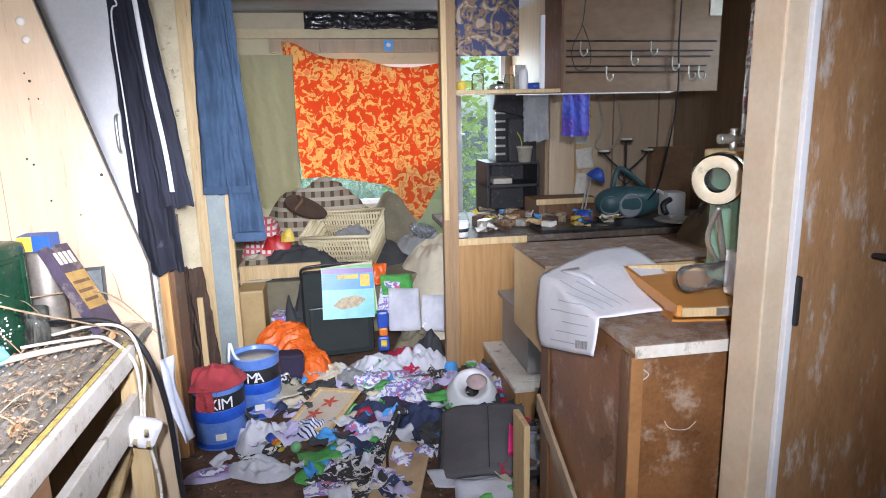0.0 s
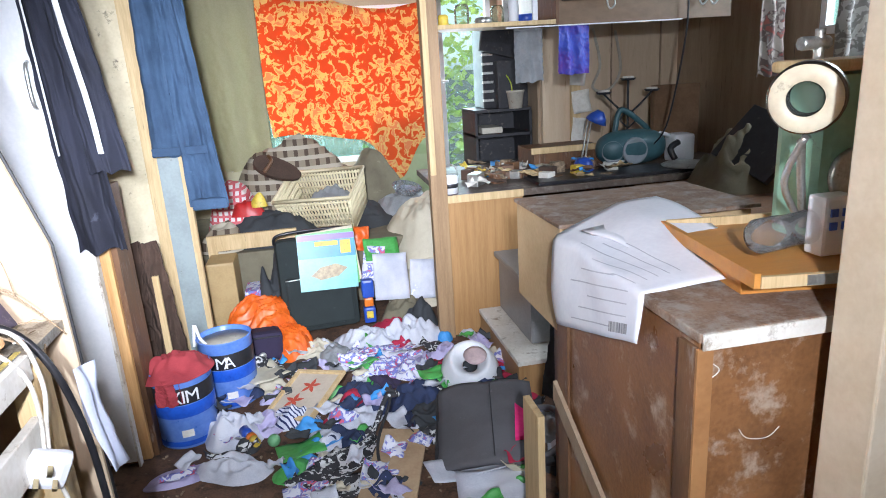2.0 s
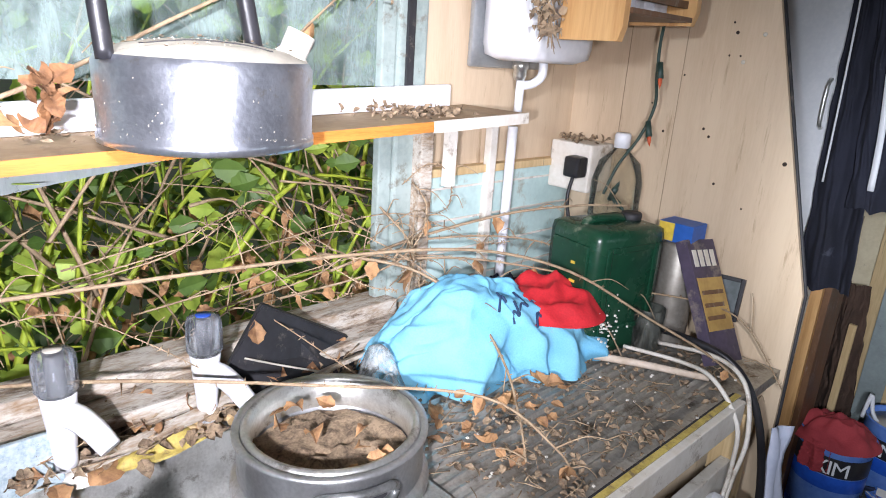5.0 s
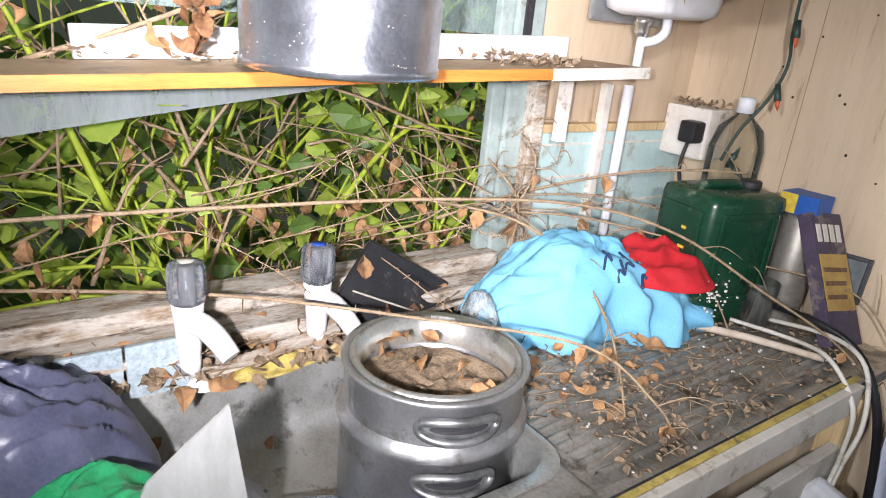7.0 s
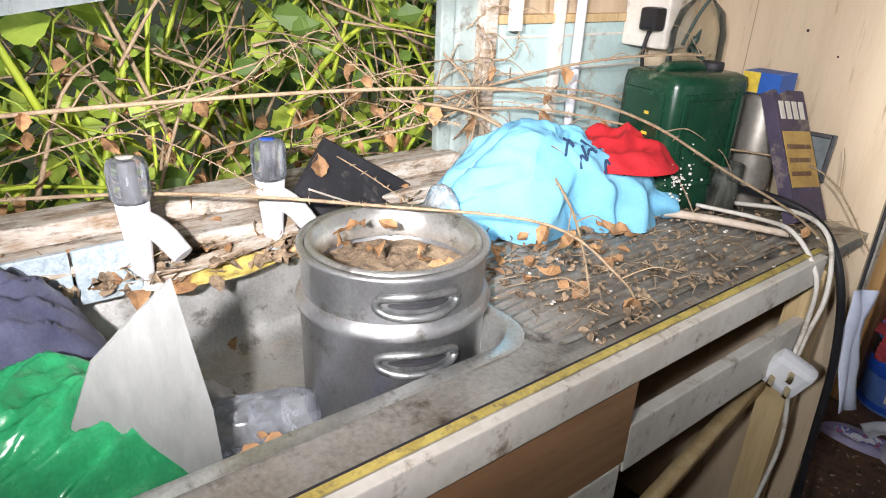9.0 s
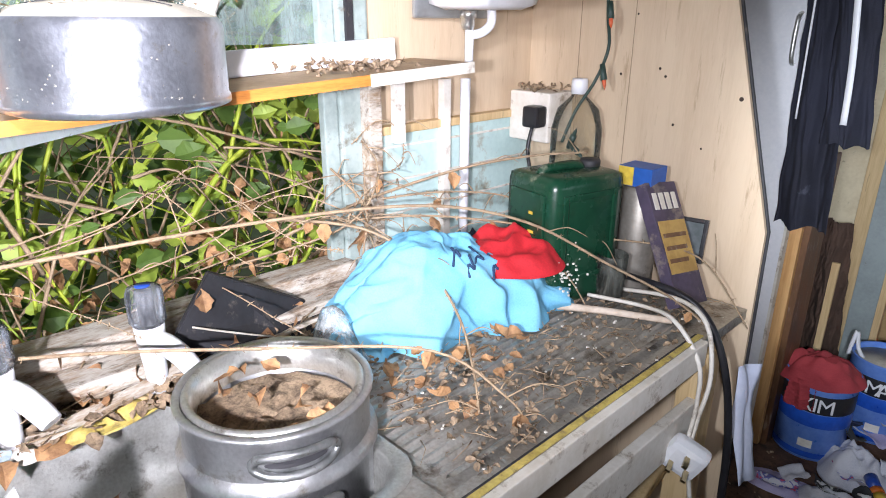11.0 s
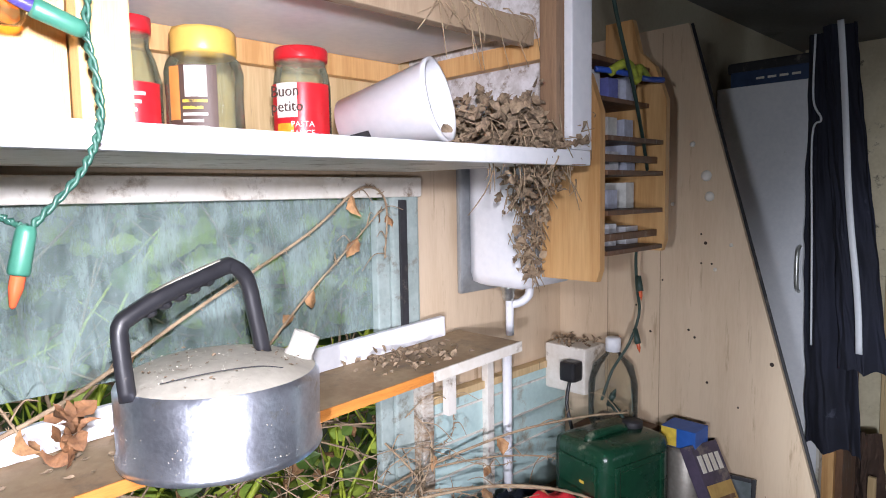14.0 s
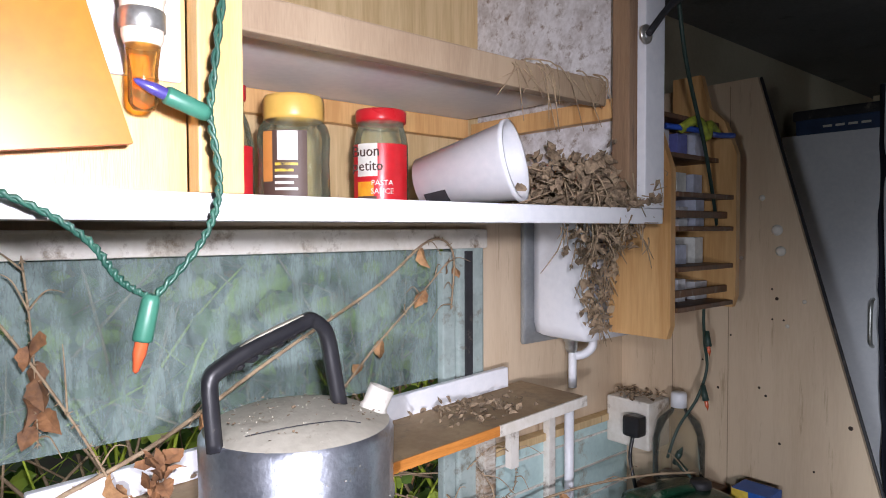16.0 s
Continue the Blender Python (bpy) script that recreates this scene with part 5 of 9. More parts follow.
# tipped paper cup
cup = thing("paper_cup", (-0.70, 1.0, SZ), "white paper cup lying on its side, dented", "cup")
mcup = Matrix.Translation((-0.735, 0.950, SZ + 0.037)) @ Vector((0.86, 0.44, 0.19)).to_track_quat("Z", "Y").to_matrix().to_4x4() @ Matrix.Scale(1.2, 4)
cupbm = lathe([(0, 0.004), (0.026, 0.004), (0.027, 0), (0.029, 0.0), (0.043, 0.105), (0.0455, 0.107), (0.0455, 0.112), (0.042, 0.112), (0.041, 0.106), (0.027, 0.006), (0, 0.006)], 30)
for v in cupbm.verts:
    d = noise.noise(v.co * 22 + Vector((3, 1, 2)))
    s = 1 + 0.10 * d * min(1, max(0, 0.11 - v.co.z) * 22)
    v.co.x *= s
    v.co.y *= s
cupbm.transform(mcup)
part("body", cupbm, M["white"], cup)
bm = wrap(0, 0, 0.010, 0.036, 0.0345, -150, -100)
bm.transform(mcup)
part("mark", bm, M["dustblack"], cup, "dark printed mark")

# ---- water heater, pipe, spice rack ----
heat = thing("water_heater", (-0.80, 1.46, 1.41), "white wall water heater streaked with leaf litter", "water heater")
bm = cube(-0.902, -0.755, 1.352, 1.525, 1.425, 1.70, 0.030)
for f in bm.faces:
    f.smooth = True
part("casing", bm, M["white"], heat)
part("back_plate", cube(-0.912, -0.9, 1.335, 1.545, 1.41, 1.72, 0.006), mat("grey_metal_plate", (0.40, 0.42, 0.43), (0.3, 0.32, 0.33), 0.4, 0.6), heat)
for k in range(4):
    part("vent_slot", cube(-0.7555, -0.7538, 1.36, 1.40, 1.60 + 0.012 * k, 1.604 + 0.012 * k), M["dustblack"], heat)
part("pipe_union", lathe([(0, -0.02), (0.010, -0.02), (0.013, -0.012), (0.013, 0.0), (0.016, 0.002), (0.016, 0.014), (0, 0.014)], 14, pose(-0.86, 1.432, 1.41)), M["steel"], heat)
part("pipe_elbow", tube([(-0.835, 1.47, 1.425), (-0.835, 1.468, 1.40), (-0.845, 1.455, 1.385), (-0.86, 1.44, 1.38)], 0.009), M["white"], heat)
part("pipe", tube([(-0.86, 1.436, 1.39), (-0.86, 1.436, 1.317)], 0.0085, steps=1, seg=10), M["white"], heat, "white waste pipe")
solid("pipe", tube([(-0.868, 1.436, 1.30), (-0.868, 1.436, 0.905)], 0.010, steps=1, seg=10), M["white"], "white plastic pipe down the wall", "pipe")

rack = thing("wall_rack", (-0.63, 1.42, 1.46), "pine wall rack with dark shelves holding small packets", "rack")
prof = [(0, 0), (0.115, 0.0), (0.122, 0.02), (0.122, 0.27), (0.10, 0.33), (0.070, 0.36), (0.055, 0.42), (0, 0.42)]
RX = -0.690
for y, z0, q in ((1.318, 1.464, 0.93), (1.520, 1.500, 1.0)):
    bm = slab([(a * q, b) for a, b in prof], 0.014, m=Matrix(((1, 0, 0, RX), (0, 0, 1, y), (0, 1, 0, z0), (0, 0, 0, 1))))
    part("side", bm, M["pine"], rack, "shaped pine side")
for k, z in enumerate((1.505, 1.570, 1.635, 1.69, 1.757, 1.82)):
    part("shelf", cube(RX + 0.004, RX + (0.118 if k < 4 else 0.09), 1.333, 1.5195, z, z + 0.008, 0.001), M["darkwood"], rack)
    part("retaining_bar", cube(RX + 0.10, RX + 0.107, 1.333, 1.5195, z + 0.022, z + 0.034, 0.001), M["darkwood"], rack) if k in (0, 2) else None
part("back_slat", cube(RX - 0.008, RX - 0.001, 1.333, 1.5195, 1.60, 1.63, 0.001), M["pine"], rack)
part("mounting_batten", cube(-0.918, RX - 0.009, 1.535, 1.56, 1.59, 1.64, 0.002), M["pale"], rack)
part("mounting_batten", cube(RX - 0.0085, RX + 0.02, 1.535, 1.56, 1.59, 1.64, 0.002), M["pale"], rack)
pk = random.Random(5)
for k, z in enumerate((1.513, 1.578, 1.643, 1.698, 1.765)):
    for j in range(3):
        y = 1.345 + 0.056 * j + pk.uniform(0, 0.01)
        c = pk.choice(((0.75, 0.75, 0.78), (0.55, 0.58, 0.7), (0.16, 0.18, 0.5), (0.72, 0.72, 0.68), (0.78, 0.78, 0.8)))
        solid("packet", cube(RX + 0.012, RX + 0.075, y, y + pk.uniform(0.025, 0.045), z + 0.0005, z + pk.uniform(0.030, 0.050), 0.001), mat("packet_%d_%d" % (k, j), c, None, 0.5, scale=40), "small printed packet standing in the wall rack", "packet", group="packets in the wall rack")
hair = thing("hair_band", (-0.57, 1.43, 1.79), "knotted blue and yellow band tied to the rack", "band")
part("knot", tube([(-0.585, 1.36, 1.80), (-0.572, 1.39, 1.815), (-0.567, 1.41, 1.79), (-0.572, 1.43, 1.812), (-0.575, 1.46, 1.80)], 0.008), mat("yellow_green_cord", (0.45, 0.5, 0.05), (0.2, 0.25, 0.03), 0.7, scale=60), hair)
part("cord", tube([(-0.60, 1.34, 1.805), (-0.575, 1.38, 1.80), (-0.57, 1.45, 1.797), (-0.565, 1.50, 1.80)], 0.005), blue_paint, hair)

# ---- string of fairy lights ----
wire = mat("green_wire", (0.022, 0.085, 0.058), (0.014, 0.055, 0.04), 0.4, scale=60)
socketg = mat("green_socket", (0.045, 0.17, 0.115), (0.03, 0.13, 0.09), 0.4, scale=40)
fairy = thing("fairy_lights", (-0.53, 0.6, 1.55), "green fairy-light string looped over the cupboard", "fairy lights")


def twist(points, r=0.0017, gap=0.0019, turns=40):
    line = smooth_line(points, 14)
    for s in (0, math.pi):
        pts = []
        for i, p in enumerate(line):
            a = s + turns * 2 * math.pi * i / len(line)
            pts.append(p + gap * Vector((math.cos(a) * 0.5, math.sin(a), math.cos(a) * 0.6)))
        part("wire", tube(pts, r, seg=5, steps=1), wire, fairy)


def bulb_at(p, d, tip):
    d = Vector(d).normalized()
    m = Matrix.Translation(p) @ d.to_track_quat("Z", "Y").to_matrix().to_4x4()
    s = part("socket", lathe([(0, 0), (0.005, 0), (0.0062, 0.004), (0.0068, 0.03), (0.006, 0.032), (0, 0.032)], 12, m), socketg, fairy, "green plastic bulb socket")
    part("bulb", lathe([(0.0045, 0.030), (0.0045, 0.040), (0.002, 0.052), (0, 0.054)], 10, m), tip, s)


redtip = mat("orange_red_bulb", (0.65, 0.12, 0.04), (0.5, 0.08, 0.03), 0.25)
bluetip = mat("dark_blue_bulb", (0.06, 0.05, 0.22), (0.04, 0.03, 0.15), 0.25)
twist([(-0.505, 0.610, 2.02), (-0.51, 0.595, 1.90), (-0.51, 0.582, 1.80), (-0.51, 0.572, 1.722)], turns=8)
twist([(-0.51, 0.572, 1.722), (-0.508, 0.578, 1.67), (-0.51, 0.565, 1.63), (-0.51, 0.532, 1.592)], turns=8)
twist([(-0.51, 0.532, 1.592), (-0.51, 0.512, 1.605), (-0.51, 0.49, 1.635), (-0.51, 0.45, 1.66), (-0.51, 0.40, 1.672), (-0.51, 0.2, 1.70)], turns=15)
bulb_at((-0.51, 0.572, 1.722), (0.02, -0.8, 0.28), bluetip)
bulb_at((-0.51, 0.531, 1.594), (0.0, -0.22, -1), redtip)
dark = mat("dark_green_wire", (0.03, 0.06, 0.05), (0.02, 0.04, 0.03), 0.5)
hang = [(-0.53, CY1 + 0.01, 2.05), (-0.54, 1.29, 1.90), (-0.57, 1.42, 1.75), (-0.62, 1.56, 1.60), (-0.655, 1.58, 1.50), (-0.665, 1.60, 1.42), (-0.67, 1.62, 1.36), (-0.68, 1.60, 1.30), (-0.71, 1.585, 1.24), (-0.72, 1.56, 1.18)]
fairy2 = thing("fairy_lights", (-0.67, 1.58, 1.18), "dark fairy-light string hanging past the rack", "fairy lights")
part("wire", tube(hang, 0.0032, seg=6), dark, fairy2)
for p, d in (((-0.656, 1.59, 1.44), (0.25, -0.2, -1)), ((-0.668, 1.60, 1.33), (0.35, -0.2, -1)), ((-0.71, 1.57, 1.17), (0.45, -0.2, 0.8)), ((-0.625, 1.55, 1.59), (0.8, -0.2, 0.05)), ((-0.70, 1.56, 1.18), (0.8, -0.3, -0.4))):
    m = Matrix.Translation(p) @ Vector(d).to_track_quat("Z", "Y").to_matrix().to_4x4()
    s = part("socket", lathe([(0, 0), (0.005, 0), (0.0065, 0.03), (0, 0.032)], 10, m), dark, fairy2)
    part("bulb", lathe([(0.004, 0.030), (0.0035, 0.040), (0, 0.05)], 8, m), redtip if p[2] > 1.3 else dark, s)

# nest of litter at the cupboard's end, spilling over the heater
nest = random.Random(21)
vs_p = []
for k in range(420):
    y = 1.18 - abs(nest.gauss(0, 0.05))
    x = -0.70 + nest.uniform(-0.12, 0.13)
    z = SZ + 0.004 + nest.random() * 0.055 * max(0, 1 - abs(y - 1.15) / 0.1)
    vs_p.append((pose(x, y, z, nest.uniform(-70, 70), nest.uniform(-60, 60), nest.uniform(0, 360)), nest.uniform(0.010, 0.028), nest.uniform(-1, 1)))
for k in range(130):
    f = nest.random()
    vs_p.append((pose(-0.545 - 0.19 * f + nest.uniform(-0.01, 0.012), 1.19 + 0.09 * f + nest.uniform(-0.035, 0.035), CZ + 0.05 - 0.02 * f - 0.17 * f * nest.random(), nest.uniform(-90, 90), nest.uniform(-60, 60), nest.uniform(0, 360)), nest.uniform(0.010, 0.024), nest.uniform(-1, 1)))
hang = []
for k in range(260):
    f = nest.random() ** 0.8
    w = 0.075 * (1 - 0.75 * f)
    (vs_p if k % 2 else hang).append((pose(-0.690 + nest.uniform(-0.8 * w, 0.7 * w), 1.29 + nest.uniform(-0.018, 0.012), 1.665 - 0.20 * f, nest.uniform(-90, 90), nest.uniform(-60, 60), nest.uniform(0, 360)), nest.uniform(0.006, 0.018), nest.uniform(-1, 1)))
for k in range(160):
    f = nest.random()
    vs_p.append((pose(-0.56 - 0.16 * f + nest.uniform(-0.012, 0.012), 1.12 + 0.15 * f + nest.uniform(-0.05, 0.02), CZ + 0.055 + 0.03 * (1 - f) - 0.05 * nest.random(), nest.uniform(-90, 90), nest.uniform(-60, 60), nest.uniform(0, 360)), nest.uniform(0.012, 0.03), nest.uniform(-1, 1)))
for k in range(260):
    f = nest.random()
    y = nest.gauss(1.155, 0.035) + 0.02 * f
    if y < 1.235:
        vs_p.append((pose(CX + 0.012 + nest.uniform(-0.012, 0.014) - 0.05 * f, y, CZ + 0.045 - 0.085 * f * nest.random() - 0.01, nest.uniform(-90, 90), nest.uniform(-60, 60), nest.uniform(0, 360)), nest.uniform(0.006, 0.018), nest.uniform(-1, 1)))
for k in range(240):
    y = 1.17 - abs(nest.gauss(0, 0.055))
    vs_p.append((pose(-0.66 + nest.uniform(-0.10, 0.10), y, SZ + 0.03 + nest.random() * 0.06 * max(0, 1 - abs(y - 1.14) / 0.1), nest.uniform(-80, 80), nest.uniform(-60, 60), nest.uniform(0, 360)), nest.uniform(0.008, 0.022), nest.uniform(-1, 1)))
scatter("hanging_litter", hang, M["twig"], "pale dry leaf crumbs hanging from the cupboard over the heater", "leaf litter")
scatter("leaf_litter", vs_p, M["litter"], "nest of dry twigs and leaf litter in the cupboard", "leaf litter")
bm = bm_new()
for k in range(70):
    y, x = 1.17 - abs(nest.gauss(0, 0.05)), -0.70 + nest.uniform(-0.12, 0.15)
    z = SZ + nest.random() * 0.06
    a, l = nest.uniform(0, 6.28), nest.uniform(0.02, 0.06)
    tube([(x, y, z), (x + l * math.cos(a), y + l * math.sin(a), z + nest.uniform(-0.02, 0.02))], 0.0012, 0.0006, 4, bm, 1)
for k in range(60):
    f = nest.random()
    x, y, z = -0.54 - 0.19 * f, 1.19 + 0.09 * f + nest.uniform(-0.03, 0.03), CZ + 0.04 - 0.16 * f * nest.random()
    tube([(x, y, z), (x + nest.uniform(-0.02, 0.02), y + nest.uniform(-0.03, 0.03), z - nest.uniform(0.0, 0.05))], 0.0011, 0.0006, 4, bm, 1)
for k in range(70):
    f = nest.random()
    x, y, z = -0.690 + nest.uniform(-0.05, 0.05) * (1.1 - f), 1.288, 1.665 - 0.18 * f
    tube([(x, y, z), (x + nest.uniform(0, 0.012), y + nest.uniform(-0.02, 0.02), z - nest.uniform(0.01, 0.05))], 0.0012, 0.0006, 4, bm, 1)
for k in range(90):
    x, y, z = CX - nest.uniform(-0.016, 0.06), nest.gauss(1.14, 0.045), CZ + nest.uniform(-0.02, 0.075)
    d = Vector((nest.uniform(-0.02, 0.012), nest.uniform(-0.04, 0.04), nest.uniform(-0.06, 0.015)))
    tube([(x, y, z), (x + d.x * 0.5 + 0.004, y + d.y * 0.4, z + d.z * 0.5), (x + d.x, y + d.y, z + d.z)], 0.0012, 0.0005, 4, bm, 2)
for k in range(26):
    y = nest.uniform(0.95, 1.18)
    z = 1.85 + nest.uniform(-0.004, 0.012)
    tube([(CX - 0.055, y, z), (CX - 0.036, y + nest.uniform(-0.02, 0.02), z - 0.01), (CX - 0.034 + nest.uniform(-0.004, 0.004), y + nest.uniform(-0.03, 0.03), z - nest.uniform(0.03, 0.09))], 0.0014, 0.0005, 4, bm, 3)
solid("twigs", bm, M["twig"], "fine dry twigs in the cupboard's nest", "twigs", kind="stuff", fix=False)

# litter on the drainer, shelf and pot
lit = random.Random(31)
pl = []
for k in range(1900):
    x, y = lit.uniform(-0.84, -0.38), lit.uniform(0.97, 1.60)
    if lit.random() < 0.25 * (1 + math.sin(9 * y + 4 * x)) + 0.35:
        pl.append((pose(x, y, 0.906 + lit.uniform(0, 0.008), lit.uniform(-35, 35), lit.uniform(-35, 35), lit.uniform(0, 360)), lit.uniform(0.004, 0.015), lit.uniform(-0.8, 0.8)))
for k in range(110):
    pl.append((pose(lit.uniform(-0.88, -0.76), lit.uniform(0.35, 1.3), 1.319, lit.uniform(-30, 30), lit.uniform(-30, 30), lit.uniform(0, 360)), lit.uniform(0.006, 0.014), 0.5))
for k in range(420):
    pl.append((pose(lit.uniform(-0.88, -0.77), lit.uniform(0.3, 1.05), 0.915 + lit.random() * 0.02, lit.uniform(-50, 50), lit.uniform(-50, 50), lit.uniform(0, 360)), lit.uniform(0.010, 0.030), lit.uniform(-1, 1)))
for k in range(120):
    pl.append((pose(lit.uniform(-0.87, -0.77), lit.gauss(1.13, 0.05), 1.331 + 0.012 * lit.random(), lit.uniform(-60, 60), lit.uniform(-60, 60), lit.uniform(0, 360)), lit.uniform(0.006, 0.018), lit.uniform(-1, 1)))
for k in range(60):
    pl.append((pose(lit.uniform(-0.895, -0.80), lit.uniform(1.615, 1.69), 1.268 + 0.006 * lit.random(), lit.uniform(-60, 60), lit.uniform(-60, 60), lit.uniform(0, 360)), lit.uniform(0.006, 0.016), lit.uniform(-1, 1)))
for k in range(70):
    a, q = lit.uniform(0, 6.28), 0.10 * lit.random() ** 0.5
    pl.append((pose(KX + q * math.cos(a), KY + q * math.sin(a), KZ + 0.1135 - 0.016 * (q / R) ** 3, lit.uniform(-25, 25), lit.uniform(-25, 25), lit.uniform(0, 360)), lit.uniform(0.002, 0.006), 0.3))
for k in range(90):
    pl.append((pose(lit.uniform(-0.78, -0.60), lit.uniform(0.66, 1.12), SZ + 0.001 + 0.002 * lit.random(), lit.uniform(-30, 30), lit.uniform(-30, 30), lit.uniform(0, 360)), lit.uniform(0.003, 0.010), 0.5))
scatter("dead_leaves", pl, M["litter"], "small dead leaves and dirt on the drainer", "leaf litter")
pl = []
for k in range(10):
    a, r = lit.uniform(0, 6.28), 0.09 * lit.random() ** 0.5
    pl.append((pose(PX + r * math.cos(a), PY + r * math.sin(a), PZ + 0.225 + lit.random() * 0.015, lit.uniform(-50, 50), lit.uniform(-50, 50), lit.uniform(0, 360)), lit.uniform(0.014, 0.034), lit.uniform(-1, 1)))
for k in range(70):
    x, y = lit.uniform(-0.80, -0.50), lit.uniform(0.98, 1.25)
    pl.append((pose(x, y, 0.912 + lit.random() * 0.01, lit.uniform(-30, 30), lit.uniform(-30, 30), lit.uniform(0, 360)), lit.uniform(0.015, 0.035), lit.uniform(-1, 1)))
for k in range(90):
    pl.append((pose(lit.uniform(-0.87, -0.78), lit.uniform(0.3, 1.08), 0.918 + lit.random() * 0.03, lit.uniform(-60, 60), lit.uniform(-60, 60), lit.uniform(0, 360)), lit.uniform(0.015, 0.04), lit.uniform(-1, 1)))
for k in range(14):
    pl.append((pose(lit.uniform(-0.80, -0.5), lit.uniform(0.45, 0.72), 0.80 + lit.random() * 0.04, lit.uniform(-50, 50), lit.uniform(-50, 50), lit.uniform(0, 360)), lit.uniform(0.02, 0.035), lit.uniform(-1, 1)))
bm = bm_new()
for k in range(260):
    x, y = lit.uniform(-0.86, -0.40), lit.uniform(0.95, 1.66)
    a, l = lit.uniform(0, 6.28), lit.uniform(0.012, 0.06)
    tube([(x, y, 0.908 + 0.008 * lit.random()), (x + l * 0.5 * math.cos(a + 0.3), y + l * 0.5 * math.sin(a + 0.3), 0.912 + 0.006 * lit.random()), (x + l * math.cos(a), y + l * math.sin(a), 0.908)], lit.uniform(0.0006, 0.0014), 0.0004, 4, bm, 1)
for k in range(90):
    x, y = lit.uniform(-0.89, -0.77), lit.uniform(0.25, 1.1)
    a, l = lit.uniform(0, 6.28), lit.uniform(0.02, 0.08)
    tube([(x, y, 0.93 + 0.03 * lit.random()), (x + l * math.cos(a) * 0.5, y + l * math.sin(a), 0.925 + 0.03 * lit.random())], lit.uniform(0.0008, 0.002), 0.0005, 4, bm, 1)
solid("stalk_litter", bm, M["twig"], "fine broken stalks strewn over the drainer", "twigs", kind="stuff", fix=False)
scatter("dry_leaves", pl, M["leafdry"], "curled dry brown leaves in the pot and on the drainer", "dry leaves")
bm = bm_new()
for k in range(90):
    x, y = lit.uniform(-0.83, -0.37), lit.uniform(0.95, 1.62)
    s = lit.uniform(0.0006, 0.002)
    box(bm, x - s, x + s, y - s, y + s, 0.905, 0.905 + 1.4 * s)
solid("plaster_crumbs", bm, paper_white, "white plaster crumbs on the drainer", "crumbs", kind="stuff", fix=False)

# ---- brambles that have grown in ----
br = random.Random(8)


def bramble(points, r0, r1, n_leaf, seed):
    rnd = random.Random(seed)
    r0, r1 = 0.72 * r0, 0.72 * r1
    th = thing("bramble_stem", points[0], "dry brown bramble stem that grew in through the window", "bramble", group="bramble stems indoors")
    part("stem", tube(points, r0, r1, 7), M["twig"], th)
    line = smooth_line(points, 8)
    bm = bm_new()
    for k in range(len(line) * 2):
        p = line[rnd.randrange(len(line))]
        d = Vector((rnd.uniform(-1, 1), rnd.uniform(-1, 1), rnd.uniform(-1, 1))).normalized()
        tube([p, p + d * (r0 + 0.005)], 0.0012, 0.0002, 4, bm, 1)
    tagged(part("prickle", bm, M["twig"], th), kind="stuff")
    for k in range(4):
        p = line[rnd.randrange(2, len(line))]
        d = Vector((rnd.uniform(-0.4, 1), rnd.uniform(-1, 1), rnd.uniform(-0.6, 0.8))).normalized() * rnd.uniform(0.03, 0.09)
        part("shoot", tube([p, p + d * 0.5 + Vector((0, 0, 0.012)), p + d], 0.0014, 0.0005, 5), M["twig"], th, fix=False)
    for k in range(n_leaf):
        p = line[rnd.randrange(len(line))]
        a, b = leaf_shape(rnd.uniform(0.02, 0.038), rnd.uniform(-0.8, 0.8))
        bm = bm_new()
        vv = [bm.verts.new(v) for v in a]
        for f in b:
            bm.faces.new([vv[i] for i in f])
        bm.transform(Matrix.Translation(p) @ Euler((rnd.uniform(-2.2, -0.9), rnd.uniform(-0.6, 0.6), rnd.uniform(0, 6.28))).to_matrix().to_4x4())
        part("dry_leaf", bm, M["leafdry"], th, "curled brown leaf", fix=False)
    return th


bramble([(-0.97, 0.25, 1.10), (-0.85, 0.60, 1.13), (-0.78, 0.95, 1.135), (-0.72, 1.20, 1.12), (-0.64, 1.36, 1.075), (-0.53, 1.46, 1.00), (-0.43, 1.53, 0.94), (-0.36, 1.58, 0.87)], 0.0042, 0.003, 5, 1)
bramble([(-0.93, 1.05, 1.05), (-0.88, 1.20, 1.10), (-0.80, 1.36, 1.145), (-0.72, 1.48, 1.165), (-0.66, 1.56, 1.168)], 0.004, 0.003, 1, 2)
bramble([(-1.0, 0.35, 1.00), (-0.80, 0.62, 1.03), (-0.64, 0.85, 1.02), (-0.52, 1.02, 1.00), (-0.44, 1.08, 0.94), (-0.42, 1.10, 0.90)], 0.0038, 0.002, 5, 3)
bramble([(-0.92, 1.02, 1.09), (-0.80, 1.12, 1.08), (-0.70, 1.17, 1.03), (-0.60, 1.15, 0.98), (-0.52, 1.10, 0.94), (-0.47, 1.06, 0.91)], 0.004, 0.0022, 4, 4)
bramble([(-0.92, 1.12, 1.06), (-0.80, 1.25, 1.075), (-0.70, 1.40, 1.05), (-0.60, 1.52, 1.02), (-0.49, 1.60, 1.01), (-0.42, 1.63, 0.98), (-0.34, 1.64, 0.88)], 0.0032, 0.0018, 2, 5)
bramble([(-0.93, 0.95, 1.02), (-0.86, 1.10, 1.06), (-0.83, 1.16, 1.11), (-0.84, 1.19, 1.17), (-0.87, 1.18, 1.21)], 0.003, 0.0015, 4, 6)
bramble([(-0.91, 1.14, 1.16), (-0.84, 1.16, 1.10), (-0.81, 1.13, 1.03), (-0.78, 1.10, 0.97)], 0.003, 0.002, 4, 7)
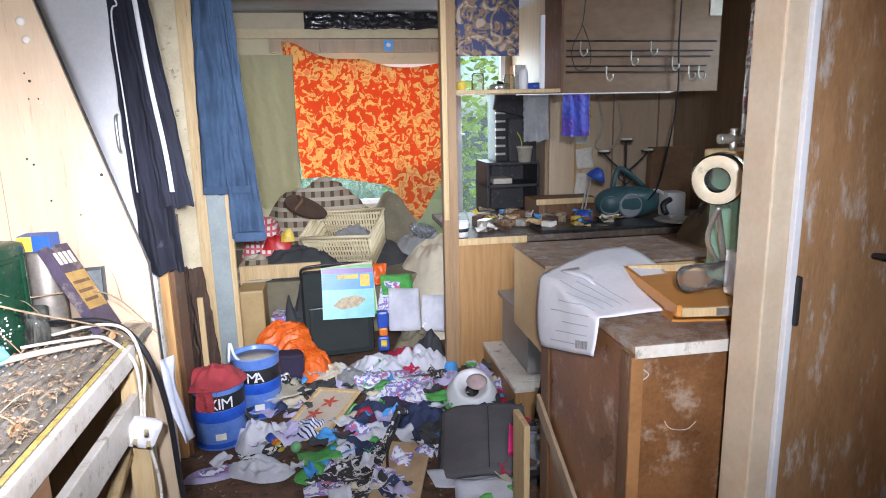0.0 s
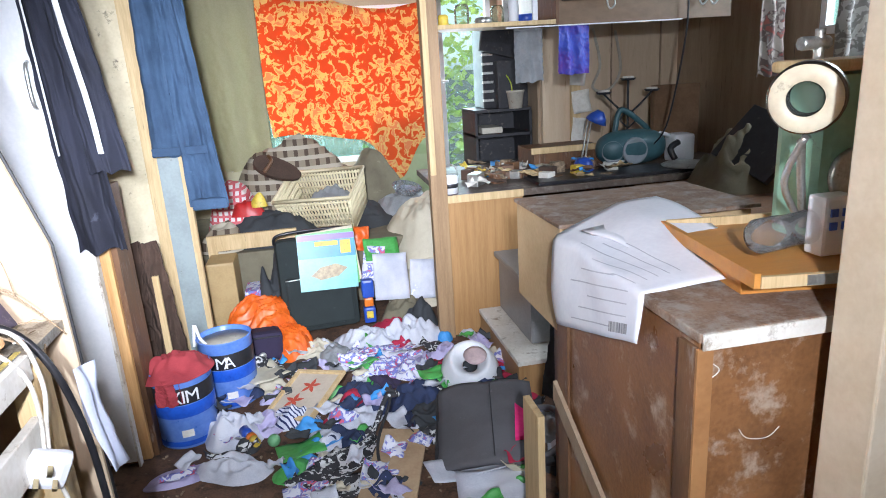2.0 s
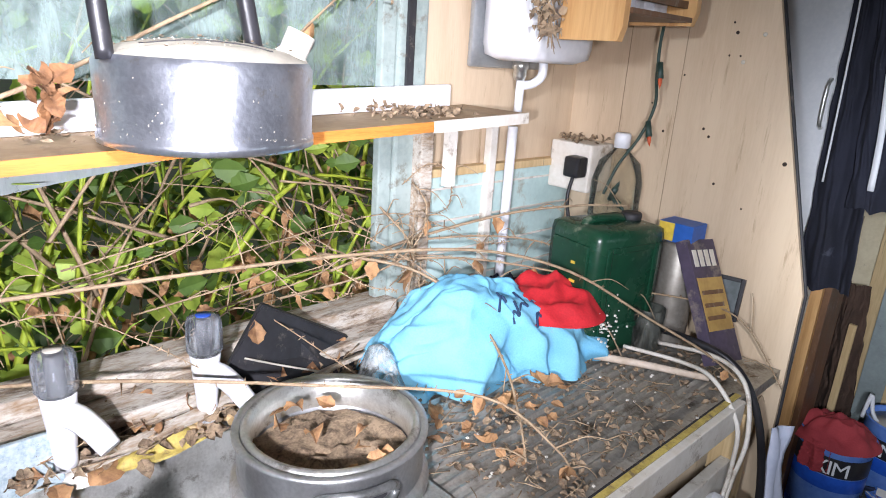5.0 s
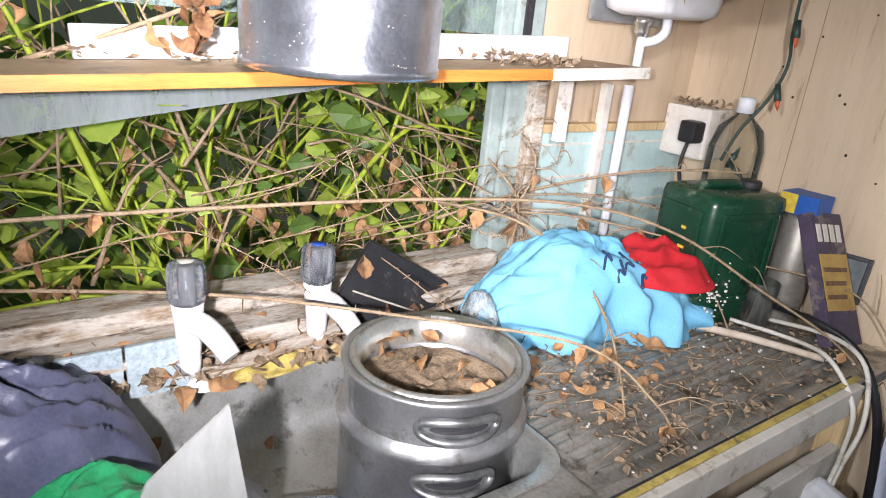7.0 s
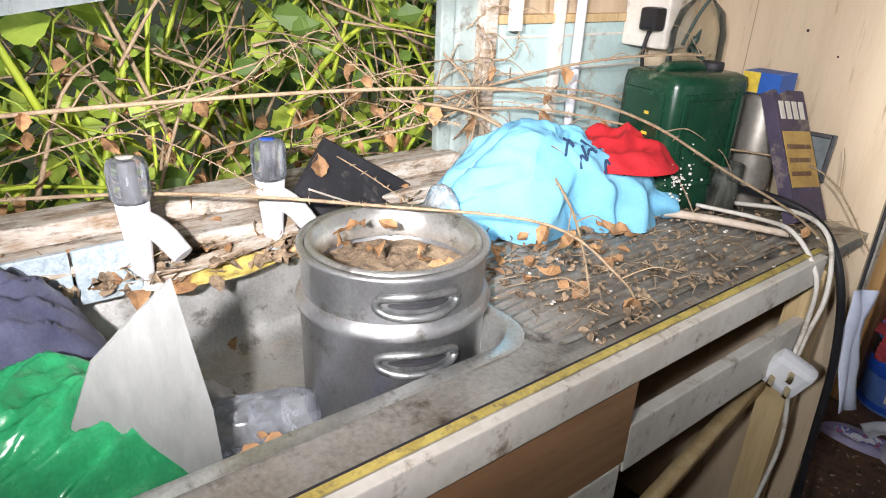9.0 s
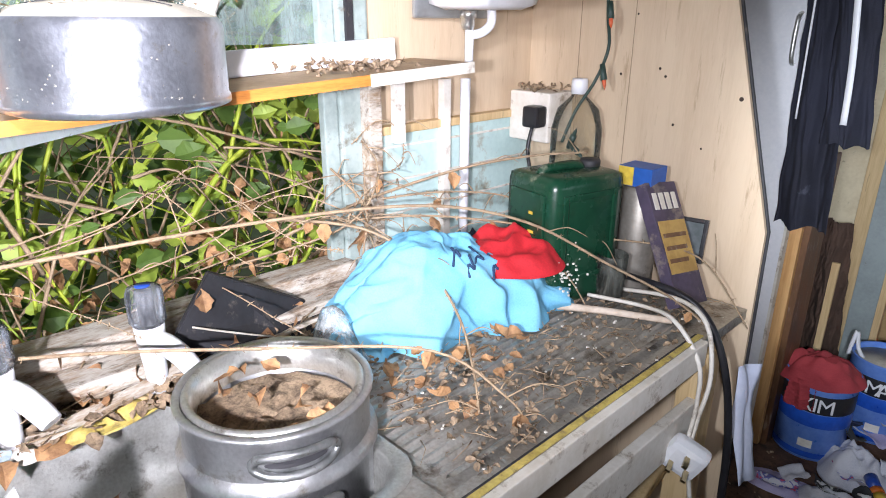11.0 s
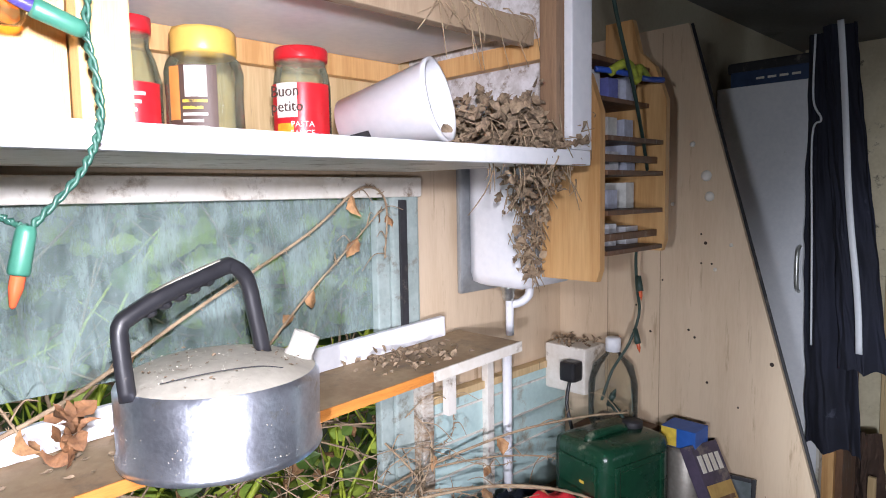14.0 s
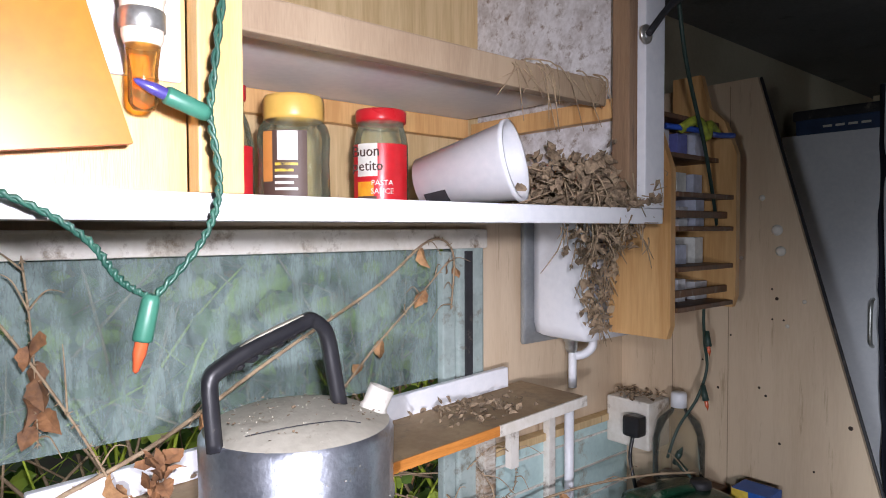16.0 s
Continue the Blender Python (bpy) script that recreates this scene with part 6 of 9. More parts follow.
bramble([(-0.90, 1.20, 1.09), (-0.83, 1.32, 1.10), (-0.77, 1.42, 1.09), (-0.72, 1.50, 1.06)], 0.003, 0.002, 1, 13)
bramble([(-0.905, 0.45, 1.30), (-0.87, 0.62, 1.37), (-0.885, 0.80, 1.46), (-0.89, 0.98, 1.55), (-0.885, 1.08, 1.62), (-0.88, 1.13, 1.60), (-0.885, 1.13, 1.50)], 0.0045, 0.002, 5, 9)
bramble([(-0.89, 0.86, 1.34), (-0.89, 0.96, 1.44), (-0.885, 1.05, 1.52), (-0.88, 1.12, 1.585)], 0.0032, 0.0016, 6, 10)
bramble([(-0.88, 0.42, 1.34), (-0.88, 0.47, 1.40), (-0.875, 0.46, 1.50), (-0.87, 0.44, 1.62)], 0.0026, 0.0016, 5, 12)
tang = random.Random(40)
for k in range(9):
    y0, z0 = tang.uniform(0.55, 1.12), tang.uniform(0.99, 1.16)
    x1, y1 = tang.uniform(-0.86, -0.72), y0 + tang.uniform(0.10, 0.30)
    lift = tang.uniform(0.0, 0.07)
    bramble([(-1.02, y0 - 0.16, z0 - 0.06), (-0.93, y0, z0), (-0.88, (y0 + y1) / 2, z0 + lift), (x1, y1, z0 + tang.uniform(-0.05, 0.03)), (x1 + 0.03, y1 + 0.06, z0 - tang.uniform(0.03, 0.09))], tang.uniform(0.0014, 0.0026), 0.0008, tang.choice((0, 1, 1)), 60 + k)
for k in range(4):
    y0, z0 = tang.uniform(1.10, 1.22), tang.uniform(1.0, 1.20)
    r = tang.uniform(0.03, 0.06)
    bramble([(-0.90, y0, z0), (-0.875, y0 + r, z0 + r), (-0.86, y0 + 2 * r, z0 + 0.6 * r), (-0.85, y0 + 1.9 * r, z0 - 0.8 * r), (-0.845, y0 + r, z0 - 1.2 * r)], 0.0014, 0.0008, 0, 80 + k)
bramble([(-0.90, 0.50, 1.63), (-0.885, 0.506, 1.55), (-0.88, 0.51, 1.48), (-0.882, 0.512, 1.40)], 0.002, 0.001, 0, 90)
bramble([(-0.90, 0.38, 1.66), (-0.885, 0.47, 1.55), (-0.875, 0.54, 1.43), (-0.87, 0.585, 1.335)], 0.0026, 0.002, 2, 91)
wilt = thing("withered_leaf", (-0.875, 0.508, 1.42), "long curled withered leaves hanging in the window", "dry leaf")
for k in range(7):
    vs, fs = leaf_shape(tang.uniform(0.022, 0.038), tang.uniform(-2.2, 2.2))
    bm = bm_new()
    vv = [bm.verts.new(v) for v in vs]
    for f in fs:
        bm.faces.new([vv[i] for i in f])
    bm.transform(pose(-0.875 + tang.uniform(-0.006, 0.01), 0.508 + tang.uniform(-0.008, 0.008), 1.53 - 0.018 * k, tang.uniform(-110, -70), tang.uniform(-30, 30), tang.uniform(50, 130)))
    part("leaf", bm, leafbrown, wilt, fix=False)
cob = thing("dried_flower", (-0.60, 1.50, 0.93), "tiny white dried flowers on a stem by the jerrycan", "dried flower")
bm = bm_new()
for k in range(60):
    p = Vector((-0.585 + br.gauss(0, 0.016), 1.405 + br.gauss(0, 0.014), 0.985 + br.gauss(0, 0.016)))
    s = br.uniform(0.0008, 0.0018)
    box(bm, p.x - s, p.x + s, p.y - s, p.y + s, p.z - s, p.z + s)
part("blossom", bm, paper_white, cob, "white dry blossoms", fix=False)
part("stem", tube([(-0.585, 1.405, 0.985), (-0.575, 1.43, 0.95), (-0.56, 1.45, 0.907)], 0.0015), M["twig"], cob)

# ---- outside the window ----
solid("ground", cube(-400, 400, -400, 400, -0.62, -0.60), mat("soil_and_grass", (0.06, 0.09, 0.03), (0.05, 0.04, 0.025), 0.95, scale=3, bump=0.6), "dark weedy ground outside", "ground", kind="structure")


def leafmat(name, a, b):
    m = mat(name, a, b, 0.5, scale=7, fine=60, bump=0.2, edges=(0.3, 0.7))
    n, l = m.node_tree.nodes, m.node_tree.links
    p = n["Principled BSDF"]
    t, x = n.new("ShaderNodeBsdfTranslucent"), n.new("ShaderNodeMixShader")
    x.inputs[0].default_value = 0.25
    t.inputs[0].default_value = (*a, 1)
    l.new(p.outputs[0], x.inputs[1]), l.new(t.outputs[0], x.inputs[2]), l.new(x.outputs[0], n["Material Output"].inputs[0])
    return m


lf = random.Random(3)
green1 = leafmat("bramble_leaf_green", (0.47, 0.57, 0.09), (0.20, 0.34, 0.04))
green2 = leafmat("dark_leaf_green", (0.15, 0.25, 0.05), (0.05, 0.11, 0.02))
bank1, bank2, bank3 = [], [], []
for k in range(2600):
    d = lf.random() ** 0.8
    x = -1.03 - 0.9 * d
    y = lf.uniform(-1.0, 2.8)
    z = 0.62 + lf.random() * (1.25 + 0.3 * d)
    m = pose(x, y, z, lf.uniform(-40, 70), lf.uniform(20, 110), lf.uniform(-60, 60))
    r = lf.random()
    if r < 0.62:
        bank1.append((m, lf.uniform(0.03, 0.085), lf.uniform(-0.4, 0.6)))
    elif r < 0.88:
        bank2.append((m, lf.uniform(0.03, 0.08), lf.uniform(-0.4, 0.6)))
    else:
        bank3.append((m, lf.uniform(0.02, 0.05), lf.uniform(-1, 1)))
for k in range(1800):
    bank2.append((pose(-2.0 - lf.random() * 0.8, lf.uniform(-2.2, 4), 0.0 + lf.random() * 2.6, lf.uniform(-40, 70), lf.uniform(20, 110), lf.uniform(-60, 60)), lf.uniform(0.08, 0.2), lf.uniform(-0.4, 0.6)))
for k in range(520):
    x, y, z = -1.06 - 0.5 * lf.random() ** 1.5, lf.uniform(-0.6, 1.7), 0.92 + lf.random() * 0.62
    (bank1 if k % 2 else bank2).append((pose(x, y, z, lf.uniform(-30, 40), lf.uniform(45, 100), lf.uniform(-40, 40)), lf.uniform(0.025, 0.062), lf.uniform(-0.3, 0.5)))
for k in range(260):
    bank3.append((pose(-0.99 - 0.4 * lf.random(), lf.uniform(-0.5, 1.4), 0.86 + abs(lf.gauss(0, 0.14)), lf.uniform(-120, -40), lf.uniform(-40, 40), lf.uniform(0, 360)), lf.uniform(0.02, 0.05), lf.uniform(-1.2, 1.2)))
scatter("bramble_leaves", bank1, green1, "bright green bramble leaves outside the window", "foliage")
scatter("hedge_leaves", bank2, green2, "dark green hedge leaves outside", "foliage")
scatter("withered_leaves", bank3, M["leafdry"], "withered brown leaves among the brambles", "foliage")
stalk = leafmat("fresh_green_stalk", (0.58, 0.66, 0.07), (0.38, 0.52, 0.05))
bm2 = bm_new()
for k in range(84):
    bm = bm_new()
    x, y, z = -1.0 - lf.random() * 0.45, lf.uniform(-0.3, 1.5), lf.uniform(0.7, 1.1)
    a = lf.choice((lf.uniform(-0.5, 0.5), lf.uniform(-1.6, 1.6)))
    l = lf.uniform(0.35, 0.8)
    p = Vector((x, y, z))
    d = Vector((lf.uniform(-0.15, 0.05), math.sin(a), math.cos(a)))
    tube([p, p + d * l * 0.5 + Vector((0, 0, 0.03)), p + d * l + Vector((0, 0.04, lf.uniform(-0.12, 0.0)))], lf.uniform(0.003, 0.008), 0.0016, 5, bm, 4)
    solid("green_stalk", bm, stalk, "bright green arching stalk outside the window", "stalk", group="green stalks outside", fix=False)
for k in range(210):
    x, y, z = -0.97 - lf.random() * 0.6, lf.uniform(-0.5, 1.5), lf.uniform(0.65, 1.4)
    d = Vector((lf.uniform(-0.2, 0.2), lf.uniform(-1, 1), lf.uniform(-0.7, 0.9))).normalized()
    l = lf.uniform(0.15, 0.7)
    p = Vector((x, y, z))
    tube([p, p + d * l * 0.5 + Vector((0, 0, 0.05)), p + d * l], lf.uniform(0.0018, 0.0045), 0.001, 5, bm2, 4)
bm3, bm4 = bm_new(), bm_new()
for k in range(420):
    x, y, z = -1.02 - 0.85 * lf.random(), lf.uniform(-0.8, 2.0), lf.uniform(0.55, 1.25)
    d = Vector((lf.uniform(-0.3, 0.3), lf.uniform(-0.9, 0.9), lf.uniform(0.1, 1.0))).normalized() * lf.uniform(0.15, 0.5)
    p = Vector((x, y, z))
    tube([p, p + d * 0.55 + Vector((0, 0, 0.04)), p + d + Vector((0, lf.uniform(-0.06, 0.06), lf.uniform(-0.10, 0.02)))], lf.uniform(0.0015, 0.004), 0.0006, 4, bm3 if k % 2 else bm4, 2)
solid("grass_blades", bm3, green1, "thin green grass blades among the brambles", "grass", kind="stuff", fix=False)
solid("dry_grass_blades", bm4, M["twig"], "thin dry brown grass among the brambles", "grass", kind="stuff", fix=False)
solid("bramble_canes", bm2, M["twig"], "dry brown bramble canes outside the window", "canes", kind="stuff", fix=False)

# specks on the kettle, holes and stains on the wallboard
sp = random.Random(17)
bm = bm_new()
for k in range(190):
    a, h, r = sp.uniform(-2.6, 1.0), sp.uniform(0.008, 0.088) if k % 3 else sp.uniform(0.004, 0.02), sp.uniform(0.0003, 0.0008)
    bmesh.ops.create_icosphere(bm, subdivisions=1, radius=r, matrix=pose(KX + (R - 0.0015) * math.cos(a), KY + (R - 0.0015) * math.sin(a), KZ + h, 0, 0, math.degrees(a)) @ Matrix.Diagonal((0.4, 1, 1.3, 1)))
for k in range(90):
    a, q = sp.uniform(0, 6.28), R * 0.9 * sp.random() ** 0.5
    bmesh.ops.create_icosphere(bm, subdivisions=1, radius=sp.uniform(0.0004, 0.001), matrix=pose(KX + q * math.cos(a), KY + q * math.sin(a), KZ + 0.112 - 0.02 * (q / R) ** 3))
tagged(part("speck", bm, M["alutop"], kettle, "white limescale specks", fix=False), kind="stuff")
hole_dark = mat("dark_screw_hole", (0.05, 0.03, 0.02), (0.03, 0.02, 0.015), 0.8)
rust = mat("rust_stain", (0.50, 0.22, 0.07), (0.36, 0.15, 0.05), 0.7, scale=80)
wallp = bpy.data.objects["wall_partition"]
for x, z, r in ((-0.686, 1.306, 0.004), (-0.589, 1.307, 0.004), (-0.570, 1.502, 0.005), (-0.578, 1.461, 0.003), (-0.557, 1.461, 0.003), (-0.562, 1.218, 0.004), (-0.602, 1.321, 0.004), (-0.44, 1.277, 0.006), (-0.579, 1.52, 0.003), (-0.66, 1.42, 0.003), (-0.72, 1.36, 0.003), (-0.50, 1.18, 0.003)):
    part("screw_hole", lathe([(0, 0), (r * 0.7, 0), (r * 0.55, 0.0012), (0, 0.0006)], 9, pose(x, 1.6995, z, 90, 0, 0)), hole_dark, wallp, fix=False)
for x, z, r in ((-0.485, 1.335, 0.008), (-0.523, 1.404, 0.006), (-0.55, 1.222, 0.005), (-0.495, 1.347, 0.007), (-0.63, 1.25, 0.005)):
    part("rust_mark", crumple(0, 0, 0, r, r * 0.7, 0.0012, int(900 * r), 20, 5), rust, wallp, "small rust stain", fix=False).matrix_world = pose(x, 1.6995, z, 90, 0, 0)
for x, z, r in ((-0.571, 1.636, 0.011), (-0.564, 1.595, 0.010), (-0.60, 1.70, 0.006), (-0.52, 1.50, 0.004), (-0.64, 1.58, 0.004), (-0.55, 1.45, 0.004)):
    part("filler_blob", lathe([(0, 0.0028), (r * 0.6, 0.0025), (r, 0.0002), (r, 0)], 12, pose(x, 1.6995, z, 90, 0, 0)), M["oldwhite"], wallp, "pale filler blob")
for x in (-0.79, -0.665):
    part("seam", cube(x - 0.0006, x + 0.0006, 1.6988, 1.6996, 0.91, 1.93), M["brownwall"], wallp, fix=False)

# ---- wardrobe, hanging clothes and posts ----
def cloth_mat(name, a, b=None, rough=0.9, fine=300, bump=0.25):
    return mat(name, a, b, rough, scale=7, fine=fine, bump=bump, dirt=0.08, dirt_colour=tuple(min(1, c * 1.8 + 0.03) for c in a))


ward = thing("wardrobe", (-0.75, 2.72, 0), "white wardrobe with a dark wooden side", "wardrobe")
part("body", cube(-0.915, -0.600, 2.606, 2.88, 0, 1.93, 0.002), M["darkwood"], ward, "dark wood carcass")
wdoor = part("door", cube(-0.915, -0.588, 2.582, 2.604, 0.02, 1.935, 0.002), M["white"], ward, "white door")
part("handle", tube([(-0.652, 2.58, 1.29), (-0.652, 2.558, 1.305), (-0.652, 2.553, 1.36), (-0.652, 2.558, 1.415), (-0.652, 2.58, 1.43)], 0.006), M["steel"], wdoor, "curved metal handle")
part("edge_strip", cube(-0.587, -0.579, 2.575, 2.606, 0.0, 1.935), M["oldwhite"], ward)
part("side_post", cube(-0.598, -0.55, 2.62, 2.66, 0, 1.05, 0.003), M["pine"], ward, "orange timber at its side")
boxtop = thing("game_box", (-0.76, 2.70, 1.936), "flat dark blue box lying on the wardrobe", "box")
part("box", cube(-0.88, -0.62, 2.60, 2.80, 1.9365, 1.985, 0.003), mat("dark_blue_card", (0.03, 0.06, 0.14), (0.02, 0.04, 0.1), 0.5, scale=30), boxtop)
for k in range(4):
    part("print_bar", cube(-0.80 + 0.035 * k, -0.775 + 0.035 * k, 2.5985, 2.5998, 1.955, 1.962), M["oldwhite"], boxtop)
solid("folded_mat", cube(-0.90, -0.64, 2.62, 2.85, 1.9855, 2.02, 0.01), M["dustblack"], "dark folded mat on the wardrobe's box", "mat")


def hanging(x0, x1, y, z0, z1, folds, depth, seed, narrow=0.8, slant=0.0, ragged=0.02):
    """Cloth that hangs from its top, in folds; narrow: its width at the top."""
    def f(u, v):
        w = narrow + (1 - narrow) * (1 - v)
        c = (x0 + x1) / 2 + slant * v
        a = noise.noise(Vector((u * 3 + seed, v * 1.5, seed)))
        p = Vector((u * 6 + 2.5 * v + seed, v * 7, seed))
        crease = (1 - abs(noise.noise(p)) * 2.6) * 0.35 + (1 - abs(noise.noise(p * 2.4)) * 2.6) * 0.18
        x = c + (u - 0.5) * (x1 - x0) * w + 0.008 * a + 0.004 * noise.noise(Vector((v * 14, seed, u * 2)))
        yy = y + depth * math.sin(u * folds * 2 * math.pi + 1.2 * v + seed + 0.8 * a) * (0.5 + 0.5 * (1 - v)) + 0.02 * a - depth * crease
        zz = z0 + (z1 - z0) * v + (ragged * noise.noise(Vector((u * 4, seed, 0))) if v < 0.01 else 0)
        return (x, yy, zz)

    def skin(u, v):
        x, yy, zz = f(2 * u if u < 0.5 else 2 - 2 * u, v)
        return (x, yy + (0.005 if u > 0.5 else 0.0), zz)
    return surface(skin, 96, 56, closed=True)


blackcloth = cloth_mat("black_navy_cloth", (0.020, 0.022, 0.038), (0.012, 0.013, 0.022))
jacket = thing("jacket", (-0.48, 2.56, 0.84), "black tracksuit jacket with a white stripe, hanging from the wardrobe", "jacket")
part("body", hanging(-0.61, -0.455, 2.530, 0.83, 2.05, 1.5, 0.02, 1.0, 0.62, -0.06), blackcloth, jacket)
part("sleeve", hanging(-0.525, -0.405, 2.505, 1.085, 2.06, 1.0, 0.022, 2.2, 0.75, -0.08), blackcloth, jacket, "black sleeve")
part("stripe", surface(lambda u, v: (-0.458 - 0.075 * v + 0.016 * (u - 0.5) + 0.003 * math.sin(9 * v), 2.448 + 0.004 * math.sin(13 * v), 1.15 + 0.91 * v), 2, 40, 0.003), M["white"], jacket, "white stripe")
part("piping", tube([(-0.60, 2.478, 2.04), (-0.60, 2.478, 1.86), (-0.578, 2.476, 1.80), (-0.60, 2.478, 1.755), (-0.592, 2.478, 1.45), (-0.585, 2.478, 1.15)], 0.003), M["white"], jacket, "white piping")
denim = cloth_mat("blue_denim", (0.060, 0.11, 0.195), (0.032, 0.063, 0.12), fine=500)
jeans = thing("denim_jacket", (-0.40, 3.30, 0.80), "blue denim jacket hanging from the post", "jacket")
part("body", hanging(-0.515, -0.275, 3.30, 1.04, 2.16, 1.6, 0.028, 3.0, 0.7, 0.0), denim, jeans)
part("sleeve", hanging(-0.39, -0.225, 3.275, 0.82, 2.02, 1.2, 0.024, 4.0, 0.5, -0.06), denim, jeans, "denim sleeve")
part("hem", cube(-0.51, -0.285, 3.262, 3.272, 1.045, 1.08, 0.003), denim, jeans)
part("cuff", cube(-0.382, -0.232, 3.245, 3.30, 0.80, 0.85, 0.012), denim, jeans)
solid("timber_post", cube(-0.580, -0.505, 3.40, 3.46, 0, TOP, 0.003), M["pale"], "yellow timber post with screw holes", "post")
solid("cream_board", cube(-0.90, -0.586, 3.43, 3.45, 0, TOP, 0.002), mat("cream_plasterboard", (0.68, 0.60, 0.42), (0.58, 0.5, 0.33), 0.6, dirt=0.2), "cream board behind the post", "board")
gb = thing("grey_board", (-0.46, 3.37, 0), "grey-blue painted board with a cream edge", "board")
part("panel", cube(-0.518, -0.428, 3.36, 3.39, 0, 1.03, 0.002), mat("grey_blue_paint", (0.30, 0.35, 0.35), (0.24, 0.28, 0.28), 0.5, scale=6, dirt=0.15), gb)
part("edge", cube(-0.4275, -0.402, 3.357, 3.395, 0, 1.03, 0.002), M["pale"], gb, "cream wooden edge")
brown = cloth_mat("dark_brown_cloth", (0.085, 0.05, 0.035), (0.05, 0.03, 0.02))
solid("brown_coat", hanging(-0.66, -0.47, 3.10, 0.10, 0.72, 1.4, 0.05, 5.0, 0.55), brown, "dark brown coat bundled beside the post", "coat")
solid("thin_batten", cube(-0.53, -0.505, 2.98, 2.995, 0.0, 0.60, 0.002), M["pale"], "short pale batten standing by the coat", "batten")
solid("brown_plank", cube(-0.62, -0.60, 2.70, 2.86, 0, 1.02, 0.002, pose(0.07, -0.06, 0)), M["darkwood"], "rough dark plank beside the wardrobe", "plank")
solid("drawstring", tube([(-0.42, 3.0, 0.27), (-0.41, 3.01, 0.36), (-0.395, 3.01, 0.30), (-0.37, 2.99, 0.275)], 0.007), M["white"], "white cord looped over the paint tin", "cord")

# ---- paint tins ----
tin_blue = mat("blue_tin_print", (0.02, 0.10, 0.55), (0.015, 0.07, 0.42), 0.3, scale=20, bump=0.02)
tin_white = mat("white_tin_print", (0.16, 0.30, 0.74), (0.10, 0.22, 0.66), 0.3, scale=20, bump=0.02)


def paint_tin(x, y, words):
    r, h = 0.112, 0.30
    th = thing("paint_tin", (x, y, 0), "blue and white paint tin, used", "paint tin", group="paint tins by the wardrobe")
    body = part("body", lathe([(0, 0.002), (r - 0.004, 0), (r, 0.004), (r, h - 0.004), (r + 0.003, h), (r - 0.002, h + 0.002), (r - 0.006, h - 0.004), (r - 0.006, 0.006), (0, 0.006)], 36, pose(x, y, 0)), tin_white, th)
    part("band", lathe([(r + 0.0008, 0.012), (r + 0.0012, 0.013), (r + 0.0012, 0.032), (r + 0.0008, 0.033)], 36, pose(x, y, 0)), tin_blue, body, "blue band")
    part("band", lathe([(r + 0.0008, 0.130), (r + 0.0012, 0.131), (r + 0.0012, 0.180), (r + 0.0008, 0.181)], 36, pose(x, y, 0)), tin_blue, body, "blue band")
    part("band", lathe([(r + 0.0008, 0.184), (r + 0.0012, 0.185), (r + 0.0012, 0.250), (r + 0.0008, 0.251)], 36, pose(x, y, 0)), M["black"], body, "black band")
    if words:
        for k, (c, a) in enumerate(zip(words, (-112, -93, -78, -62))):
            text("lettering", c, 0.072, on_jar(x, y, 0.213, r + 0.002, a), M["white"], body, "white bold letter")
        part("small_label", wrap(x, y, 0.05, 0.08, r + 0.0014, -92, -70), paper_white, body)
    part("handle", tube([(x - r, y, 0.215), (x - r * 0.95, y - 0.03, 0.17), (x - r * 0.5, y - 0.09, 0.14), (x, y - 0.106, 0.13)], 0.002), M["steel"], th) if not words else None
    return th


paint_tin(-0.435, 2.76, "AXIM")
t2 = paint_tin(-0.30, 3.02, " MA")
part("dried_paint", lathe([(0, 0.276), (0.104, 0.276), (0.105, 0.28), (0, 0.28)], 30, pose(-0.30, 3.02, 0)), M["alutop"], t2)
solid("red_rag", crumple(-0.44, 2.745, 0.285, 0.14, 0.125, 0.085, 71, 0, 30), cloth_mat("dull_red_cloth", (0.40, 0.05, 0.06), (0.28, 0.03, 0.04)), "dull red rag covering the paint tin", "rag")
solid("red_rag_end", hanging(-0.505, -0.415, 2.64, 0.19, 0.30, 1, 0.006, 7.0, 0.9), bpy.data.materials["dull_red_cloth"], "end of the red rag hanging down the tin", "rag")

